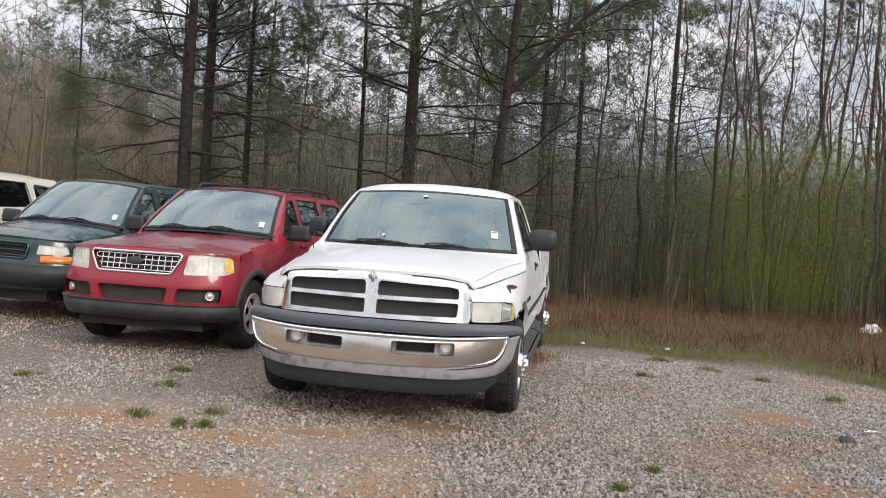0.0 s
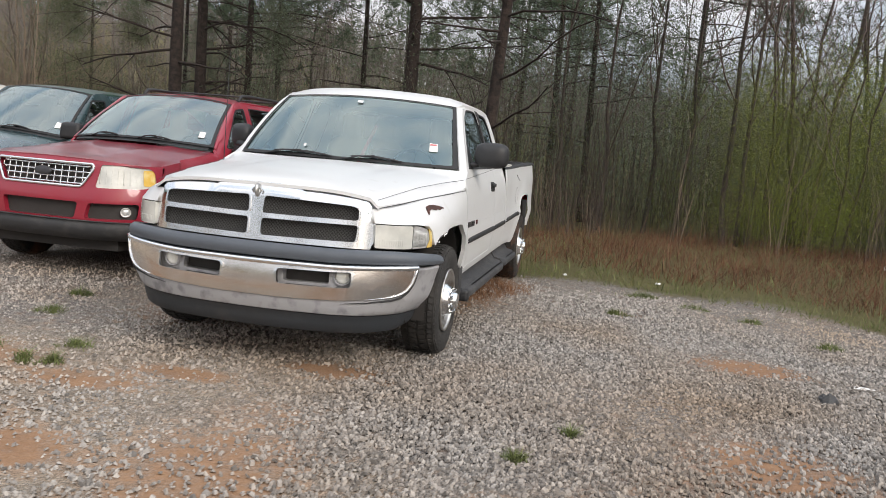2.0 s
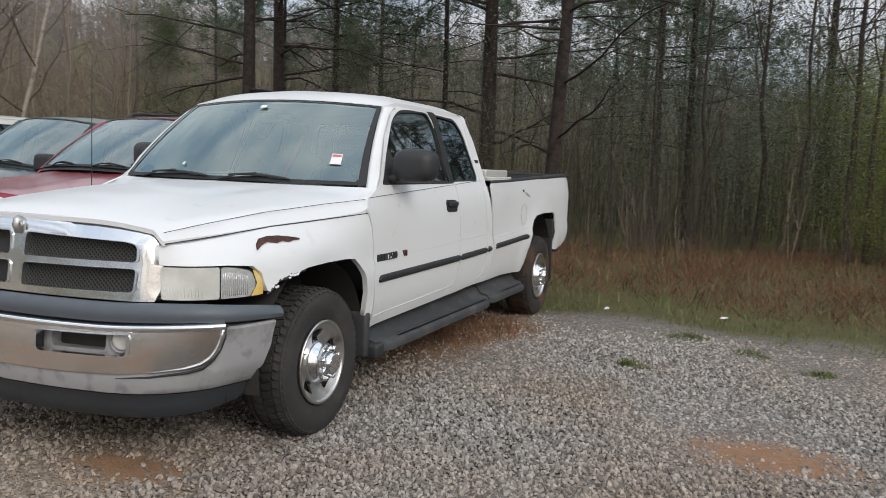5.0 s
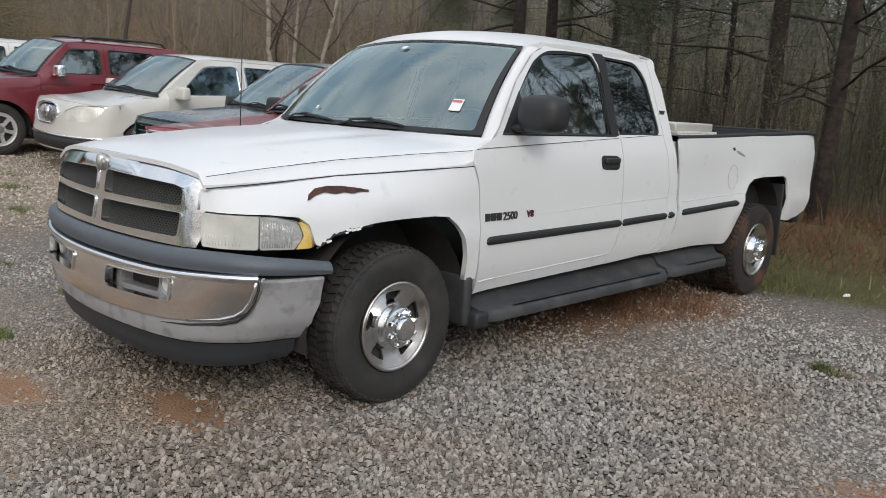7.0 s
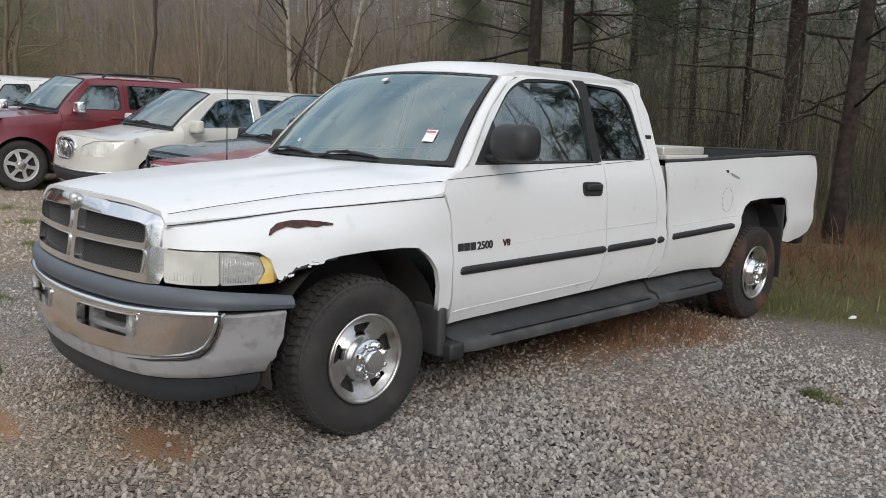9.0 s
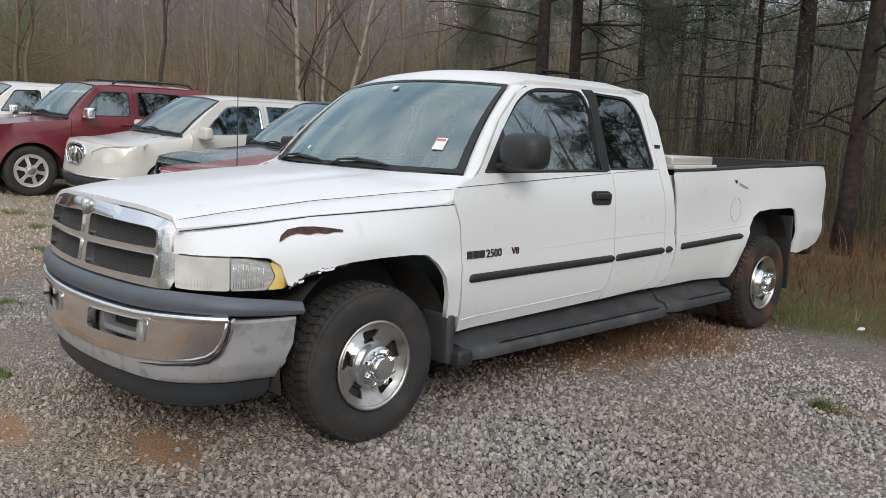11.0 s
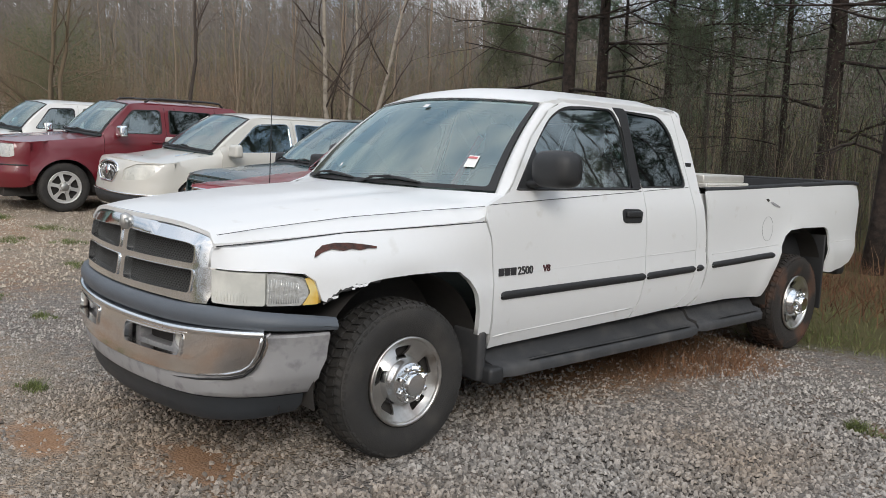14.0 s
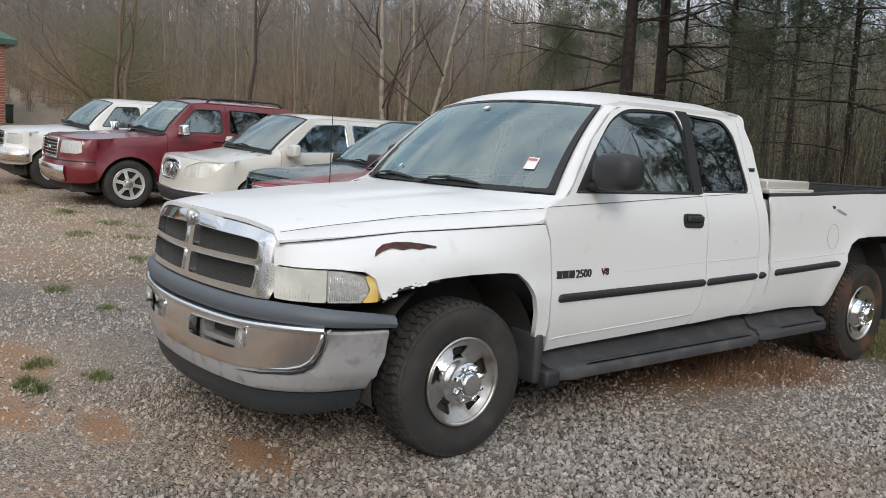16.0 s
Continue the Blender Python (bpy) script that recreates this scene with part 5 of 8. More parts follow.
# ---- the other parked vehicles ----
def car(name, label, category, at, roll, c):
    """A closed-bodied vehicle, its front axle over the origin, its nose towards -y. c: its measures."""
    car_ob = thing(name, label, category, pose(*at, 0, roll, c.get("yaw", 0.0)))
    W, y0, y1 = c["w"] / 2, c["nose"], c["tail"]
    paint, trim, wheel_y = c["paint"], c.get("trim", c["paint"]), (0.0, c["base"])
    belt = line(*c["belt"])
    hood_edge = line(*c["hood_edge"])
    cowl_y, roof_y0, roof_y1, tail_y = c["cowl_y"], c["roof_y0"], c["roof_y1"], c["tail_y"]
    roof_z, rock = c["roof_z"], c["rocker"]
    tumble = c.get("tumble", 0.36)
    top = line([y0, *c["hood_edge"][0], cowl_y, roof_y0, roof_y0 + 0.25, roof_y1, tail_y, y1], [c["hood_edge"][1][0], *c["hood_edge"][1], belt(cowl_y), roof_z - 0.075, roof_z - 0.045, roof_z - 0.05, belt(tail_y) + 0.05, belt(tail_y)])
    R = c["arch"]

    def low(y):
        z = rock
        for wy in wheel_y:
            d = abs(y - wy)
            if d < R:
                z = max(z, c["tyre"] + math.sqrt(R * R - d * d) * 0.96)
        return z

    def side(y, z):
        b = belt(y)
        x = W
        x -= 0.10 * max(0, (0.62 - z) / 0.3) ** 2
        if z > b - 0.12 and y < cowl_y + 0.15:
            f = max(0.0, (z - (top(y) - 0.14)) / 0.14)
            x -= 0.07 * f * f
        elif z > b - 0.1:
            x -= 0.03 * min(1, (z - b + 0.1) / 0.1) ** 2
        if z > b and y >= cowl_y:
            x -= (z - b) * tumble
            x -= 0.05 * max(0, (z - (roof_z - 0.11)) / 0.07) ** 2
        for wy in wheel_y:
            d = math.hypot(y - wy, z - c["tyre"])
            x += c.get("flare", 0.02) * math.exp(-((d - R) / 0.07) ** 2)
        x -= 0.05 * max(0, (y - (y1 - 0.6)) / 0.6) ** 2
        return x

    plan = Plan([(0, y0)] + [(W * k, y0 + (c["corner"] - y0) * q) for k, q in ((0.3, 0.02), (0.55, 0.085), (0.72, 0.20), (0.84, 0.38), (0.93, 0.62), (0.975, 0.82), (0.99, 1.0))])
    yc = c["corner"]

    def flank(y, z):
        return Vector((side(y, z), y, z))

    def panel(nm, a, b, extra=(), lab="", holes=(), up=None):
        ys = sorted(set([a, b] + [y for y in np.arange(a, b, 0.05)] + [wy + k * R for wy in wheel_y for k in (-1, -0.98, -0.93, -0.85, 0.85, 0.93, 0.98, 1) if a < wy + k * R < b]))
        lo = [(y, low(y)) for y in ys]
        hi = [(y, (up or top)(y)) for y in reversed(ys)]
        me = sheet(nm, lo + hi, flank, paint, holes, step=0.10, thick=0.03)
        part(nm, me, car_ob, lab)
        part(nm, mirrored(me), car_ob, lab)

    cuts = c["cuts"]
    g6 = 0.006
    panel("fender", yc, cuts[0] - g6, up=lambda y: min(top(y), hood_edge(y)) if y < cowl_y else top(y))
    wins = c["windows"]
    names = ("front_door", "rear_door", "rear_quarter")
    for k, nm in enumerate(names):
        a, b = cuts[k], cuts[k + 1]
        panel(nm, a, b - g6, holes=[wins[k]] if k < len(wins) and wins[k] else ())
    for k, loop in enumerate(wins):
        if not loop:
            continue
        gl = SIDE_GLASS if k == 0 else c.get("rear_glass", DARK_GLASS)
        me = sheet("side_window", grown(loop, 0.012), lambda u, v: flank(u, v) + Vector((-0.012, 0, 0)), gl, step=0.2, thick=0)
        sl = sheet("window_seal", grown(loop, 0.012), lambda u, v: flank(u, v) + Vector((0.002, 0, 0)), c.get("seal", RUBBER), [grown(loop, -0.010)], step=0.2, thick=0.014)
        for q in (me, sl):
            part(q.name.split(".")[0], q, car_ob)
            part(q.name.split(".")[0], mirrored(q), car_ob)
    # front
    S = plan.length
    push = line(*c["push"])

    def face(s, z, d=0.0):
        q, n = plan.at(s), plan.out(s)
        k = push(z) + d
        fade = 1.0 - min(1.0, max(0.0, (abs(s) - S * 0.72) / (S * 0.28))) ** 2
        tuck = side(yc, z) - W * 0.99
        w = min(1.0, max(0.0, (abs(s) - S * 0.55) / (S * 0.45))) ** 2
        return Vector((q.x + n.x * (push(z) * fade + d) + math.copysign(tuck * w, s), q.y + n.y * (push(z) * fade + d), z))

    ftop = line([0, S * 0.6, S], [c["front_top"][0], c["front_top"][1], c["front_top"][2]])
    fl = [(s, ftop(abs(s))) for s in np.linspace(-S, S, 25)]
    fl += [(S, c["front_low"] + 0.08), (S * 0.9, c["front_low"] + 0.02), (S * 0.6, c["front_low"]), (-S * 0.6, c["front_low"]), (-S * 0.9, c["front_low"] + 0.02), (-S, c["front_low"] + 0.08)]
    holes = [h for h, *_ in c["front_holes"]]
    bump_part = part("front_fascia", sheet("front_fascia", fl, face, paint, holes, step=0.07, thick=0.05, inward=(0, 1, 0)), car_ob)
    for loop, kind, mt, lab in c["front_holes"]:
        pnl = part(kind, sheet(kind, grown(loop, 0.01), lambda u, v: face(u, v, -0.012 if mt in (LENS, CLEAR_LENS) else -0.05), mt, step=0.07, thick=0, inward=(0, 1, 0)), car_ob, lab)
        xs, zs = [p[0] for p in loop], [p[1] for p in loop]
        if kind == "headlight":
            sg = 1 if sum(xs) > 0 else -1
            am = c.get("amber")
            if am:
                a, b = sorted((sg * am[0], sg * am[1]))
                q = [(a, am[2]), (b, am[2]), (b, am[3]), (a, am[3])]
                part("turn_lens", sheet("turn_lens", round_off(q, 0.02), lambda u, v: face(u, v, -0.006), AMBER, step=0.06, thick=0.01, inward=(0, 1, 0)), pnl, "amber turn lens")
            g = Geo()
            for k in range(9):
                x = min(xs) + (max(xs) - min(xs)) * (k + 0.7) / 10.4
                seg = [(x, z) for z in np.linspace(min(zs), max(zs), 13) if inside((x, z), loop)][1:-1]
                if len(seg) > 1:
                    g.tube([face(u, v, -0.012) for u, v in seg], 0.0022 if k % 4 else 0.005, 5)
            part("lens_ribs", g.mesh("lens_ribs", mt), pnl)["kind"] = "stuff"
        if kind == "grille":
            g = Geo()
            st = c["grille"]
            if st.get("rim"):
                g.tube([face(u, v, 0.006) for u, v in dense(loop, 0.05) + [loop[0]]], st["rim"], 6, cap=False)
                part("grille_rim", g.mesh("grille_rim", st.get("rim_mat", CHROME)), pnl, st.get("rim_lab", "chrome grille rim"))
            g = Geo()
            for k in range(st.get("cols", 0)):
                x = min(xs) + (max(xs) - min(xs)) * (k + 0.5) / st["cols"]
                seg = [(x, z) for z in np.linspace(min(zs), max(zs), 9) if inside((x, z), loop)]
                if len(seg) > 1:
                    g.tube([face(u, v, -0.02) for u, v in seg], st["bar"], 5)
            for k in range(st.get("rows", 0)):
                z = min(zs) + (max(zs) - min(zs)) * (k + 0.5) / st["rows"]
                seg = [(x, z) for x in np.linspace(min(xs), max(xs), 30) if inside((x, z), loop)]
                if len(seg) > 1:
                    g.tube([face(u, v, -0.015) for u, v in seg], st["bar"] * st.get("fat", 1.0), 5)
            part("grille_insert", g.mesh("grille_insert", st["mat"]), pnl, st.get("lab", ""))
            if st.get("oval"):
                ox, oz = st["oval"]
                g = Geo()
                rows = []
                for d, kk in ((0.0, 1.0), (0.012, 0.97), (0.016, 0.8), (0.016, 0.01)):
                    rows.append([face(ox * kk * math.cos(a), st["oval_z"] + oz * kk * math.sin(a), d) for a in np.linspace(0, 2 * math.pi, 25)])
                g.grid(rows)
                part("grille_emblem", g.mesh("grille_emblem", st.get("oval_mat", CHROME)), pnl, "plain oval emblem")
    for s0, s1, z0, z1, d, mt, nm, lab in c.get("bands", ()):
        g = Geo()
        rows = []
        for s in np.linspace(s0 * S, s1 * S, 40):
            rows.append([face(s, z, e) for z, e in ((z1, 0.0), (z1, d * 0.7), ((z0 + z1) / 2, d), (z0, d * 0.7), (z0, 0.0))])
        g.grid(rows)
        part(nm, g.mesh(nm, mt), car_ob, lab)
    for sx, z, r, mt in c.get("fogs", ()):
        for sg in (1, -1):
            g = Geo()
            rows = []
            for d, kk in ((-0.05, 1.12), (-0.022, 1.12), (-0.020, 1.0), (-0.024, 0.96), (-0.016, 0.6), (-0.014, 0.01)):
                rows.append([face(sg * sx + r * kk * math.cos(a), z + r * kk * math.sin(a), d) for a in np.linspace(0, 2 * math.pi, 21)])
            g.grid(rows)
            part("fog_lamp", g.mesh("fog_lamp", mt), car_ob, "round fog lamp")
    # hood
    crown = c.get("crown", 0.06)

    def hood_at(x, y):
        e = hood_edge(y)
        half = side(max(y, yc), e) - 0.004
        if y < yc:
            half = min(half, max(0.2, np.interp(y, plan.y, plan.x)))
        k = min(1.0, abs(x) / half)
        nose_d = max(0.0, 1 - (y - y0) / 0.30)
        z = e + crown * (1 - k ** 2.4) + c.get("bulge", 0.0) * math.exp(-((abs(x) - 0.42) / 0.07) ** 2)
        base = ftop(abs(plan.of_x(max(-W * 0.97, min(W * 0.97, x)))))
        return Vector((x, y, z * (1 - nose_d ** 2) + (base + 0.004) * nose_d ** 2))

    def cowl(a):
        return Vector((a * (side(cowl_y, belt(cowl_y)) - 0.035), cowl_y - c.get("bow", 0.22) * (1 - abs(a) ** 2.2), belt(cowl_y) + 0.02 + crown * 0.6 * (1 - a * a)))

    edge_y = list(np.linspace(yc + 0.01, cowl_y - 0.02, 12))
    hl = [(side(y, hood_edge(y)) - 0.006, y) for y in edge_y] + [(cowl(a).x, cowl(a).y - 0.018) for a in np.linspace(1.0, -1.0, 15)] + [(-side(y, hood_edge(y)) + 0.006, y) for y in reversed(edge_y)]
    back = -push(c["front_top"][0]) + 0.006
    hl += [(x, float(np.interp(abs(x), plan.x, plan.y)) + back * (1 - (x / W) ** 4)) for x in np.linspace(-W * 0.93, W * 0.93, 21)]
    part("hood", sheet("hood", hl, hood_at, c.get("hood_paint", paint), step=0.10, thick=0.02, inward=(0, 0, -1)), car_ob)
    for dd in c.get("ports", ()):
        g = Geo()
        for k in range(3):
            g.add([hood_at(0.60, dd + 0.12 * k) + Vector((0, 0, 0.004)), hood_at(0.64, dd + 0.12 * k) + Vector((0, 0, 0.004)), hood_at(0.64, dd + 0.12 * k + 0.08) + Vector((0, 0, 0.012)), hood_at(0.60, dd + 0.12 * k + 0.08) + Vector((0, 0, 0.012))], [(0, 1, 2, 3)])
        part("hood_port", g.mesh("hood_port", CHROME, False), car_ob)
    # roof and glass
    def roof_at(x, y):
        half = side(y, roof_z - 0.07)
        k = min(1.0, abs(x) / half)
        f = max(0.0, 1 - (y - roof_y0 + 0.12) / 0.5)
        r = max(0.0, (y - (roof_y1 - 0.5)) / 0.5)
        return Vector((x, y, roof_z - 0.055 * k ** 3 - 0.05 * f * f - 0.03 * r * r))

    def ws_up(a):
        half = side(roof_y0, roof_z - 0.07) - 0.03
        return Vector((a * half, roof_y0 - 0.12 * (1 - a * a), roof_at(a * half, roof_y0 - 0.10).z + 0.005))

    rl = [(ws_up(a).x, ws_up(a).y) for a in np.linspace(-1, 1, 13)]
    ry = list(np.linspace(roof_y0 + 0.06, roof_y1, 10))
    rl += [(side(y, roof_z - 0.06) - 0.004, y) for y in ry] + [(-side(y, roof_z - 0.06) + 0.004, y) for y in reversed(ry)]
    part("roof", sheet("roof", rl, roof_at, c.get("roof_paint", paint), step=0.12, thick=0.03, inward=(0, 0, -1)), car_ob)

    def ws_at(a, b, lift=0.0):
        p = cowl(a).lerp(ws_up(a), b)
        return p + Vector((0, -0.6, 0.5)) * (0.16 * b * (1 - b)) + Vector((0, -lift, lift))

    part("windscreen", sheet("windscreen", [(-0.98, 0.03), (0.98, 0.03), (0.98, 0.97), (-0.98, 0.97)], ws_at, CAR_GLASS, step=0.15, thick=0, inward=(0, 1, -0.6)), car_ob)
    part("windscreen_seal", sheet("windscreen_seal", [(-1, 0), (1, 0), (1, 1), (-1, 1)], lambda a, b: ws_at(a, b, 0.004), RUBBER, [round_off([(-0.96, 0.035), (0.96, 0.035), (0.96, 0.975), (-0.96, 0.975)], 0.04)], step=0.15, thick=0, inward=(0, 1, -0.6)), car_ob)
    for sg in (1, -1):
        g = Geo()
        rows = []
        for b in np.linspace(0, 1, 8):
            p = ws_at(1.0, b)
            yy = cowl_y + (roof_y0 - cowl_y) * b
            q = flank(yy, min(top(yy), p.z + 0.02))
            rows.append([Vector((sg * v.x, v.y, v.z)) for v in (p + Vector((-0.02, 0.02, -0.02)), p, p.lerp(q, 0.5) + Vector((0.008, -0.006, 0.006)), q + Vector((0.002, 0, 0)), q + Vector((-0.01, 0.03, -0.03)))])
        g.grid(rows)
        part("windscreen_pillar", g.mesh("windscreen_pillar", c.get("pillar", paint)), car_ob)
    wiper(car_ob, -0.62, -0.20, ws_at)
    wiper(car_ob, 0.10, 0.52, ws_at)
    g = Geo()
    g.grid([[cowl(a) + Vector((0, -0.03, -0.03)) for a in np.linspace(-0.95, 0.95, 15)], [cowl(a) + Vector((0, 0.02, 0.0)) for a in np.linspace(-0.95, 0.95, 15)]])
    part("cowl", g.mesh("cowl", BLACK_PLASTIC), car_ob)
    if c.get("sticker"):
        g = Geo()
        g.grid([[ws_at(a, b, 0.006) for a in (0.80, 0.87)] for b in (0.14, 0.25)])
        part("window_sticker", g.mesh("window_sticker", PAPER, False), car_ob, "white windscreen sticker")
    # back
    def back_at(u, v):
        z = v
        half = side(tail_y, z) if z < belt(tail_y) else side(tail_y, z)
        yb = float(np.interp(z, [rock, belt(tail_y), belt(tail_y) + 0.06, roof_z - 0.05], [y1, y1, tail_y + 0.06, roof_y1]))
        return Vector((u * half, yb, z))

    part("tailgate", sheet("tailgate", [(-1, rock), (1, rock), (1, roof_z - 0.055), (-1, roof_z - 0.055)], back_at, paint, [round_off([(-0.85, belt(tail_y) + 0.08), (0.85, belt(tail_y) + 0.08), (0.85, roof_z - 0.12), (-0.85, roof_z - 0.12)], 0.05)], step=0.18, thick=0.02, inward=(0, -1, 0)), car_ob)
    part("back_window", sheet("back_window", [(-0.87, belt(tail_y) + 0.07), (0.87, belt(tail_y) + 0.07), (0.87, roof_z - 0.11), (-0.87, roof_z - 0.11)], lambda u, v: back_at(u, v) + Vector((0, -0.01, 0)), DARK_GLASS, step=0.25, thick=0, inward=(0, -1, 0)), car_ob)
    # trim
    if c.get("cladding"):
        for wy in wheel_y:
            for sg in (1, -1):
                g = Geo()
                g.grid([[(sg * (side(wy + r * math.cos(a), c["tyre"] + r * math.sin(a) * 0.96) + d), wy + r * math.cos(a), c["tyre"] + r * math.sin(a) * 0.96) for r, d in ((R - 0.005, -0.02), (R - 0.003, 0.012), (R + 0.03, 0.014), (R + 0.065, 0.010), (R + 0.07, -0.006))] for a in np.linspace(-0.1, math.pi + 0.1, 22)])
                part("arch_trim", g.mesh("arch_trim", GREY_PLASTIC), car_ob, "dark grey wheel arch trim")
    for sg in (1, -1):
        g = Geo()
        g.grid([[(sg * (side(y, rock + 0.02) + d), y, z) for d, z in ((0.0, rock + 0.05), (0.012, rock + 0.02), (0.0, rock - 0.06), (-0.15, rock - 0.07))] for y in np.linspace(R, c["base"] - R, 12)])
        part("sill", g.mesh("sill", c.get("sill", paint)), car_ob)
        for hy in c["handles"]:
            z = belt(hy) - 0.10
            part("door_handle", rounded_box("door_handle", (0.03, 0.18, 0.035), c.get("handle_mat", paint), 0.012, centre=(sg * (side(hy, z) + 0.012), hy, z)), car_ob)
        mx, my, mz = c["mirror"]
        mm = part("door_mirror", rounded_box("door_mirror", (0.26, 0.14, 0.185), c["mirror_mat"], 0.045, 3, centre=(sg * (mx + 0.12), my, mz), taper=(0.88, 0.85)), car_ob, c.get("mirror_lab", ""))
        g = Geo()
        g.tube([(sg * (mx - 0.10), my + 0.05, mz - 0.09), (sg * (mx + 0.02), my + 0.02, mz - 0.05)], [0.05, 0.04], 8, flat=0.5)
        part("mirror_arm", g.mesh("mirror_arm", BLACK_PLASTIC), mm)
        for wy in wheel_y:
            g = Geo()
            g.grid([[(sg * x, wy + (R + 0.01) * math.cos(a), c["tyre"] + (R + 0.01) * math.sin(a) * 0.96) for x in (0.4, W - 0.04)] for a in np.linspace(-0.2, math.pi + 0.2, 18)])
            g.add([(sg * 0.42, wy + (R + 0.01) * math.cos(a), c["tyre"] + (R + 0.01) * math.sin(a) * 0.96) for a in np.linspace(-0.2, math.pi + 0.2, 18)], [tuple(range(18))])
            part("wheel_liner", g.mesh("wheel_liner", DARK), car_ob)
        if c.get("rails"):
            r0, r1, rx = c["rails"]
            g = Geo()
            pts = [(sg * rx, r0, roof_at(rx, r0).z + 0.0), (sg * rx, r0 + 0.08, roof_z + 0.022)] + [(sg * rx, y, roof_z + 0.036) for y in np.linspace(r0 + 0.25, r1 - 0.25, 6)] + [(sg * rx, r1 - 0.08, roof_z + 0.022), (sg * rx, r1, roof_at(rx, r1).z)]
            g.tube(pts, 0.02, 7, flat=0.8)
            part("roof_rail", g.mesh("roof_rail", BLACK_PLASTIC), car_ob, "black roof rail")
        part("tail_lamp", rounded_box("tail_lamp", (0.12, 0.10, 0.36), RED_LENS, 0.03, centre=(sg * (side(tail_y, belt(tail_y) - 0.1) - 0.09), y1 - 0.02, belt(tail_y) - 0.15)), car_ob)
    if c.get("rails"):
        for y in (c["rails"][0] + 0.35, c["rails"][1] - 0.4):
            g = Geo()
            g.tube([(-c["rails"][2], y, roof_z + 0.034), (c["rails"][2], y, roof_z + 0.034)], 0.018, 6, flat=0.6)
            part("cross_bar", g.mesh("cross_bar", BLACK_PLASTIC), car_ob)
    g = Geo()
    g.box((-W + 0.25, y0 + 0.15, 0.24), (W - 0.25, y1 - 0.2, 0.44))
    g.box((-W + 0.3, y0 + 0.18, 0.4), (W - 0.3, cowl_y - 0.1, 0.82))
    part("underbody", g.mesh("underbody", DARK, False), car_ob)
    cabin(car_ob, W - 0.12, cowl_y + 0.12, belt(cowl_y) - 0.01, cowl_y + 0.70, belt(cowl_y) - 0.50, 2, 0.38)
    # wheels
    rr = c["rim"]
    rim = rim_mesh("rim", rr - 0.01, c.get("dish", [0.02, 0.016, 0.012, 0.004, 0.004, 0.004, 0.006]), c["spokes"], c.get("rim_mat", ALLOY), c.get("slot", (0.42, 0.88)), c.get("slot_w", 0.36), twist=c.get("twist", 0.3))
    lip = lip_mesh("rim_lip", rr, 0.012, c.get("rim_mat", ALLOY))
    cap = cap_mesh("hub_cap", [(rr * 0.26, 0.0), (rr * 0.25, 0.02), (rr * 0.18, 0.030), (rr * 0.05, 0.032)], DULL_METAL, 6, rr * 0.33, 0.014)
    g = Geo()
    g.lathe([(rr - 0.02, -0.05), (0.12, -0.06), (0.001, -0.06)], 28)
    drum = g.mesh("brake_disc", DARK)
    ty = tyre_mesh("wheel", c["tyre"], rr, c.get("tyre_w", 0.245), c.get("tyre_mat", TYRE))
    tread = tread_mesh("tread", c["tyre"], c.get("tyre_w", 0.245), c.get("tyre_mat", TYRE), 40)
    for wy in wheel_y:
        for sg in (1, -1):
            w = part("wheel", ty, car_ob, m=pose(sg * (W - 0.125), wy, c["tyre"], 0, 0, 0 if sg > 0 else 180))
            part("tread", tread, w)["kind"] = "stuff"
            for n, me in (("rim", rim), ("rim_lip", lip), ("hub_cap", cap), ("brake_disc", drum)):
                part(n, me, w, m=pose(c.get("tyre_w", 0.245) / 2 - 0.025, 0, 0))
    return car_ob


def quad(a, b, c_, d, r=0.04):
    return round_off([a, b, c_, d], r)


def mirror_loop(loop):
    return [(-u, v) for u, v in loop]


def rise(x):
    """The ground's height: level under the pickup, rising towards the building."""
    d = max(0.0, -x - 4.0)
    return 0.034 * d * min(1.0, d / 2.0) + 0.0058 * max(0.0, d - 10.0) ** 2


ROW = "row of parked vehicles"
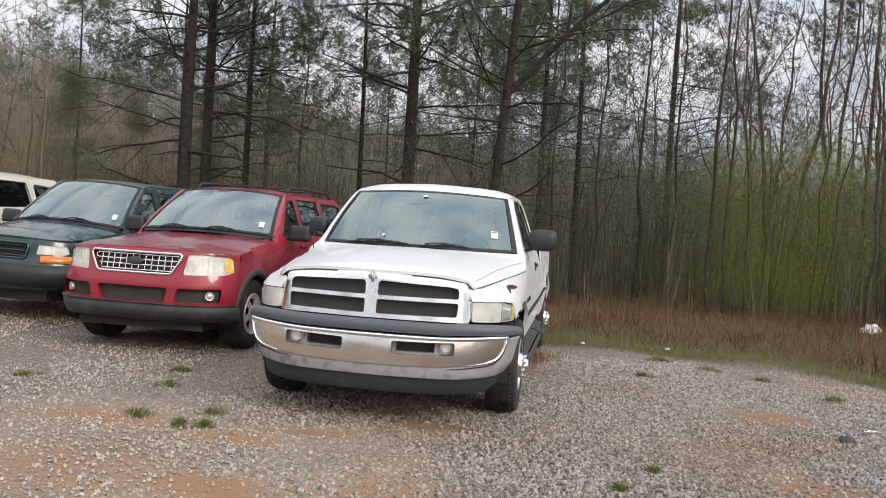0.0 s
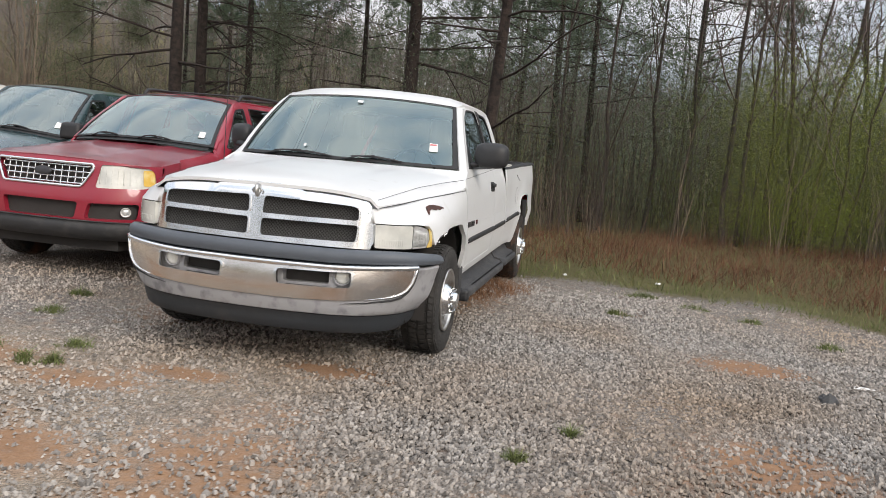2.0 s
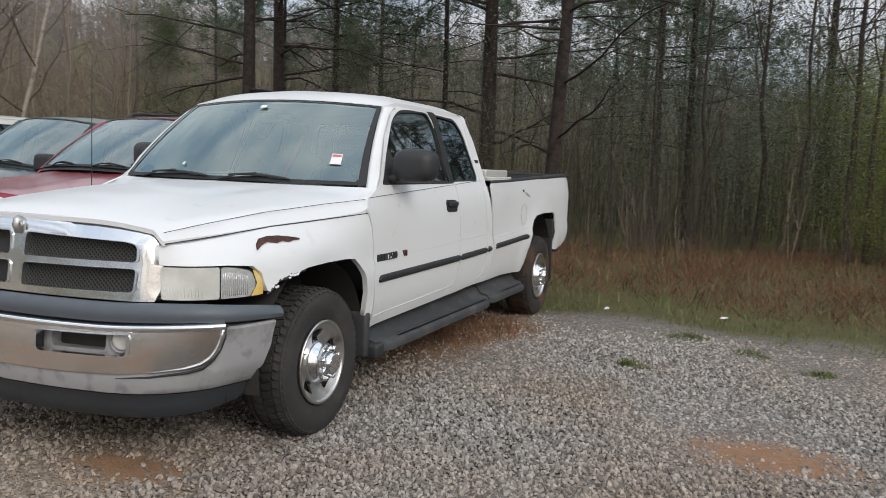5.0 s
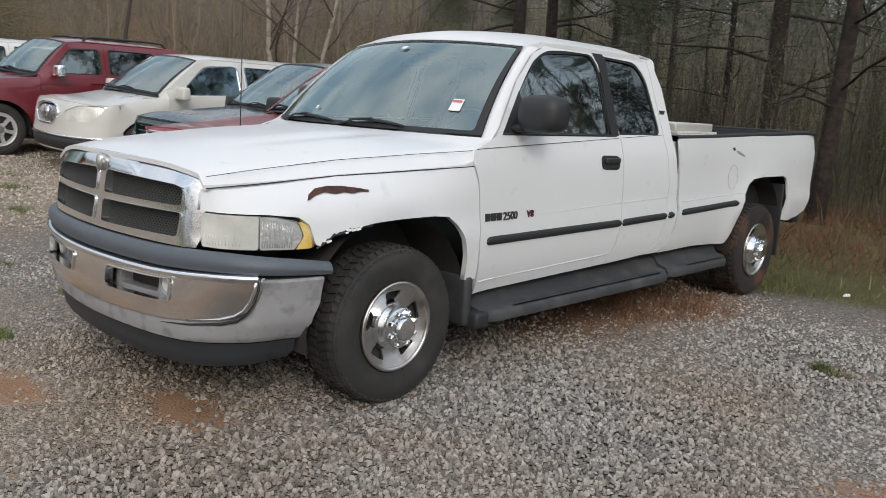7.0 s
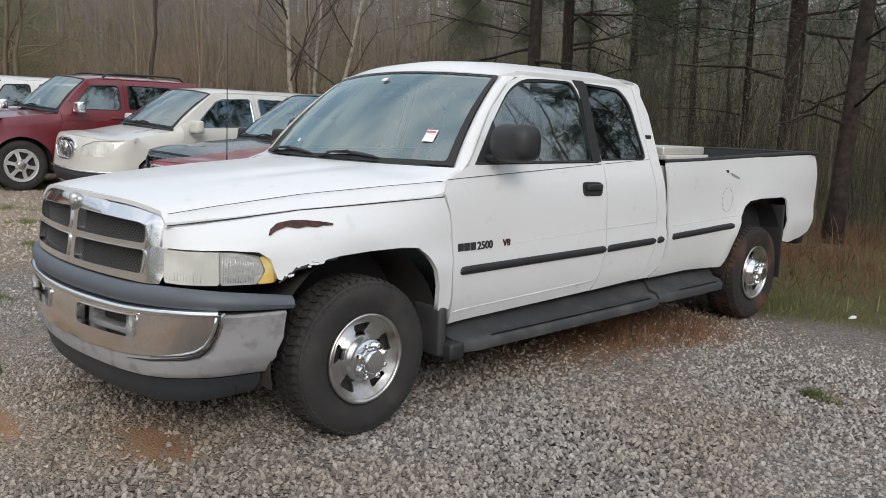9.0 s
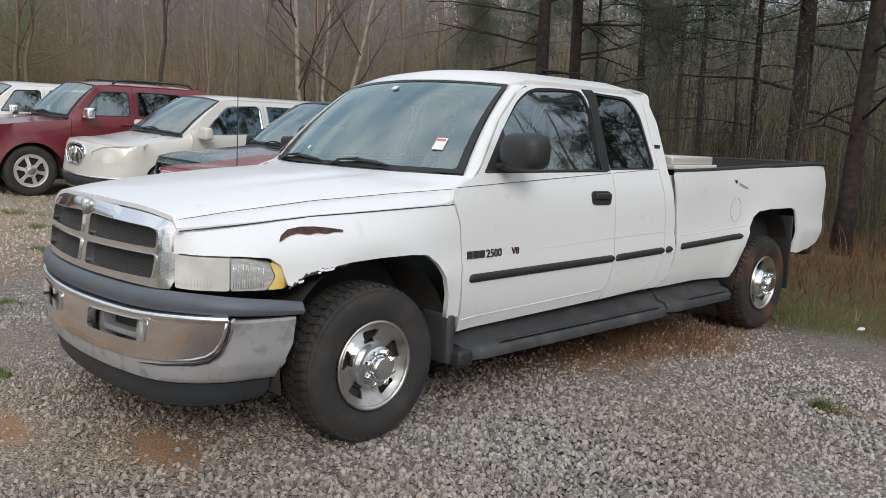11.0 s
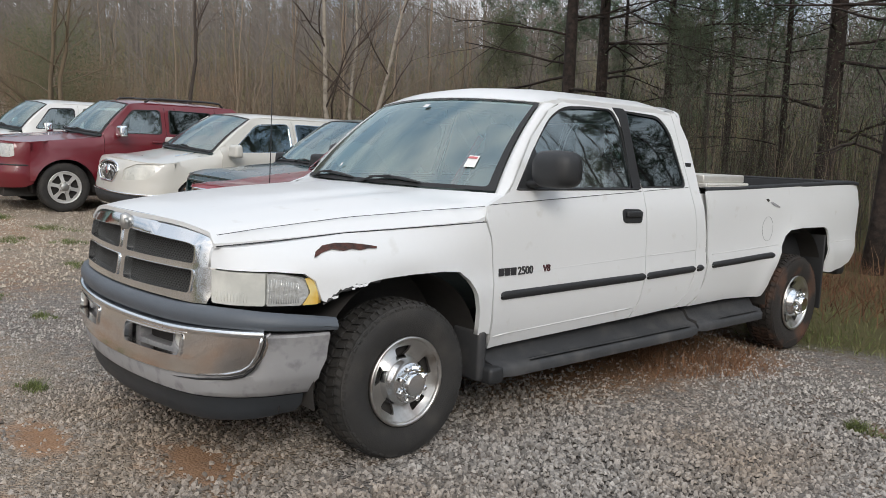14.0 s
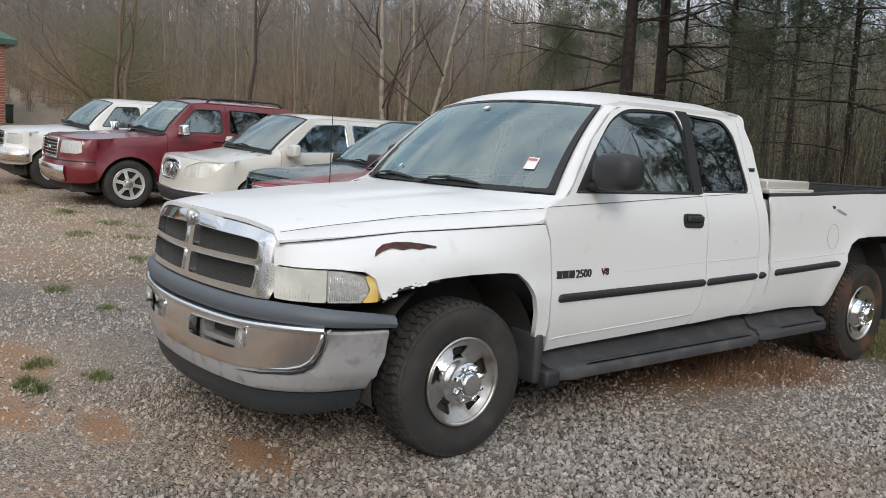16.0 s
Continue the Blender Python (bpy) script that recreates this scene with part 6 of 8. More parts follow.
# maroon mid-size SUV beside the pickup
hl = round_off([(0.500, 0.80), (0.90, 0.81), (1.03, 0.84), (1.01, 0.97), (0.91, 1.01), (0.540, 1.003)], [0.03, 0.03, 0.02, 0.04, 0.04, 0.02])
gr = round_off([(-0.385, 0.80), (0.385, 0.80), (0.48, 0.955), (0.475, 1.0), (-0.475, 1.0), (-0.48, 0.955)], 0.03)
mouth = round_off([(-0.34, 0.525), (0.34, 0.525), (0.37, 0.668), (-0.37, 0.668)], 0.03)
fogh = round_off([(0.43, 0.53), (0.84, 0.54), (0.86, 0.675), (0.46, 0.665)], 0.03)
maroon_suv = car("maroon_suv", "maroon SUV with chrome lattice grille and dusty tyres, on gravel", "suv", (-2.905, 1.83, 0.0), 0.0, dict(
    w=1.83, nose=-0.85, tail=3.86, base=2.89, corner=-0.44, belt=([0, 4], [1.18, 1.20]), hood_edge=([-0.5, 0.0, 0.62], [1.01, 1.075, 1.145]), cowl_y=0.68, roof_y0=1.34, roof_y1=3.45, tail_y=3.75,
    roof_z=1.775, rocker=0.44, arch=0.44, tyre=0.375, rim=0.215, spokes=5, slot_w=0.40, paint=MAROON, hood_paint=HOOD_SHEEN, trim=GREY_PLASTIC, cladding=True, sill=GREY_PLASTIC, crown=0.06, bulge=0.012,
    cuts=(0.66, 1.55, 2.50, 3.70),
    windows=[quad((0.85, 1.21), (1.49, 1.22), (1.49, 1.65), (1.28, 1.62)), quad((1.61, 1.22), (2.42, 1.22), (2.38, 1.66), (1.63, 1.66)), quad((2.60, 1.22), (3.55, 1.23), (3.40, 1.63), (2.57, 1.65))],
    rear_glass=SIDE_GLASS, push=([0.3, 0.42, 0.52, 0.56, 0.72, 0.80, 0.9, 1.02, 1.06], [-0.04, 0.03, 0.055, 0.05, 0.05, 0.02, 0.0, -0.02, -0.05]),
    front_top=(1.04, 1.03, 1.00), front_low=0.36,
    front_holes=[(gr, "grille", DARK, ""), (hl, "headlight", LENS, "clear wrap-round headlight"), (mirror_loop(hl), "headlight", LENS, "clear wrap-round headlight"), (mouth, "lower_intake", DARK, ""), (fogh, "fog_recess", DARK, ""), (mirror_loop(fogh), "fog_recess", DARK, "")],
    grille=dict(rim=0.013, cols=14, rows=4, bar=0.0065, fat=1.3, mat=CHROME, lab="chrome lattice bars", oval=(0.085, 0.04), oval_z=0.915, oval_mat=LETTER), amber=(0.905, 1.015, 0.835, 0.975), bulbs=(-0.10, 0.08),
    bands=[(-1, 1, 0.34, 0.505, 0.03, GREY_PLASTIC, "bumper_skirt", "dark grey plastic bumper skirt"), (-0.97, 0.97, 0.506, 0.514, 0.034, GREY_PLASTIC, "skirt_edge", "")], fogs=[(0.76, 0.60, 0.038, CLEAR_LENS)], handles=(1.42, 2.36), handle_mat=GREY_PLASTIC,
    mirror=(0.93, 0.94, 1.25), mirror_mat=BLACK_PLASTIC, rails=(1.60, 3.35, 0.60), sticker=True, tyre_mat=MUD_TYRE, yaw=0.0))
tagged(maroon_suv, group=ROW)
# dark green SUV
hl = round_off([(0.56, 0.80), (0.86, 0.80), (0.93, 0.82), (0.90, 0.90), (0.58, 0.91)], 0.02)
gr = round_off([(-0.46, 0.74), (0.46, 0.74), (0.48, 0.92), (-0.48, 0.92)], 0.05)
green_suv = car("green_suv", "dark green older SUV with black bumper, parked on gravel", "suv", (-5.40, 2.95, rise(-5.40)), 1.2, dict(
    w=1.82, nose=-0.88, tail=3.95, base=2.94, corner=-0.42, belt=([0, 4], [1.10, 1.14]), hood_edge=([-0.5, 0.0, 0.55], [0.97, 1.03, 1.08]), cowl_y=0.55, roof_y0=1.25, roof_y1=3.6, tail_y=3.85,
    roof_z=1.78, rocker=0.44, arch=0.43, tyre=0.37, rim=0.20, spokes=5, paint=GREEN, roof_paint=ROOF_GREEN, crown=0.10, bulge=0.0, pillar=GREEN,
    cuts=(0.52, 1.50, 2.45, 3.80), windows=[quad((0.72, 1.14), (1.42, 1.15), (1.42, 1.63), (1.15, 1.62)), quad((1.56, 1.16), (2.38, 1.16), (2.34, 1.64), (1.58, 1.64)), quad((2.58, 1.17), (3.6, 1.18), (3.5, 1.62), (2.6, 1.63))],
    push=([0.3, 0.45, 0.52, 0.68, 0.74, 0.9, 1.0], [0.0, 0.06, 0.08, 0.08, 0.02, 0.0, -0.04]), front_top=(0.97, 0.965, 0.96), front_low=0.38,
    front_holes=[(gr, "grille", DARK, ""), (hl, "headlight", LENS, "hazed headlight"), (mirror_loop(hl), "headlight", LENS, "hazed headlight")],
    grille=dict(rim=0.016, rim_mat=GREEN, rim_lab="dark green grille rim", cols=1, rows=3, bar=0.012, mat=GREEN), bands=[(-1, 1, 0.42, 0.68, 0.06, BLACK_PLASTIC, "front_bumper", "black plastic bumper"), (0.55, 0.93, 0.705, 0.785, 0.012, ORANGE, "turn_lamp", "orange turn lamp"), (-0.93, -0.55, 0.705, 0.785, 0.012, ORANGE, "turn_lamp", "orange turn lamp")],
    handles=(1.32, 2.28), handle_mat=BLACK_PLASTIC, mirror=(0.93, 0.82, 1.17), mirror_mat=BLACK_PLASTIC, sticker=True))
tagged(green_suv, group=ROW)
# cream crossover
hl = round_off([(0.48, 0.70), (0.90, 0.74), (1.10, 0.91), (1.04, 0.955), (0.74, 0.948), (0.50, 0.86)], [0.03, 0.05, 0.02, 0.02, 0.05, 0.03])
gr = round_off([(-0.24, 0.66), (0.24, 0.66), (0.36, 0.80), (0.33, 0.90), (0.18, 0.945), (-0.18, 0.945), (-0.33, 0.90), (-0.36, 0.80)], 0.06)
crossover = car("cream_crossover", "cream pearl crossover with chrome waterfall grille, on gravel", "suv", (-8.45, 3.02, rise(-8.45)), 2.0, dict(
    w=1.97, nose=-0.97, tail=4.05, base=3.02, corner=-0.40, belt=([0, 4], [1.12, 1.22]), hood_edge=([-0.5, -0.1, 0.2], [0.97, 1.045, 1.10]), cowl_y=0.22, roof_y0=0.92, roof_y1=3.35, tail_y=3.9,
    roof_z=1.75, rocker=0.42, arch=0.43, tyre=0.38, rim=0.24, spokes=6, paint=CREAM, crown=0.07, seal=CHROME, cuts=(0.34, 1.62, 2.66, 3.85), tumble=0.40,
    windows=[quad((0.50, 1.160), (1.55, 1.19), (1.55, 1.62), (0.98, 1.58), 0.10), quad((1.67, 1.20), (2.60, 1.23), (2.57, 1.61), (1.67, 1.62)), quad((2.74, 1.24), (3.55, 1.30), (3.25, 1.56), (2.74, 1.60), 0.08)],
    push=([0.28, 0.42, 0.55, 0.62, 0.8, 0.95, 1.0], [-0.02, 0.03, 0.05, 0.03, 0.02, -0.02, -0.06]), front_top=(0.985, 0.975, 0.97), front_low=0.30,
    front_holes=[(gr, "grille", DARK, ""), (hl, "headlight", LENS, "swept-back pale headlight"), (mirror_loop(hl), "headlight", LENS, "swept-back pale headlight")],
    grille=dict(rim=0.018, cols=15, bar=0.006, mat=CHROME, lab="chrome vertical bars", oval=(0.07, 0.07), oval_z=0.82), bulbs=(-0.10, 0.1),
    bands=[(-0.9, 0.9, 0.33, 0.50, 0.02, BLACK_PLASTIC, "lower_skirt", "black lower skirt"), (-0.95, 0.95, 0.505, 0.53, 0.03, CHROME, "chrome_strip", "chrome strip")], fogs=[(0.86, 0.43, 0.045, LENS)],
    handles=(1.44, 2.46), mirror=(1.02, 0.46, 1.19), mirror_mat=CREAM, ports=(-0.24,)))
tagged(crossover, group=ROW)
# dark red full-size SUV
hl = round_off([(0.52, 0.86), (0.90, 0.86), (1.00, 0.88), (0.98, 1.07), (0.54, 1.07)], [0.02, 0.03, 0.03, 0.03, 0.02])
gr = round_off([(-0.48, 0.77), (0.48, 0.77), (0.48, 1.07), (-0.48, 1.07)], 0.03)
large_suv = car("red_large_suv", "dark red full-size SUV with chrome wheels and mirrors", "suv", (-11.0, 1.92, rise(-11.0)), 2.0, dict(
    w=2.0, nose=-0.98, tail=4.12, base=2.95, corner=-0.52, belt=([0, 4], [1.25, 1.30]), hood_edge=([-0.6, 0.0, 0.6], [1.10, 1.16, 1.22]), cowl_y=0.60, roof_y0=1.10, roof_y1=2.98, tail_y=3.50,
    roof_z=1.87, rocker=0.50, arch=0.47, tyre=0.40, rim=0.255, spokes=6, slot_w=0.38, slot=(0.40, 0.90), paint=DEEP_RED, crown=0.05, bulge=0.015, cuts=(0.62, 1.68, 2.62, 3.46), tumble=0.32, flare=0.05,
    windows=[quad((0.80, 1.30), (1.60, 1.31), (1.60, 1.71), (1.13, 1.69), 0.07), quad((1.74, 1.32), (2.56, 1.33), (2.52, 1.71), (1.76, 1.72)), quad((2.74, 1.34), (3.22, 1.36), (2.98, 1.68), (2.74, 1.70))],
    push=([0.35, 0.5, 0.68, 0.74, 0.9, 1.06, 1.1], [0.0, 0.06, 0.07, 0.03, 0.02, 0.0, -0.04]), front_top=(1.10, 1.10, 1.095), front_low=0.38,
    front_holes=[(gr, "grille", DARK, ""), (hl, "headlight", CLEAR_LENS, "large clear headlight"), (mirror_loop(hl), "headlight", CLEAR_LENS, "large clear headlight")],
    grille=dict(rim=0.018, rows=6, bar=0.011, mat=CHROME, lab="chrome grille bars", oval=(0.09, 0.03), oval_z=0.92), bulbs=(-0.12, 0.08),
    bands=[(-0.62, 0.62, 0.42, 0.66, 0.035, WORN_CHROME, "bumper_plate", "bright bumper centre plate"), (-0.98, 0.98, 0.735, 0.755, 0.012, BLACK_PLASTIC, "bumper_gap", "")], fogs=[(0.74, 0.60, 0.05, LENS)],
    handles=(1.50, 2.44), mirror=(1.03, 0.84, 1.34), mirror_mat=CHROME, mirror_lab="chrome door mirror", rails=(1.40, 2.85, 0.68)))
tagged(large_suv, group=ROW)
# off-white pickup at the end of the row
hl = round_off([(0.62, 0.83), (0.96, 0.83), (1.03, 0.85), (1.02, 1.02), (0.64, 1.02)], 0.03)
gr = round_off([(-0.55, 0.77), (0.55, 0.77), (0.57, 1.03), (-0.57, 1.03)], 0.04)
white_pickup = car("off_white_pickup", "off-white crew-cab pickup with chrome bumper, parked on dirt", "pickup truck", (-14.0, 1.44, rise(-14.0)), 2.5, dict(
    w=2.0, nose=-0.76, tail=4.6, base=3.55, corner=-0.42, belt=([0, 4], [1.20, 1.22]), hood_edge=([-0.6, 0.0, 0.6], [1.06, 1.10, 1.15]), cowl_y=0.66, roof_y0=1.16, roof_y1=2.85, tail_y=2.98,
    roof_z=1.79, rocker=0.52, arch=0.45, tyre=0.39, rim=0.22, spokes=6, paint=OFF_WHITE, crown=0.06, cuts=(0.66, 1.70, 2.70, 4.55), tumble=0.32,
    windows=[quad((0.88, 1.24), (1.62, 1.25), (1.62, 1.65), (1.18, 1.63), 0.06), quad((1.78, 1.25), (2.62, 1.26), (2.58, 1.65), (1.80, 1.66)), None],
    push=([0.4, 0.5, 0.72, 0.78, 0.9, 1.1], [0.0, 0.08, 0.09, 0.03, 0.02, -0.02]), front_top=(1.06, 1.06, 1.05), front_low=0.44,
    front_holes=[(gr, "grille", DARK, ""), (hl, "headlight", CLEAR_LENS, "clear headlight"), (mirror_loop(hl), "headlight", CLEAR_LENS, "clear headlight")],
    grille=dict(rim=0.02, rows=3, cols=1, bar=0.018, mat=CHROME, oval=(0.11, 0.045), oval_z=0.90, oval_mat=LETTER),
    bands=[(-1, 1, 0.52, 0.76, 0.07, WORN_CHROME, "front_bumper", "chrome front bumper")], handles=(1.52, 2.50), mirror=(1.04, 1.05, 1.28), mirror_mat=CHROME, mirror_lab="chrome door mirror"))
tagged(white_pickup, group=ROW)

# ---- ground ----
def fast_mesh(name, verts, faces, material, smooth=False):
    """A mesh from arrays: verts n x 3, faces m x k."""
    me = bpy.data.meshes.new(name)
    verts, faces = np.asarray(verts, np.float32), np.asarray(faces, np.int32)
    me.vertices.add(len(verts))
    me.vertices.foreach_set("co", verts.ravel())
    k = faces.shape[1]
    me.loops.add(faces.size)
    me.loops.foreach_set("vertex_index", faces.ravel())
    me.polygons.add(len(faces))
    me.polygons.foreach_set("loop_start", np.arange(0, faces.size, k, dtype=np.int32))
    me.polygons.foreach_set("use_smooth", np.full(len(faces), smooth))
    me.materials.append(material)
    me.update(calc_edges=True)
    me.validate()
    return me


def ground_z(x, y):
    x, y = np.asarray(x, float), np.asarray(y, float)
    d = np.maximum(0, -x - 4.0)
    d = np.minimum(d, 40)
    z = 0.034 * d * np.minimum(1, d / 2) + 0.0058 * np.maximum(0, d - 10) ** 2 * (d < 24) + (d >= 24) * (0.0058 * 196 + 0.1 * (d - 24))
    r, a = np.hypot(x, y), np.degrees(np.arctan2(-x, y))
    amp = np.interp(a, [-180, -120, -60, -20, 10, 40, 75, 110, 180], [1.5, 1.5, 3, 4, 9, 15, 16.5, 7, 1.5])
    return z + amp * smooth01((r - 42) / 110)


EDGE_X = [-60, -20, -8, 0.9, 2.2, 3.83, 4.64, 6.0, 9.0, 14, 40]
EDGE_Y = [7.2, 7.0, 6.4, 4.3, 4.15, 3.7, 3.1, 1.6, -2.5, -9, -30]


def edge_y(x):
    return np.interp(x, EDGE_X, EDGE_Y)


SOIL = [(0.48, -0.74, 0.36, 0.20, 1.0), (-0.25, -1.22, 0.38, 0.16, 0.9), (-0.66, -1.55, 0.42, 0.18, 0.9), (0.52, -2.35, 0.50, 0.55, 0.75), (0.72, -2.85, 0.55, 0.40, 0.9), (0.50, -1.70, 0.30, 0.30, 0.5), (-0.40, -2.50, 0.48, 0.28, 1.0),
        (-1.4, -2.5, 1.3, 0.6, 0.6), (3.10, 0.76, 0.48, 0.28, 0.95), (2.95, -1.35, 0.50, 0.50, 0.8), (3.1, -2.0, 1.0, 0.7, 0.55), (-1.7, -1.35, 0.75, 0.28, 0.8), (2.28, 2.45, 0.22, 0.16, 0.6), (0.3, 2.6, 0.8, 1.6, 0.9), (-1.05, 0.6, 0.5, 0.9, 0.5),
        (-3.3, -2.0, 1.2, 0.5, 0.7), (-5.5, -0.3, 1.6, 0.6, 0.4), (-9.0, 0.6, 2.6, 0.7, 0.45), (-13, 0.2, 3.2, 1.0, 0.5), (-0.2, -4.2, 1.5, 0.5, 0.7), (1.9, -2.6, 0.7, 0.45, 0.4), (4.2, -3.0, 1.2, 0.7, 0.7), (1.0, 3.2, 0.3, 0.6, 0.7), (-16, 4, 5, 4, 0.6)]


def soil_at(x, y):
    v = np.zeros_like(np.asarray(x, float))
    for cx, cy, rx, ry, k in SOIL:
        d = np.hypot((x - cx) / rx, (y - cy) / ry)
        v = np.maximum(v, k * smooth01(1.35 - d))
    return v


def powder_at(x, y):
    """Tan dust trodden out round the clay before the parked row."""
    v = np.zeros_like(np.asarray(x, float))
    for cx, cy, rx, ry, k in SOIL:
        v = np.maximum(v, k * smooth01(1.5 - np.hypot((x - cx) / (rx + 0.45), (y - cy) / (ry + 0.45))))
    return v * np.maximum(smooth01((1.6 - x) / 1.2), smooth01((-1.5 - y) / 0.7))


def axis(parts):
    out = []
    for a, b, s in parts:
        out += list(np.arange(a, b, s))
    return np.array(out + [parts[-1][1]])


gx = axis([(-1500, -300, 150), (-300, -60, 12), (-60, -16, 2.0), (-16, -6, 0.5), (-6, 6, 0.12), (6, 16, 0.5), (16, 60, 2.0), (60, 300, 15), (300, 1500, 150)])
gy = axis([(-1500, -300, 150), (-300, -40, 15), (-40, -8, 1.6), (-8, -5, 0.3), (-5, 7, 0.12), (7, 16, 0.5), (16, 60, 2.0), (60, 300, 12), (300, 1500, 150)])
GX, GY = np.meshgrid(gx, gy, indexing="ij")
GZ = ground_z(GX, GY)
near = (np.hypot(GX, GY) < 30)
rng = np.random.default_rng(3)
GZ = GZ + np.where(near, 0.010 * np.sin(GX * 2.3 + GY * 1.1) * np.cos(GY * 1.9 - GX * 0.7) - 0.006, 0)
nx, ny = len(gx), len(gy)
idx = np.arange(nx * ny).reshape(nx, ny)
quads = np.stack([idx[:-1, :-1], idx[1:, :-1], idx[1:, 1:], idx[:-1, 1:]], -1).reshape(-1, 4)


def ground_material():
    m = bpy.data.materials.new("gravel_ground")
    m.use_nodes = True
    t = m.node_tree
    p = t.nodes["Principled BSDF"]
    co = t.nodes.new("ShaderNodeTexCoord").outputs["Object"]

    def node(kind, **kw):
        n = t.nodes.new(kind)
        for k, v in kw.items():
            n.inputs[k].default_value = v
        return n

    def mix(fac, a, b, blend="MIX"):
        n = t.nodes.new("ShaderNodeMix")
        n.data_type, n.blend_type = "RGBA", blend
        for key, v in (("Factor", fac), ("A", a), ("B", b)):
            if isinstance(v, tuple):
                n.inputs[key].default_value = (*v, 1)
            elif isinstance(v, (int, float)):
                n.inputs[key].default_value = v
            else:
                t.links.new(v, n.inputs[key])
        return n.outputs["Result"]

    vor = node("ShaderNodeTexVoronoi", Scale=72.0)
    t.links.new(co, vor.inputs["Vector"])
    stone = t.nodes.new("ShaderNodeValToRGB")
    e = stone.color_ramp.elements
    e[0].position, e[0].color = 0.0, (0.080, 0.070, 0.062, 1)
    e[1].position, e[1].color = 1.0, (0.53, 0.49, 0.45, 1)
    mid = e.new(0.45)
    mid.color = (0.265, 0.24, 0.216, 1)
    sep = t.nodes.new("ShaderNodeSeparateColor")
    t.links.new(vor.outputs["Color"], sep.inputs["Color"])
    t.links.new(sep.outputs["Red"], stone.inputs["Fac"])
    big = node("ShaderNodeTexNoise", Scale=0.7, Detail=6.0)
    t.links.new(co, big.inputs["Vector"])
    fine = node("ShaderNodeTexNoise", Scale=9.0, Detail=6.0)
    t.links.new(co, fine.inputs["Vector"])
    gravel = mix(0.55, stone.outputs["Color"], mix(big.outputs["Fac"], (0.172, 0.152, 0.134), (0.292, 0.265, 0.24)))
    clay = mix(fine.outputs["Fac"], (0.175, 0.074, 0.030), (0.340, 0.183, 0.090))
    turf = mix(fine.outputs["Fac"], (0.100, 0.105, 0.040), (0.185, 0.150, 0.072))

    def mask(name, k, lo, hi):
        at = t.nodes.new("ShaderNodeAttribute")
        at.attribute_name = name
        add = t.nodes.new("ShaderNodeMath")
        add.operation = "MULTIPLY_ADD"
        t.links.new(fine.outputs["Fac"], add.inputs[0])
        add.inputs[1].default_value = k
        t.links.new(at.outputs["Fac"], add.inputs[2])
        r = node("ShaderNodeMapRange", **{"From Min": lo, "From Max": hi})
        t.links.new(add.outputs[0], r.inputs["Value"])
        return r.outputs["Result"]

    wash = node("ShaderNodeTexNoise", Scale=0.45, Detail=8.0, Roughness=0.65)
    t.links.new(co, wash.inputs["Vector"])
    dusty = node("ShaderNodeMapRange", **{"From Min": 0.48, "From Max": 0.66, "To Max": 0.65})
    t.links.new(wash.outputs["Fac"], dusty.inputs["Value"])
    gravel = mix(dusty.outputs["Result"], gravel, mix(0.45, mix(fine.outputs["Fac"], (0.24, 0.155, 0.092), (0.39, 0.285, 0.19)), stone.outputs["Color"]))
    gravel = mix(mask("dust", 0.6, 0.45, 1.05), gravel, mix(0.35, mix(fine.outputs["Fac"], (0.34, 0.26, 0.18), (0.52, 0.43, 0.33)), stone.outputs["Color"]))
    bare = mask("soil", 1.7, 0.85, 1.70)
    col = mix(bare, gravel, mix(0.2, clay, gravel))
    col = mix(mask("turf", 0.9, 0.60, 1.25), col, turf)
    t.links.new(col, p.inputs["Base Color"])
    p.inputs["Roughness"].default_value = 0.93
    p.inputs["Specular IOR Level"].default_value = 0.25
    b = t.nodes.new("ShaderNodeBump")
    b.inputs["Distance"].default_value = 0.028
    calm = node("ShaderNodeMapRange", **{"To Min": 1.0, "To Max": 0.25})
    t.links.new(bare, calm.inputs["Value"])
    t.links.new(calm.outputs["Result"], b.inputs["Strength"])
    inv = t.nodes.new("ShaderNodeMath")
    inv.operation = "SUBTRACT"
    inv.inputs[0].default_value = 1.0
    t.links.new(vor.outputs["Distance"], inv.inputs[1])
    t.links.new(inv.outputs[0], b.inputs["Height"])
    t.links.new(b.outputs["Normal"], p.inputs["Normal"])
    return m


ground_me = fast_mesh("ground", np.stack([GX, GY, GZ], -1).reshape(-1, 3), quads, ground_material(), True)
turf_v = smooth01((GY - edge_y(GX) + 0.35 + 0.35 * np.sin(GX * 2.1) * np.sin(GX * 0.9 + 1)) / 0.9)
turf_v = np.maximum(turf_v, smooth01((np.hypot(GX, GY) - 38) / 8))
dust_v = np.maximum(0.85 * smooth01((-GX - 2.5) / 5.0), 0.75 * powder_at(GX, GY))
for nm, val in (("soil", soil_at(GX, GY)), ("turf", turf_v), ("dust", dust_v)):
    at = ground_me.attributes.new(nm, "FLOAT", "POINT")
    at.data.foreach_set("value", val.astype(np.float32).ravel())
tagged(new("ground", ground_me), "grey gravel lot with red clay patches, grass behind", "ground", kind="structure")

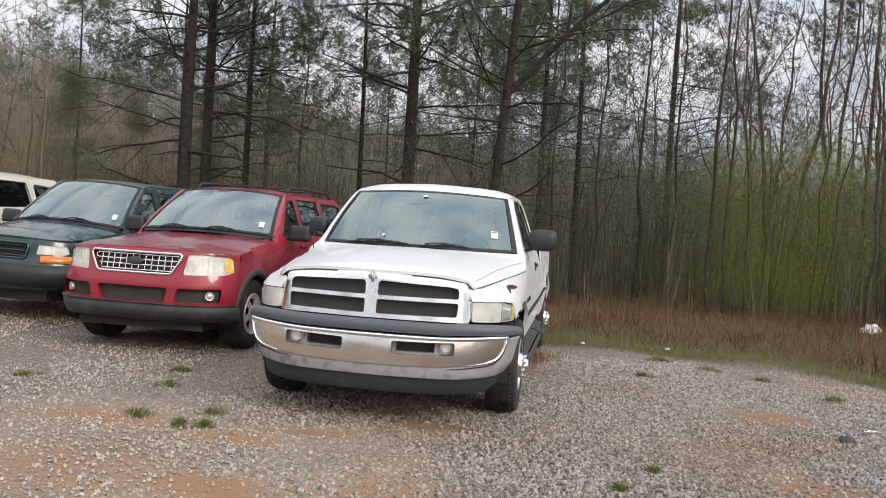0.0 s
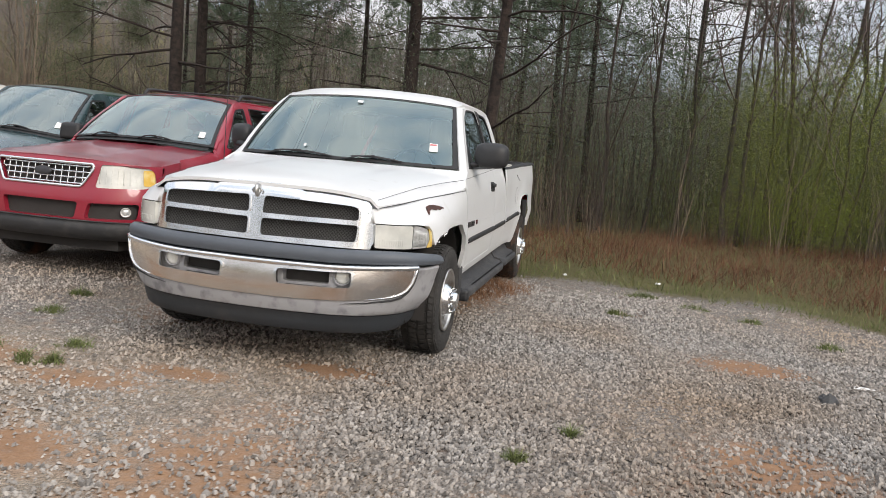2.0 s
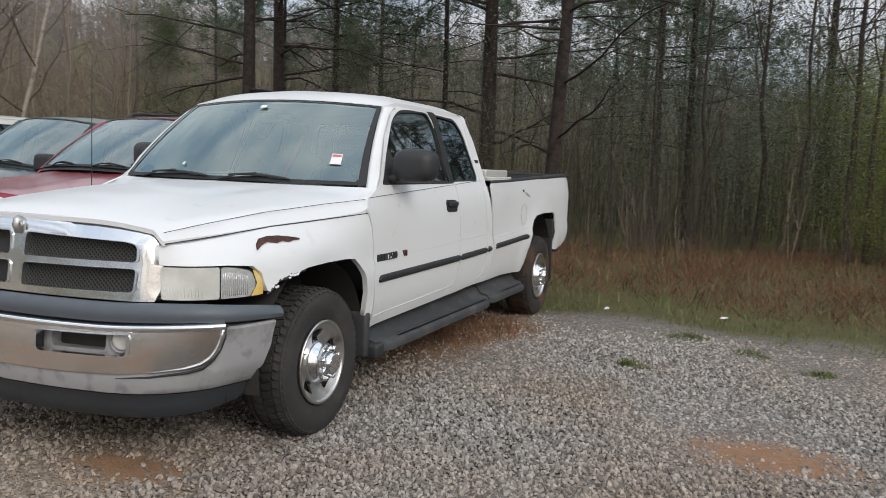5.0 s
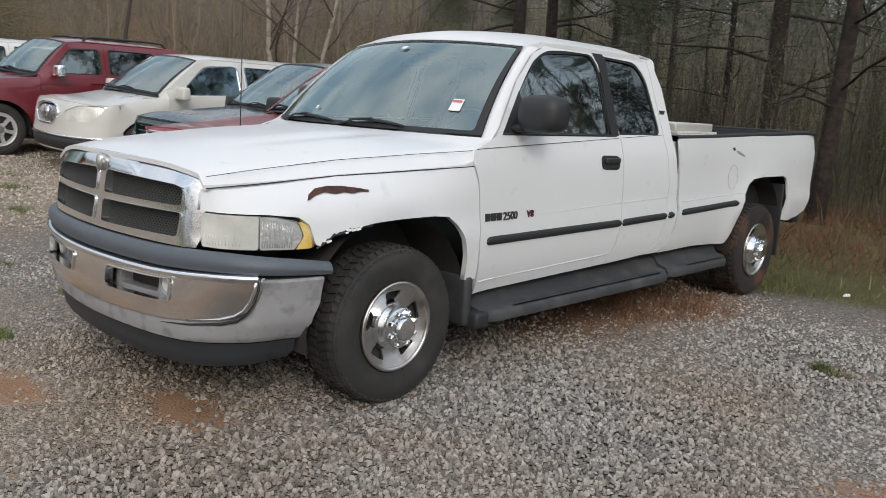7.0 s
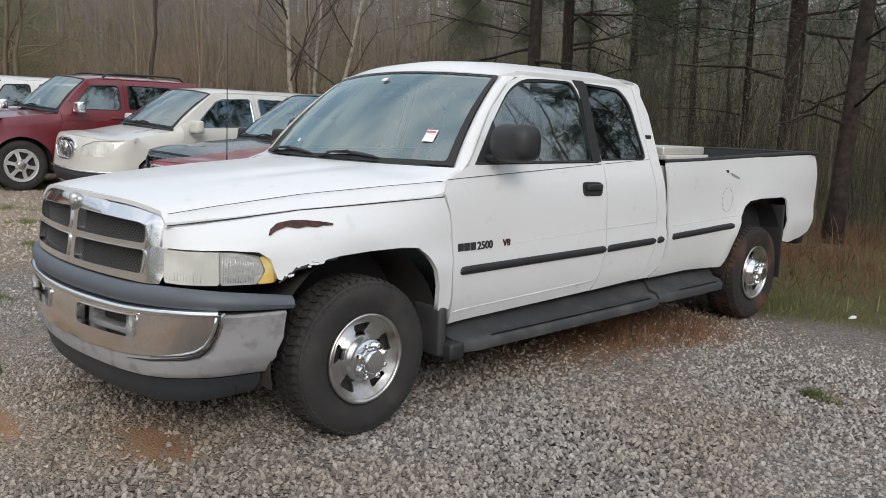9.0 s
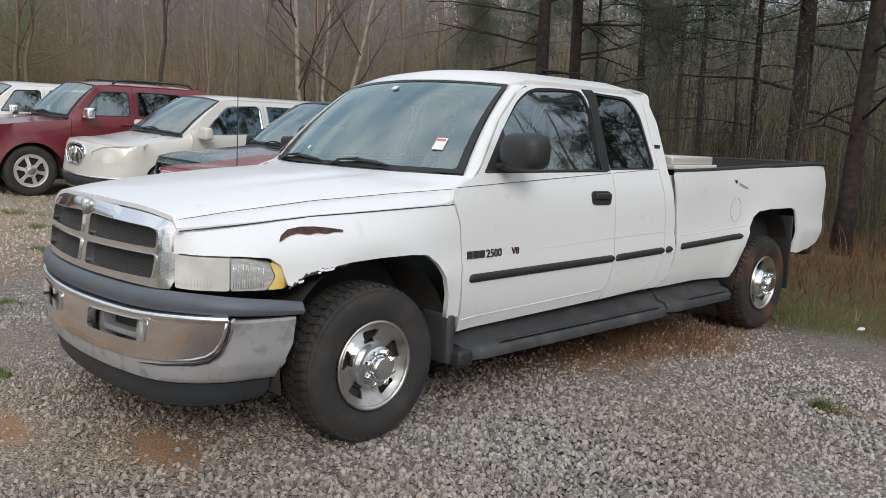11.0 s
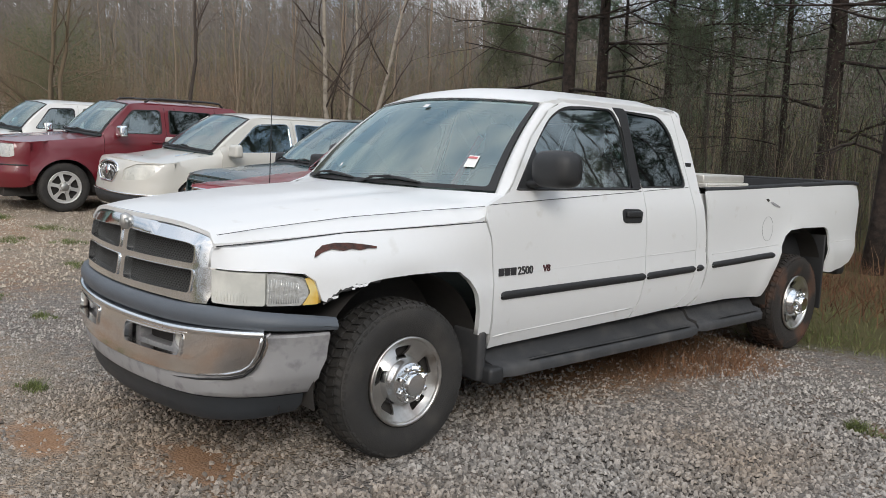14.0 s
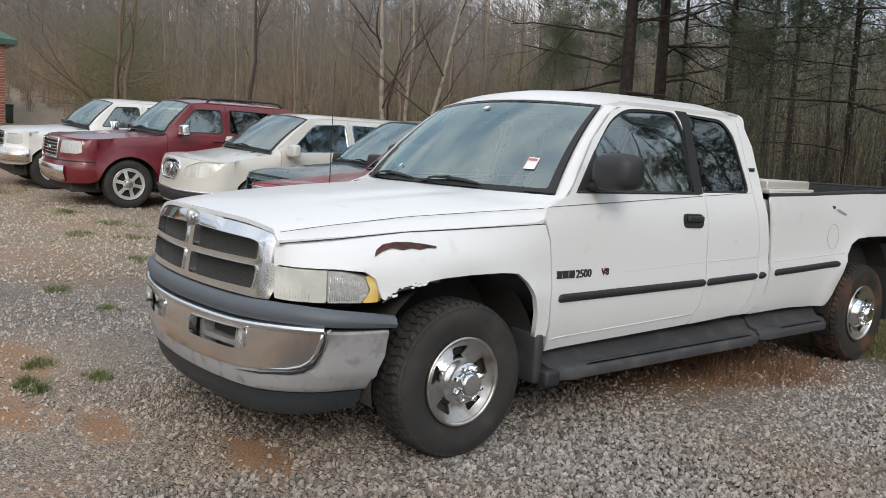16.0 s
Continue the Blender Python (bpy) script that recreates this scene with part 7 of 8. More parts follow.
# loose stones
# same gravel twice: near stones coloured darker, outer ones lighter, for their differing brightness
DARKENED_STONE = shade("clean_gravel_stone", (0.300, 0.279, 0.257), 0.85, vary=0.1, scale=30, second=(0.27, 0.215, 0.165), second_scale=0.55, second_cut=0.57, second_soft=0.14, per_island=0.50, spec=0.3)
STONE = shade("gravel_stone", (0.385, 0.355, 0.324), 0.85, vary=0.1, scale=30, second=(0.38, 0.30, 0.225), second_scale=0.55, second_cut=0.57, second_soft=0.14, per_island=0.32, spec=0.3)
TAN_STONE = shade("dusty_tan_stone", (0.44, 0.38, 0.31), 0.9, vary=0.1, scale=30, per_island=0.35, spec=0.3)
OCTA = (np.array([(1, 0, -0.4), (-1, 0, -0.4), (0, 1, -0.4), (0, -1, -0.4), (0, 0, 1)], float), np.array([(0, 2, 4), (2, 1, 4), (1, 3, 4), (3, 0, 4)]))
CHUNK = (np.array([(-1, -0.8, -0.5), (0.9, -1, -0.5), (1, 0.85, -0.5), (-0.9, 1, -0.5), (-0.62, -0.55, 0.8), (0.6, -0.62, 0.9), (0.66, 0.6, 0.75), (-0.55, 0.66, 0.95)], float),
         np.array([(0, 1, 5), (0, 5, 4), (1, 2, 6), (1, 6, 5), (2, 3, 7), (2, 7, 6), (3, 0, 4), (3, 4, 7), (4, 5, 6), (4, 6, 7)]))


def stones(sx, sy, size, label, shape, sink=0.3, material=None):
    """Broken stones strewn on the ground, each one turned and uneven."""
    n = len(sx)
    form, skin = shape
    dims = size[:, None] * (0.7 + 0.6 * rng.random((n, 3)))
    dims[:, 2] *= 0.85
    ang = rng.random(n) * 2 * np.pi
    tilt = (rng.random((n, 2)) - 0.5) * 1.2
    v = form[None] * dims[:, None] * (0.72 + 0.5 * rng.random((n, len(form), 1)))
    v[..., 2] += tilt[:, :1] * v[..., 0] + tilt[:, 1:] * v[..., 1]
    ca, sa = np.cos(ang)[:, None], np.sin(ang)[:, None]
    vx, vy = v[..., 0] * ca - v[..., 1] * sa, v[..., 0] * sa + v[..., 1] * ca
    st_v = np.stack([vx + sx[:, None], vy + sy[:, None], v[..., 2] + ground_z(sx, sy)[:, None] + size[:, None] * sink - 0.004], -1).reshape(-1, 3)
    st_f = (skin[None] + len(form) * np.arange(n)[:, None, None]).reshape(-1, 3)
    tagged(new("gravel", fast_mesh("gravel", st_v, st_f, material or STONE)), label, "gravel", kind="stuff")


def strewn(n, x0, x1, y0, y1, share, clay):
    u = rng.random((n, 2))
    sx, sy = x0 + (x1 - x0) * u[:, 0], y0 + (y1 - y0) * u[:, 1]
    keep = (rng.random(n) > np.maximum(clay * soil_at(sx, sy), 0.42 * powder_at(sx, sy))) & (sy < edge_y(sx) - 0.1 - 0.5 * rng.random(n)) & (rng.random(n) < share(sx, sy))
    return sx[keep], sy[keep]


def close_by(x, y):
    """How much of the gravel lies where the walk passes nearest."""
    return np.clip(1.9 - 0.62 * np.hypot(x - 2.0, (y + 0.5) * 0.85), 0, 1)


sx, sy = strewn(120000, -1.2, 5.0, -3.6, 3.2, close_by, 0.93)
stones(sx, sy, 0.0066 + 0.0062 * rng.random(len(sx)) ** 1.6, "loose grey crushed stone on the lot", CHUNK, 0.35, DARKENED_STONE)
sx, sy = strewn(130000, -4.5, 5.5, -4.2, 4.7, lambda x, y: np.clip(1.0 - close_by(x, y), 0, 1) * np.clip(1.5 - 0.2 * np.hypot(x - 2.2, y + 0.6), 0.2, 1), 0.85)
stones(sx, sy, 0.0068 + 0.0080 * rng.random(len(sx)) ** 1.6, "grey crushed stone further out on the lot", OCTA)
sx, sy = strewn(46000, -17, -4.5, -3.5, 5.5, lambda x, y: np.clip((x + 17) / 9, 0.15, 1), 0.6)
stones(sx, sy, 0.009 + 0.012 * rng.random(len(sx)) ** 2, "coarser stone and grit before the parked row", OCTA, material=TAN_STONE)


# ---- grass and weeds ----
def blades(name, xs, ys, h, w, material, label, category, bend=0.5, top_group=None, seed=1, z0=None):
    """Curved blades of grass, two segments each."""
    q = np.random.default_rng(seed)
    n = len(xs)
    h = h * (0.45 + 0.9 * q.random(n))
    a = q.random(n) * 2 * np.pi
    b = q.random(n) * 2 * np.pi
    lean = bend * h * q.random(n)
    dx, dy = np.cos(a), np.sin(a)
    lx, ly = np.cos(b) * lean, np.sin(b) * lean
    z = ground_z(xs, ys) - 0.01 if z0 is None else z0
    ww = w * (0.6 + 0.8 * q.random(n))
    base = np.stack([xs, ys, z], -1)
    sd = np.stack([dx * ww, dy * ww, np.zeros(n)], -1)
    mid = base + np.stack([lx * 0.35, ly * 0.35, h * 0.55], -1)
    tip = base + np.stack([lx, ly, h], -1)
    v = np.stack([base - sd, base + sd, mid + sd * 0.7, mid - sd * 0.7, tip], 1).reshape(-1, 3)
    o = 5 * np.arange(n)[:, None]
    f = np.concatenate([o + np.array([[0, 1, 2]]), o + np.array([[0, 2, 3]]), o + np.array([[3, 2, 4]])])
    return tagged(new(name, fast_mesh(name, v, f, material)), label, category, kind="stuff")


def scatter(n, x0, x1, y0, y1, test, seed):
    q = np.random.default_rng(seed)
    x, y = x0 + (x1 - x0) * q.random(n), y0 + (y1 - y0) * q.random(n)
    k = test(x, y, q.random(n))
    return x[k], y[k]


def patchy(x, y, s, seed):
    return 0.5 + 0.5 * np.sin(x * s + 1.7 * np.sin(y * s * 0.8 + seed)) * np.cos(y * s * 1.1 + 1.3 * np.sin(x * s * 0.7 + seed * 2))


WOODS_X = [-60, -25, -14, -8, -4, 0, 4, 8, 12, 16, 24]
WOODS_Y = [13, 11, 11, 11, 10.5, 9.6, 10.6, 10.4, 8.4, 3.5, -20]


def woods_y(x):
    return np.interp(x, WOODS_X, WOODS_Y)


def band(x, y):
    return y - edge_y(x) - 0.55 - 0.6 * patchy(x, y, 1.6, 1) - 0.4 * patchy(x, y, 4.1, 4)


x, y = scatter(120000, -22, 16, 0, 13, lambda x, y, r: (band(x, y) > 0) & (y < woods_y(x) + 1.5) & (r < 0.35 + 0.75 * patchy(x, y, 1.3, 3)), 11)
blades("dry_weeds", x, y, 0.10 + 0.20 * patchy(x, y, 1.9, 7), 0.0036, DRY, "russet dry weeds and broom grass behind the lot", "weeds", 2.4, seed=2)
x, y = scatter(60000, -22, 16, 0, 13, lambda x, y, r: (band(x, y) > 0.25) & (y < woods_y(x) + 1.5) & (r < patchy(x, y, 2.2, 6) ** 4), 15)
blades("dry_stalks", x, y, 0.26 + 0.34 * patchy(x, y, 2.9, 9) ** 2, 0.0030, STRAW, "taller straw-coloured stalks standing in the weeds", "weeds", 1.1, seed=5)
x, y = scatter(30000, -22, 16, 0, 13, lambda x, y, r: (band(x, y) > -0.5) & (y < woods_y(x) + 1.0) & (r < patchy(x, y, 1.7, 8) ** 2), 16)
blades("green_weeds", x, y, 0.15, 0.0045, FRESH, "green shoots growing among the dry weeds", "weeds", 1.6, seed=6)
x, y = scatter(150000, -20, 14, -2, 10, lambda x, y, r: (y > edge_y(x) - 0.45 + 0.55 * patchy(x, y, 2.3, 2) + 0.35 * patchy(x, y, 5.3, 3)) & (y < edge_y(x) + 2.2) & (r < 1.0 - 0.50 * (y - edge_y(x))), 12)
blades("grass_fringe", x, y, 0.065, 0.0035, GRASS, "short green and straw grass along the gravel edge", "grass", 1.6, seed=3)
x, y = scatter(9000, -4, 8, -1, 6, lambda x, y, r: (y < edge_y(x) + 0.1) & (y > edge_y(x) - 1.3) & (patchy(x, y, 3.3, 12) > 0.72) & (r < 0.9), 17)
blades("sparse_grass", x, y, 0.035, 0.0030, GRASS, "sparse straw-green grass on the gravel's edge", "grass", 1.8, seed=8)
x, y = scatter(9000, 0.1, 1.30, 1.1, 3.75, lambda x, y, r: r < 0.06 + 0.55 * patchy(x, y, 3.1, 5) * (y > 1.7) + 0.6 * patchy(x, y, 6.0, 2) * (np.hypot((x - 1.0) / 0.9, y - 2.85) < 0.6) - 0.6 * (x > 1.06 + 0.08 * np.sin(5 * y)), 13)
blades("dry_weeds_under_truck", x, y, 0.022 + (0.03 + 0.07 * patchy(x, y, 5.2, 3)) * smooth01((y - 1.9) / 0.8), 0.0022, STRAW_RED, "dry russet weeds and pine straw under the pickup", "weeds", 1.9, seed=4)
TUFTS = [(-1.8, -0.29, 0.13), (-1.51, -1.23, 0.15), (-1.14, -1.38, 0.09), (-0.97, -1.36, 0.09), (-2.05, 0.35, 0.10), (1.73, -1.75, 0.07), (1.95, -1.29, 0.05), (-1.05, -1.0, 0.12), (-7.31, 0.43, 0.3), (-6.88, 1.01, 0.25), (-4.01, -0.59, 0.2), (-5.4, 0.6, 0.2), (-9.5, 0.8, 0.5),
         (-8.2, 1.2, 0.4), (2.15, 2.35, 0.12), (2.9, 3.2, 0.16), (3.4, 2.7, 0.14), (2.4, 3.6, 0.2), (3.9, 1.9, 0.13), (-12.3, 0.5, 0.7), (-3.0, -0.4, 0.1)]
for k, (cx, cy, r) in enumerate(TUFTS):
    q = np.random.default_rng(40 + k)
    bits = [(0, 0, 1.0)] + [(q.normal(0, 0.55), q.normal(0, 0.4), q.uniform(0.3, 0.6)) for _ in range(3)]
    xs, ys = [], []
    for ox, oy, w in bits:
        n = int((80 + 330 * r) * w)
        xs.append(cx + r * (ox + q.normal(0, 0.36 * w, n)))
        ys.append(cy + r * (oy + q.normal(0, 0.28 * w, n)))
    xs, ys = np.concatenate(xs), np.concatenate(ys)
    fall = np.exp(-(np.hypot(xs - cx, ys - cy) / (0.7 * r)) ** 2)
    blades("grass_tuft", xs, ys, 0.022 + 0.045 * fall, 0.0026, FRESH, "small green grass tuft growing through gravel", "grass", 1.5, seed=60 + k)


x, y = scatter(420, 2.60, 3.30, -0.50, -0.05, lambda x, y, r: np.hypot((x - 2.96) / 0.30, (y + 0.28) / 0.15) < 0.4 + 0.8 * r, 19)
blades("dead_grass_patch", x, y, 0.018, 0.0022, GREY_DRY, "flattened grey dead grass on the gravel", "grass", 2.6, seed=9)


# ---- trees ----
def grow(g, n, start, way, length, radius, level, q, tips, droop=0.0, wiggle=0.18, sides=5, split=4, up=0.0, spread=0.9, taper=0.35):
    """A limb with side limbs; the ends are noted in tips."""
    steps = n
    pts, radii, d = [Vector(start)], [radius], Vector(way).normalized()
    for k in range(steps):
        d = (d + Vector((q.gauss(0, wiggle), q.gauss(0, wiggle), q.gauss(0, wiggle) + up - droop * k / steps))).normalized()
        pts.append(pts[-1] + d * (length / steps))
        radii.append(radius * (1 - (1 - taper) * (k + 1) / steps))
    g.tube(pts, radii, sides, cap=False)
    if level <= 0:
        tips.append((pts[-1], d))
        if steps > 2:
            tips.append((pts[-2], d))
        return
    for k in range(split):
        u = 0.25 + 0.75 * (k + q.random()) / split
        i = min(steps - 1, int(u * steps))
        p = pts[i].lerp(pts[i + 1], u * steps - i)
        axis_d = (pts[i + 1] - pts[i]).normalized()
        side = axis_d.orthogonal().normalized()
        side.rotate(Matrix.Rotation(q.uniform(0, 6.283), 3, axis_d))
        grow(g, max(2, n - 1), p, axis_d + side * spread * q.uniform(0.7, 1.2), length * q.uniform(0.4, 0.62), radii[i] * 0.55, level - 1, q, tips, droop, wiggle, max(3, sides - 1), split, up, spread, 0.3)
    tips.append((pts[-1], d))


def needle_mesh(name, tips, q, count=16, size=0.17, width=0.011, repeat=1, material=None):
    n = len(tips) * repeat
    P = np.repeat(np.array([t[0] for t in tips]), repeat, 0)
    D = np.repeat(np.array([t[1] for t in tips]), repeat, 0)
    r = np.random.default_rng(q.randrange(9999))
    P = P + r.normal(0, 0.09 if repeat > 1 else 0.03, P.shape)
    N = n * count
    base = np.repeat(P, count, 0) + r.normal(0, 0.035, (N, 3))
    d = np.repeat(D, count, 0) * 0.5 + r.normal(0, 0.75, (N, 3))
    d /= np.linalg.norm(d, axis=1)[:, None]
    s = np.cross(d, r.normal(0, 1, (N, 3)))
    s /= np.linalg.norm(s, axis=1)[:, None] + 1e-6
    ln = size * (0.6 + 0.7 * r.random((N, 1)))
    v = np.stack([base - s * width, base + s * width, base + d * ln + s * width * 0.3], 1).reshape(-1, 3)
    return fast_mesh(name, v, np.arange(3 * N).reshape(-1, 3), material or NEEDLE)


def pine(name, h, r, seed, first=2.2, dead=10, live=26, lean=(0, 0), fork=None, foliage=10):
    """Trunk with dead lower limbs, living limbs above with needle clumps."""
    q = random.Random(seed)
    g = Geo()
    pts, radii = [], []
    for k in range(13):
        u = k / 12
        pts.append(Vector((lean[0] * u * h + 0.05 * math.sin(u * 5 + seed) * h * 0.05, lean[1] * u * h + 0.04 * math.cos(u * 4 + seed) * h * 0.05, u * h - 0.15)))
        radii.append(r * (1.22 if k == 0 else 1.0) * (1 - 0.78 * u))
    g.tube(pts, radii, 12)

    def on(z):
        i = min(11, int(z / h * 12))
        return pts[i].lerp(pts[i + 1], z / h * 12 - i)

    tips, bare = [], []
    for k in range(dead):
        z = first + (h * 0.5 - first) * (k + q.random()) / dead
        a = q.uniform(0, 6.283)
        grow(g, 5, on(z), (math.cos(a), math.sin(a), q.uniform(-0.05, 0.25)), q.uniform(1.4, 3.2), r * 0.20, 1 if q.random() < 0.7 else 0, q, bare, 0.10, 0.12, 4, 4, 0.02, 0.8)
    for k in range(live):
        z = h * 0.36 + h * 0.62 * (k + q.random()) / live
        a = q.uniform(0, 6.283)
        L = (h - z) * 0.30 + 0.9
        grow(g, 5, on(z), (math.cos(a), math.sin(a), q.uniform(0.1, 0.5)), L * q.uniform(0.75, 1.15), r * 0.22 * (1.2 - z / h), 2, q, tips, 0.0, 0.13, 3, 4, 0.05, 0.8)
    if fork:
        z, d, L = fork
        grow(g, 8, on(z), d, L, r * 0.6, 2, q, tips, 0.0, 0.06, 8, 5, 0.03, 0.7)
    return g.mesh("trunk", BARK), needle_mesh("crown", tips, q, foliage, 0.21, 0.0115, 2)


def place_tree(name, meshes, m, label, group="", leaf=""):
    t = thing(name, label, "tree", m, group)
    part("trunk", meshes[0], t)
    if len(meshes) > 1 and meshes[1] is not None:
        part("crown", meshes[1], t)
    return t


def spot(x, y, turn=0.0, s=1.0):
    return Matrix.Translation((x, y, float(ground_z(x, y)))) @ Matrix.Rotation(radians(turn), 4, "Z") @ Matrix.Scale(s, 4)


PINES = [pine("pine", 15.0, 0.20, 3, 2.0, 16, 30), pine("pine", 14.0, 0.17, 8, 1.6, 18, 28), pine("pine", 13.0, 0.13, 15, 1.4, 14, 26), pine("pine", 11.5, 0.085, 21, 1.2, 10, 24, (0.02, 0.0))]
FORK = pine("pine", 13.0, 0.15, 33, 1.8, 12, 24, (0.08, -0.055), (4.9, (0.75, 0.1, 0.75), 5.0))
TALL = "tall dark-barked pine with bare lower limbs and thin needles"
place_tree("pine_tree", PINES[0], spot(-8.2, 12.1, 0, 0.86), TALL, "pines behind the lot")
place_tree("pine_tree", PINES[1], spot(-8.35, 13.4, 60, 0.95), TALL, "pines behind the lot")
place_tree("pine_tree", PINES[0], spot(-3.0, 13.4, 140, 0.95), TALL, "pines behind the lot")
place_tree("pine_tree", FORK, spot(-0.52, 9.4, 0, 0.85), "leaning forked pine with dark bark and thin needles", "pines behind the lot")
place_tree("pine_tree", PINES[2], spot(-8.6, 16.6, 30, 0.95), TALL, "pines behind the lot")
place_tree("pine_tree", PINES[3], spot(-4.6, 15.0, 200, 1.0), TALL, "pines behind the lot")
q = random.Random(77)
for k in range(9):
    for _ in range(30):
        x, y = q.uniform(-26, 20), q.uniform(14, 40)
        if y > woods_y(x) + 2.0 and not (-30 < x < -9 and y < 30 and q.random() < 0.85) and not (2.5 < x < 18 and q.random() < 0.85):
            break
    j = q.choice((1, 2, 2, 3, 3, 3))
    place_tree("pine_tree", PINES[j], spot(x, y, q.uniform(0, 360), q.uniform(0.75, 1.1)), "slender pine in the woods behind the lot", "woodland pines")
# from (24, -14) on: unseen pines, added for paint and glass to reflect
for x, y, j in ((1.2, 14.2, 3), (0.1, 17, 2), (9.6, 20, 3), (4.0, 21, 2), (-12.5, 20, 3), (-11, 24, 2), (24, -14, 2), (31, 16, 0), (34, -4, 1), (-30, -40, 0), (-8, -42, 1), (14, -38, 0), (34, -26, 1), (-20, -44, 1), (4, -45, 2)):
    place_tree("pine_tree", PINES[j], spot(x, y, q.uniform(0, 360), q.uniform(0.8, 1.1)), "slender pine behind the lot, and added unseen around it", "woodland pines")


def bare_tree(h, r, seed, level=3, split=4, up=0.10, spread=0.6, low=0.25, lean=(0, 0), stems=1, bark=None, limbs=9, twig=None, reach=0.30):
    q = random.Random(seed)
    g, tw, tips = Geo(), Geo(), []
    for s in range(stems):
        off = Vector((q.uniform(-0.2, 0.2), q.uniform(-0.2, 0.2), 0)) if stems > 1 else Vector((0, 0, 0))
        ln = (lean[0] + (q.uniform(-0.12, 0.12) if stems > 1 else 0), lean[1] + (q.uniform(-0.12, 0.12) if stems > 1 else 0))
        pts = [off + Vector((ln[0] * u * h + q.gauss(0, 0.006 * h) * (u > 0), ln[1] * u * h + q.gauss(0, 0.006 * h) * (u > 0), u * h - 0.1)) for u in np.linspace(0, 1, 10)]
        rad = [r * (1 - 0.85 * u) * q.uniform(0.92, 1.05) for u in np.linspace(0, 1, 10)]
        g.tube(pts, rad, 8, cap=False)
        for k in range(limbs):
            u = low + (1 - low) * (k + q.random()) / limbs
            i = min(8, int(u * 9))
            p = pts[i].lerp(pts[i + 1], u * 9 - i)
            a = q.uniform(0, 6.283)
            grow(tw, 4, p, (math.cos(a) * spread, math.sin(a) * spread, 0.75), h * reach * (1.25 - u), rad[i] * 0.45, level - 1, q, tips, 0, 0.13, 3, split, up, 0.6)
    return g.mesh("trunk", bark or GREY_BARK), tw.mesh("branches", twig or TWIG), tips, q


BARE = [bare_tree(10, 0.075, 5), bare_tree(9, 0.06, 6, lean=(0.05, 0.0)), bare_tree(7, 0.045, 7, low=0.15), bare_tree(11, 0.085, 9, stems=2, limbs=7), bare_tree(6, 0.04, 13, 3, 4, 0.06, 0.9, 0.08, stems=3, limbs=5)]
LATTICE = [bare_tree(11, 0.042, 61, 3, 5, 0.12, 0.6, 0.20, limbs=15, twig=FINE_TWIG), bare_tree(9.5, 0.036, 62, 3, 5, 0.10, 0.7, 0.15, (0.04, 0.0), limbs=15, twig=FINE_TWIG), bare_tree(8, 0.030, 63, 3, 5, 0.10, 0.65, 0.10, stems=2, limbs=10, twig=FINE_TWIG)]
THIN = "bare grey sapling with fine upright branches"
named = [(4.10, 11.5, 0, 0.85), (4.36, 11.6, 1, 0.9), (1.67, 12.0, 2, 1.1), (7.05, 11.0, 1, 0.8), (5.6, 12.6, 3, 0.85), (2.6, 12.6, 0, 0.8), (8.3, 12.0, 3, 0.85), (0.6, 13.0, 1, 0.85), (9.6, 11.2, 2, 1.0)]
for x, y, j, s in named:
    place_tree("bare_tree", BARE[j], spot(x, y, 37 * j + 50 * x, s), THIN, "bare woodland trees")
q = random.Random(99)
for k in range(34):
    for _ in range(30):
        x, y = q.uniform(-40, 22), q.uniform(14, 42)
        if y > woods_y(x) + 0.3 and not (x < -10 and q.random() < 0.75):
            break
    j = q.randrange(5)
    place_tree("bare_tree", BARE[j], spot(x, y, q.uniform(0, 360), q.uniform(0.7, 1.2)), THIN, "bare woodland trees")
for x, y, j in ((15, 7, 0), (16.5, 3, 1), (18, 0, 3), (19, 6, 2), (22, -3, 0), (17, -10, 3), (24, 1, 1), (26, 6, 3), (13, 10, 2), (16, 11, 0)):
    place_tree("bare_tree", BARE[j], spot(x, y, 60 * j), THIN, "bare woodland trees")
for x, y, j, s in ((3.3, 12.2, 0, 0.95), (4.9, 12.0, 1, 1.0), (6.2, 11.6, 2, 1.0), (7.6, 11.5, 0, 0.9), (8.7, 11.0, 1, 1.0), (9.9, 10.6, 2, 1.1), (11.2, 9.8, 0, 0.95),
                   (8.2, 14.2, 2, 1.3), (10.4, 13.0, 0, 1.1), (12.6, 9.0, 1, 1.1), (13.6, 11.5, 0, 1.1), (5.6, 16.0, 1, 1.2)):
    place_tree("bare_tree", LATTICE[j], spot(x, y, 61 * j + 83 * x, s), "slender bare tree with a fine lattice of twigs", "bare woodland trees")
SCRUB = bare_tree(6.5, 0.040, 71, 3, 5, 0.04, 1.1, 0.06, stems=3, bark=PALE_STEM, limbs=7, twig=PALE_STEM)
for x, y, s in ((-13.2, 13.5, 0.9), (-17.0, 12.4, 1.0), (-18.6, 15.0, 1.2), (-21.5, 11.2, 0.9), (-23.0, 14.0, 1.2), (-26.0, 11.0, 1.0), (-28.5, 14.5, 1.2), (-16.2, 17.0, 1.2), (-31.0, 10.0, 1.0), (-20.5, 18.5, 1.3), (-25.5, 18.0, 1.3)):
    place_tree("bare_tree", SCRUB, spot(x, y, 70 * x, s), "low bushy bare tree with pale brown twigs", "bare woodland trees")
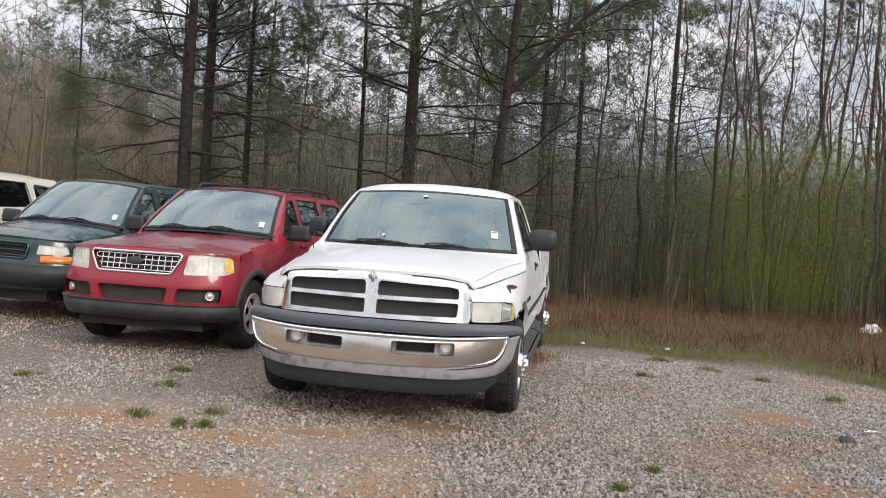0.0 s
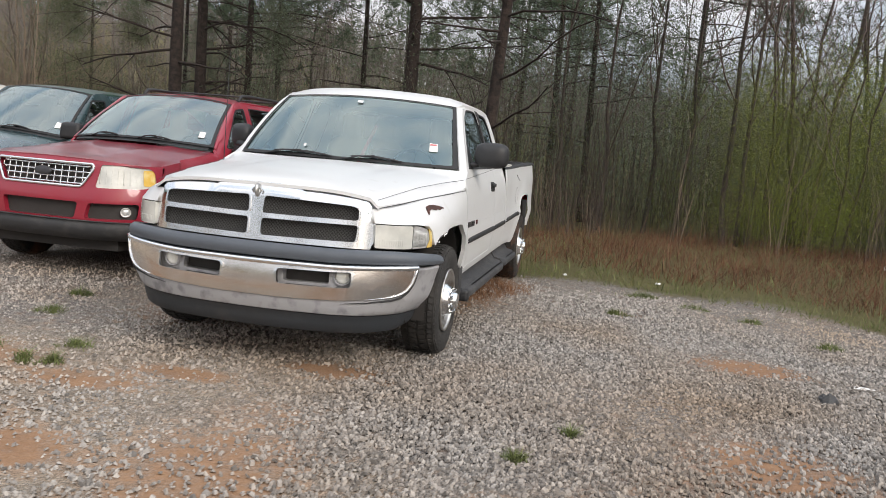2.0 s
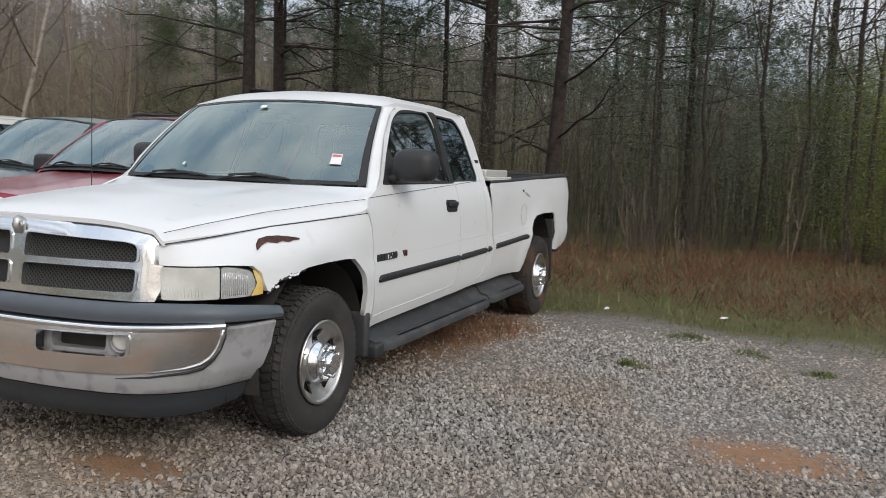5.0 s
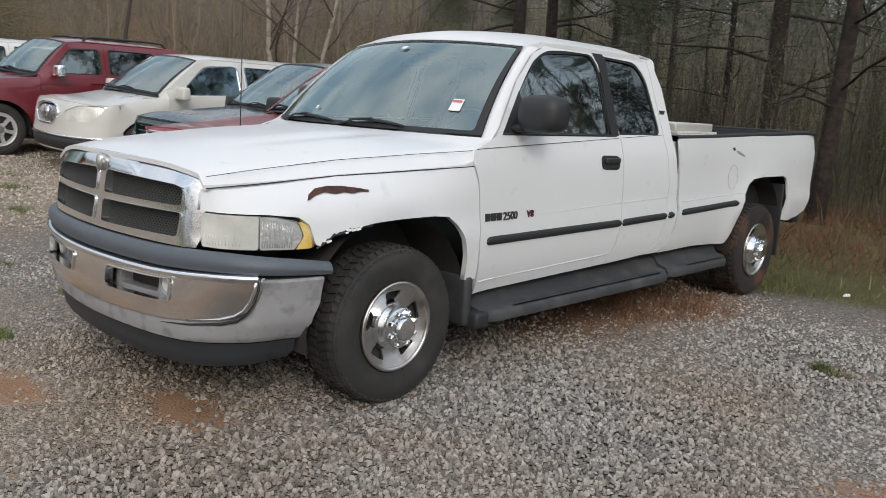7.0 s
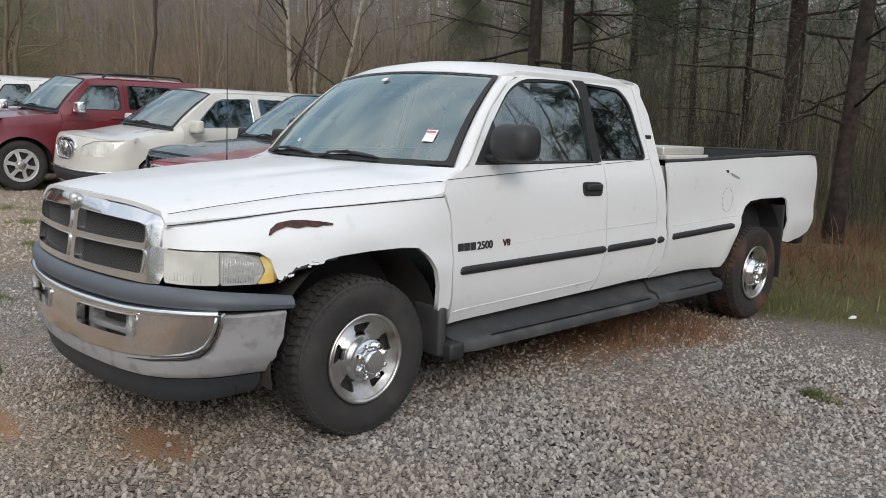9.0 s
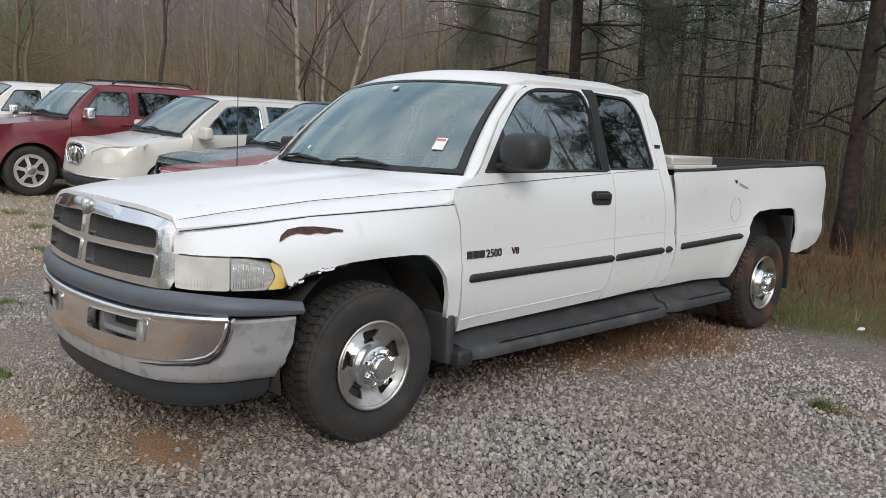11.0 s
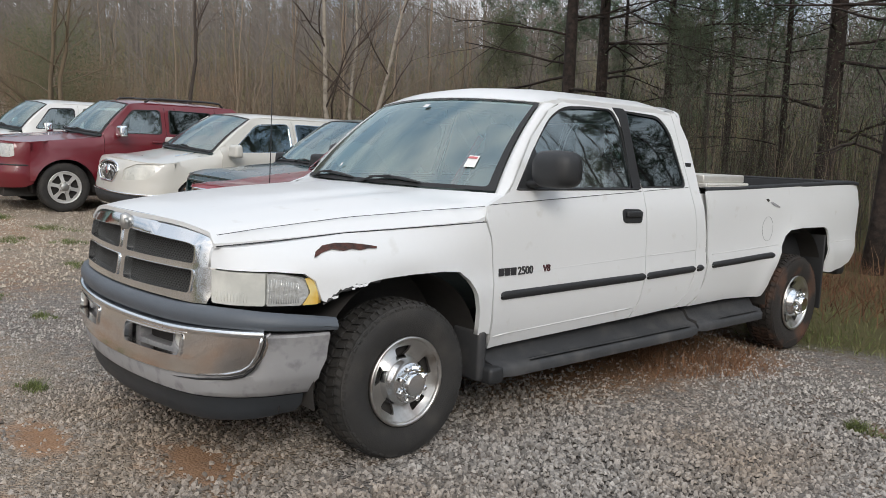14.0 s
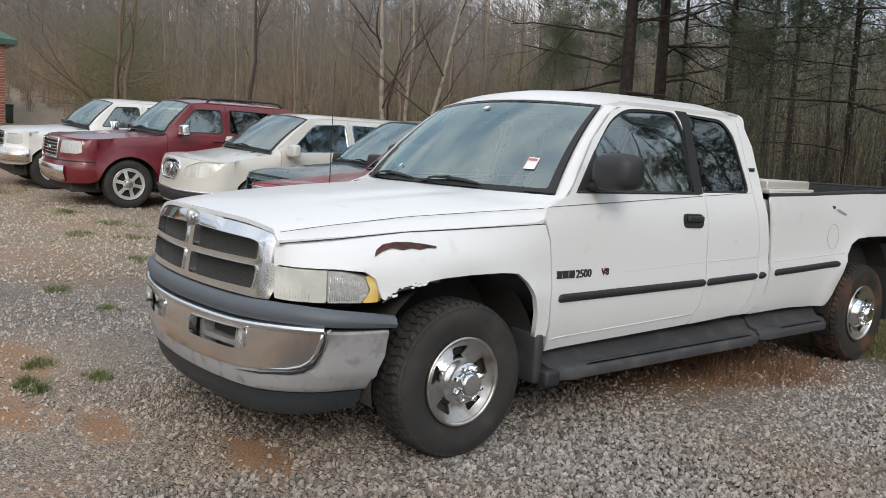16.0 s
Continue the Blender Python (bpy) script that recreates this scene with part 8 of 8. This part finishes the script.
# pale trunks, and the spreading bare tree at the far end of the row
PALE = [bare_tree(9.5, 0.085, 41, 3, 4, 0.05, 0.9, 0.12, (-0.06, 0), bark=PALE_BARK, limbs=12), bare_tree(9.5, 0.075, 42, 3, 4, 0.05, 0.9, 0.15, (0.20, 0.05), bark=PALE_BARK, limbs=11), bare_tree(9, 0.06, 43, 3, 4, 0.05, 0.9, 0.2, (0.02, 0), bark=PALE_BARK, limbs=10)]
for x, y, j in ((-15.2, 10.5, 0), (-15.0, 11.0, 2), (-15.0, 11.45, 1)):
    place_tree("pale_tree", PALE[j], spot(x, y, 20), "pale-barked leaning bare tree behind the parked row", "pale bare trees")
SPREAD = bare_tree(8.0, 0.085, 51, 3, 5, 0.05, 1.5, 0.10, (0.02, 0), stems=3, bark=BRUSH_BARK, limbs=9, twig=BRUSH_BARK, reach=0.42)
place_tree("spreading_tree", SPREAD, spot(-20.0, 4.6, 0, 0.85), "wide spreading bare tree at the end of the row", "")
place_tree("bare_tree", BARE[0], spot(-20.0, 8.75, 0, 0.95), "single dark bare trunk behind the large red SUV", "bare woodland trees")


# ---- undergrowth and far woods ----
def leaf_cloud(name, xs, ys, zs, n, size, spread, material, label, category, seed):
    q = np.random.default_rng(seed)
    c = np.repeat(np.stack([xs, ys, zs], -1), n, 0) + q.normal(0, 1, (len(xs) * n, 3)) * np.array(spread)
    N = len(c)
    d = q.normal(0, 1, (N, 3))
    d /= np.linalg.norm(d, axis=1)[:, None]
    s = np.cross(d, q.normal(0, 1, (N, 3)))
    s /= np.linalg.norm(s, axis=1)[:, None]
    k = size * (0.5 + q.random((N, 1)))
    v = np.stack([c - d * k, c + s * k * 0.75, c + d * k], 1).reshape(-1, 3)
    return tagged(new(name, fast_mesh(name, v, np.arange(3 * N).reshape(-1, 3), material)), label, category, kind="stuff")


def clumps(n, x0, x1, y0, y1, z0, z1, seed, test=None):
    q = np.random.default_rng(seed)
    x, y = x0 + (x1 - x0) * q.random(n), y0 + (y1 - y0) * q.random(n)
    z = ground_z(x, y) + z0 + (z1 - z0) * q.random(n) ** 1.3
    k = y > woods_y(x) + 0.2
    return x[k], y[k], z[k]


def fan_shrubs(name, xs, ys, hs, n, w, material, label, seed, lean=0.45, fork=0.6):
    """Leafless shrubs: stems that fan out from each foot and fork on the way."""
    q = np.random.default_rng(seed)
    m = len(xs)
    X, Y, H = np.repeat(xs, n), np.repeat(ys, n), np.repeat(hs, n) * (0.45 + 0.6 * q.random(m * n))
    a, l = q.random(m * n) * 2 * np.pi, lean * np.abs(q.normal(0, 1, m * n))
    foot = np.stack([X + q.normal(0, 0.05, m * n) * H, Y + q.normal(0, 0.05, m * n) * H, ground_z(X, Y) - 0.05], -1)
    way = np.stack([np.cos(a) * l, np.sin(a) * l, np.ones(m * n)], -1)
    way /= np.linalg.norm(way, axis=1)[:, None]
    mid = foot + way * (H * 0.5)[:, None]
    way2 = way + q.normal(0, 0.22, way.shape)
    tip = mid + way2 * (H * 0.5)[:, None]
    side = np.stack([np.cos(a + 1.3), np.sin(a + 1.3), np.zeros(m * n)], -1) * w
    v = [np.stack([foot - side, foot + side, mid + side * 0.7], 1), np.stack([foot - side, mid + side * 0.7, mid - side * 0.7], 1), np.stack([mid - side * 0.7, mid + side * 0.7, tip], 1)]
    for k in range(4):
        u = 0.25 + 0.7 * q.random(m * n)
        p = foot + (mid - foot) * np.minimum(1, u * 2)[:, None] + (tip - mid) * np.maximum(0, u * 2 - 1)[:, None]
        e = p + (way + q.normal(0, fork, way.shape)) * (H * 0.22 * (0.4 + q.random(m * n)))[:, None]
        v.append(np.stack([p - side * 0.5, p + side * 0.5, e], 1))
    v = np.concatenate(v).reshape(-1, 3)
    return tagged(new(name, fast_mesh(name, v, np.arange(len(v)).reshape(-1, 3), material)), label, "undergrowth", kind="stuff")


leaf_cloud("spring_shrubs", *clumps(320, 3.0, 8.8, 10.4, 15, 0.2, 3.2, 1), 280, 0.0125, (0.34, 0.34, 0.30), LEAF, "yellow-green budding shrubs among bare trees", "shrub", 5)
leaf_cloud("spring_shrubs", *clumps(240, -3, 3.5, 10.5, 18, 0.2, 2.4, 2), 170, 0.012, (0.38, 0.38, 0.30), LEAF, "thin yellow-green budding shrubs in the woods", "shrub", 6)
leaf_cloud("spring_shrubs", *clumps(60, 9, 15, 8, 16, 0.2, 2.4, 12), 90, 0.019, (0.38, 0.38, 0.30), LEAF, "thin yellow-green budding shrubs at the woods' edge", "shrub", 16)
leaf_cloud("evergreen_undergrowth", *clumps(1000, -6, 14, 10.8, 22, 0.1, 4.2, 3), 220, 0.0150, (0.42, 0.42, 0.34), DULL_LEAF, "dull green young pines and privet in the woods", "undergrowth", 7)
leaf_cloud("evergreen_undergrowth", *clumps(150, -34, -10, 15, 34, 0.2, 3.4, 4), 150, 0.028, (0.55, 0.55, 0.4), OLIVE, "dull green undergrowth behind the parked row", "undergrowth", 8)
leaf_cloud("young_pine_tops", *clumps(440, -7, 3.6, 12.5, 24, 2.2, 8.5, 13), 95, 0.032, (0.48, 0.48, 0.5), DULL_LEAF, "soft grey-green young pine tops in the woods", "undergrowth", 17)
leaf_cloud("young_pine_tops", *clumps(170, -17, -9, 14, 27, 0.5, 7.5, 14), 130, 0.024, (0.5, 0.5, 0.5), DULL_LEAF, "soft grey-green young pines behind the parked row", "undergrowth", 18)
leaf_cloud("spring_shrubs", *clumps(360, 4.1, 7.2, 10.5, 12.8, 0.4, 3.6, 19), 320, 0.0125, (0.34, 0.34, 0.30), BUDS, "bright yellow-green budding shrub at the woods' edge", "shrub", 41)
leaf_cloud("evergreen_undergrowth", *clumps(340, 1.5, 18, 17, 30, 0.3, 5.2, 20), 70, 0.055, (0.6, 0.6, 0.45), DULL_LEAF, "dull green young pines deeper in the woods", "undergrowth", 42)
leaf_cloud("young_pine_tops", *clumps(300, -0.5, 4.4, 11.6, 18, 1.0, 6.2, 51), 170, 0.019, (0.42, 0.42, 0.46), BLUE_GREEN, "blue-green young pine tops in the woods", "undergrowth", 52)
leaf_cloud("young_pine_tops", *clumps(150, 6.2, 12, 11.0, 17, 1.0, 5.4, 53), 100, 0.026, (0.42, 0.42, 0.46), BLUE_GREEN, "blue-green young pine tops at the woods' edge", "undergrowth", 54)
leaf_cloud("cedar_bush", -24.0 + 2.2 * rng.random(130), 4.6 + 2.2 * rng.random(130), ground_z(-23.0, 5.5) + 0.2 + 3.4 * rng.random(130), 330, 0.020, (0.40, 0.40, 0.38), OLIVE, "dark green bush beside the building", "shrub", 9)
for cx, cy, tall, wide, seed in ((-13.2, 15.2, 5.0, 0.85, 61), (-14.3, 16.2, 5.6, 0.8, 62), (-12.2, 16.4, 4.6, 0.75, 63), (-6.9, 14.6, 4.4, 0.7, 64), (-9.6, 15.8, 4.0, 0.7, 65)):
    u, a = rng.random(64) ** 0.8, 2 * np.pi * rng.random(64)
    w = wide * (1.15 - u) * (0.3 + 1.5 * rng.random(64))
    leaf_cloud("young_evergreen", cx + w * np.cos(a), cy + w * np.sin(a), ground_z(cx, cy) + 0.2 + tall * u, 400, 0.018, (0.19, 0.19, 0.13), OLIVE if cx < -11 else DULL_LEAF, "loose dark green young evergreen behind the parked row", "shrub", seed)
leaf_cloud("evergreen_undergrowth", *clumps(260, -9.5, -1.5, 15, 22, 0.3, 6.0, 66), 120, 0.022, (0.45, 0.45, 0.45), OLIVE, "olive green young pines behind the tall trunks", "undergrowth", 67)
x, y = scatter(900, -34, 20, 8.8, 36, lambda x, y, r: (y > woods_y(x) - 0.1) & (r < 0.3 + patchy(x, y, 0.8, 4)), 21)
fan_shrubs("bare_shrubs", x, y, 0.9 + 1.7 * patchy(x, y, 1.1, 2), 26, 0.0040, TWIG, "brown leafless shrubs and vines between the trees", 22, 0.5)
x, y = scatter(520, -12, 18, 9.5, 26, lambda x, y, r: (y > woods_y(x) + 0.2), 27)
fan_shrubs("bare_shrubs", x, y, 2.6 + 3.4 * patchy(x, y, 1.4, 5), 12, 0.0058, GREY_BARK, "tall grey leafless shrubs between the trees", 28, 0.22)
x, y = scatter(150, -8, 16, 9, 15, lambda x, y, r: (y > woods_y(x) - 0.2) & (y < woods_y(x) + 2.2), 37)
fan_shrubs("bare_shrubs", x, y, 1.0 + 2.2 * patchy(x, y, 1.9, 3), 7, 0.0075, PALE_STEM, "pale dead stems standing at the edge of the woods", 38, 0.3)
x, y = scatter(1500, -85, -11, 8, 80, lambda x, y, r: (y > woods_y(x) + 1) & (np.hypot(x + 12, y - 10) < 75), 23)
fan_shrubs("brown_thicket", x, y, 1.1 + 1.9 * patchy(x, y, 0.35, 2), 20, 0.0070, BRUSH, "tall brown leafless thicket on the slope", 24, 0.6, 1.1)
x, y = scatter(420, -60, -12, 9, 50, lambda x, y, r: (y > woods_y(x) + 0.5) & (r < 0.2 + patchy(x, y, 0.5, 6)), 43)
fan_shrubs("pale_thicket", x, y, 1.6 + 2.6 * patchy(x, y, 0.6, 3), 6, 0.011, PALE_STEM, "pale dead stems standing in the thicket on the slope", 44, 0.35, 0.9)
x, y = scatter(420, -60, -12, 9, 50, lambda x, y, r: (y > woods_y(x) + 0.5) & (r < 0.2 + patchy(x, y, 0.6, 9)), 45)
fan_shrubs("dark_thicket", x, y, 1.4 + 2.8 * patchy(x, y, 0.7, 5), 6, 0.012, TWIG, "dark leafless bushes in the thicket on the slope", 46, 0.45, 0.9)

x, y = scatter(260, -42, -21, 4, 13, lambda x, y, r: (y > 5.0) | (x < -27), 29)
fan_shrubs("brown_thicket", x, y, 1.2 + 2.2 * patchy(x, y, 0.5, 4), 26, 0.006, BRUSH, "brown leafless bushes beside the building", 30, 0.5, 1.1)
leaf_cloud("evergreen_undergrowth", -40 + 16 * rng.random(120), 6 + 6 * rng.random(120), ground_z(-30, 8) - 0.6 + 2.4 * rng.random(120), 150, 0.026, (0.5, 0.5, 0.4), OLIVE, "dull green bushes beside the building", "undergrowth", 36)


def far_woods(name, n, r0, r1, a0, a1, h, material, label, seed, twigs=16, wid=0.09):
    q = np.random.default_rng(seed)
    r, a = r0 + (r1 - r0) * np.sqrt(q.random(n)), np.radians(a0 + (a1 - a0) * q.random(n))
    x, y = -r * np.sin(a), r * np.cos(a)
    z = ground_z(x, y)
    hh = h * (0.6 + 0.7 * q.random(n))
    px, py = np.cos(a), np.sin(a)
    base = np.stack([x, y, z - 0.3], -1)
    side = np.stack([px, py, np.zeros(n)], -1)
    tip = base + np.stack([q.normal(0, 0.3, n), q.normal(0, 0.3, n), hh], -1)
    v = [np.stack([base - side * wid, base + side * wid, tip], 1)]
    for k in range(twigs):
        u = 0.25 + 0.7 * q.random(n)
        p = base + (tip - base) * u[:, None]
        L = hh * (1.15 - u) * (0.25 + 0.3 * q.random(n))
        sgn = q.normal(0, 1, n)
        e = p + side * (sgn * L * 0.55)[:, None] + np.stack([q.normal(0, 0.3, n), q.normal(0, 0.3, n), L * (0.55 + 0.5 * q.random(n))], -1)
        w = np.stack([np.zeros(n), np.zeros(n), np.full(n, wid * 0.75)], -1) + side * wid * 0.3
        v.append(np.stack([p - w, p + w, e], 1))
    v = np.concatenate(v).reshape(-1, 3)
    return tagged(new(name, fast_mesh(name, v, np.arange(len(v)).reshape(-1, 3), material)), label, "woods", kind="stuff")


far_woods("far_woods", 1200, 40, 80, -30, 100, 8, FAR_WOOD, "grey leafless woods on the hillside", 31, 30, 0.04)
far_woods("far_woods", 3600, 75, 190, -50, 110, 9, FAR_WOOD, "grey leafless woods on the far hillside", 32, 22, 0.085)
# invented woods out of view, kept low so the chrome reflects more sky
far_woods("far_woods", 1200, 80, 180, 112, 308, 8, FAR_WOOD, "unseen woods added on the other side of the lot", 33, 16, 0.14)
q2 = np.random.default_rng(8)
r, a = 60 + 110 * np.sqrt(q2.random(760)), np.radians(-50 + 165 * q2.random(760))
x, y = -r * np.sin(a), r * np.cos(a)
leaf_cloud("far_pines", x, y, ground_z(x, y) + 2 + 6.5 * q2.random(760), 100, 0.20, (0.9, 0.9, 1.7), FAR_PINE, "dark pines scattered on the hillside", "woods", 34)

# ---- building and small things ----
HOUSE = thing("brick_building", "small brick building with green metal roof", "building", pose(-25.6, 0.0, rise(-24.0), 0, 0, 0))
g = Geo()
g.box((-6.0, -6.0, 0.0), (0.0, 1.6, 2.6))
part("wall", g.mesh("wall", BRICK, False), HOUSE)
g = Geo()
g.box((-6.6, -6.6, 2.6), (1.9, 2.9, 2.75))
g.add([(-6.6, -6.6, 2.752), (1.9, -6.6, 2.752), (1.9, 2.9, 2.752), (-6.6, 2.9, 2.752), (-3.5, -3.5, 4.6), (-1.5, -3.5, 4.6), (-1.5, 0.2, 4.6), (-3.5, 0.2, 4.6)], [(0, 1, 5, 4), (1, 2, 6, 5), (2, 3, 7, 6), (3, 0, 4, 7), (4, 5, 6, 7)])
part("roof", g.mesh("roof", METAL_GREEN, False), HOUSE, "green metal roof")
post = part("porch_post", rounded_box("porch_post", (0.44, 0.44, 2.6), MORTAR, 0.01, centre=(1.50, 2.36, 1.3)), HOUSE, "red brick porch post")
br = rounded_box("brick", (0.216, 0.456, 0.06), BRICK, 0.004, 1)
for k in range(34):
    for s in (-0.115, 0.115):
        part("brick", br, post, m=pose(1.50 + s, 2.36, 0.04 + 0.076 * k))
BIN_T = thing("waste_bin", "small blackish green waste bin beside the building", "bin", pose(-26.0, 2.95, float(ground_z(-26.0, 2.95))))
part("bin_body", rounded_box("bin_body", (0.42, 0.42, 0.52), BIN, 0.03, centre=(0, 0, 0.26)), BIN_T)
part("bin_lid", rounded_box("bin_lid", (0.47, 0.47, 0.06), BIN, 0.02, centre=(0, 0, 0.55)), BIN_T)


def litter(name, x, y, size, material, label, seed):
    q = random.Random(seed)
    g = Geo()
    n = 9
    rows = []
    for k, (d, h) in enumerate(((1.0, 0.0), (0.92, 0.5), (0.5, 1.0), (0.02, 0.8))):
        rows.append([(size[0] * d * math.cos(2 * math.pi * i / n) * q.uniform(0.8, 1.15), size[1] * d * math.sin(2 * math.pi * i / n) * q.uniform(0.8, 1.15), size[2] * h * q.uniform(0.7, 1.2)) for i in range(n)])
    g.grid(rows, closed=True)
    ob = new(name, g.mesh(name, material, False))
    ob.matrix_basis = pose(x, y, float(ground_z(x, y)), 0, 0, q.uniform(0, 360))
    return tagged(ob, label, "litter" if "litter" in name or "paper" in name else "stone")


litter("dark_stone", 3.48, 0.10, (0.07, 0.045, 0.05), GREY_PLASTIC, "dark fist-sized stone on the gravel", 1)
litter("paper_scrap", 3.82, 0.61, (0.075, 0.04, 0.006), PAPER, "flat white paper scrap on gravel", 2)
litter("paper_scrap", 1.51, 4.65, (0.05, 0.025, 0.015), PAPER, "small white paper scrap in the grass", 3)
litter("paper_scrap", 2.62, 4.75, (0.06, 0.03, 0.015), PAPER, "small pale scrap in the grass", 4)
litter("litter_bag", 6.7, 9.6, (0.22, 0.10, 0.16), PAPER, "crumpled white bag in the weeds", 5)
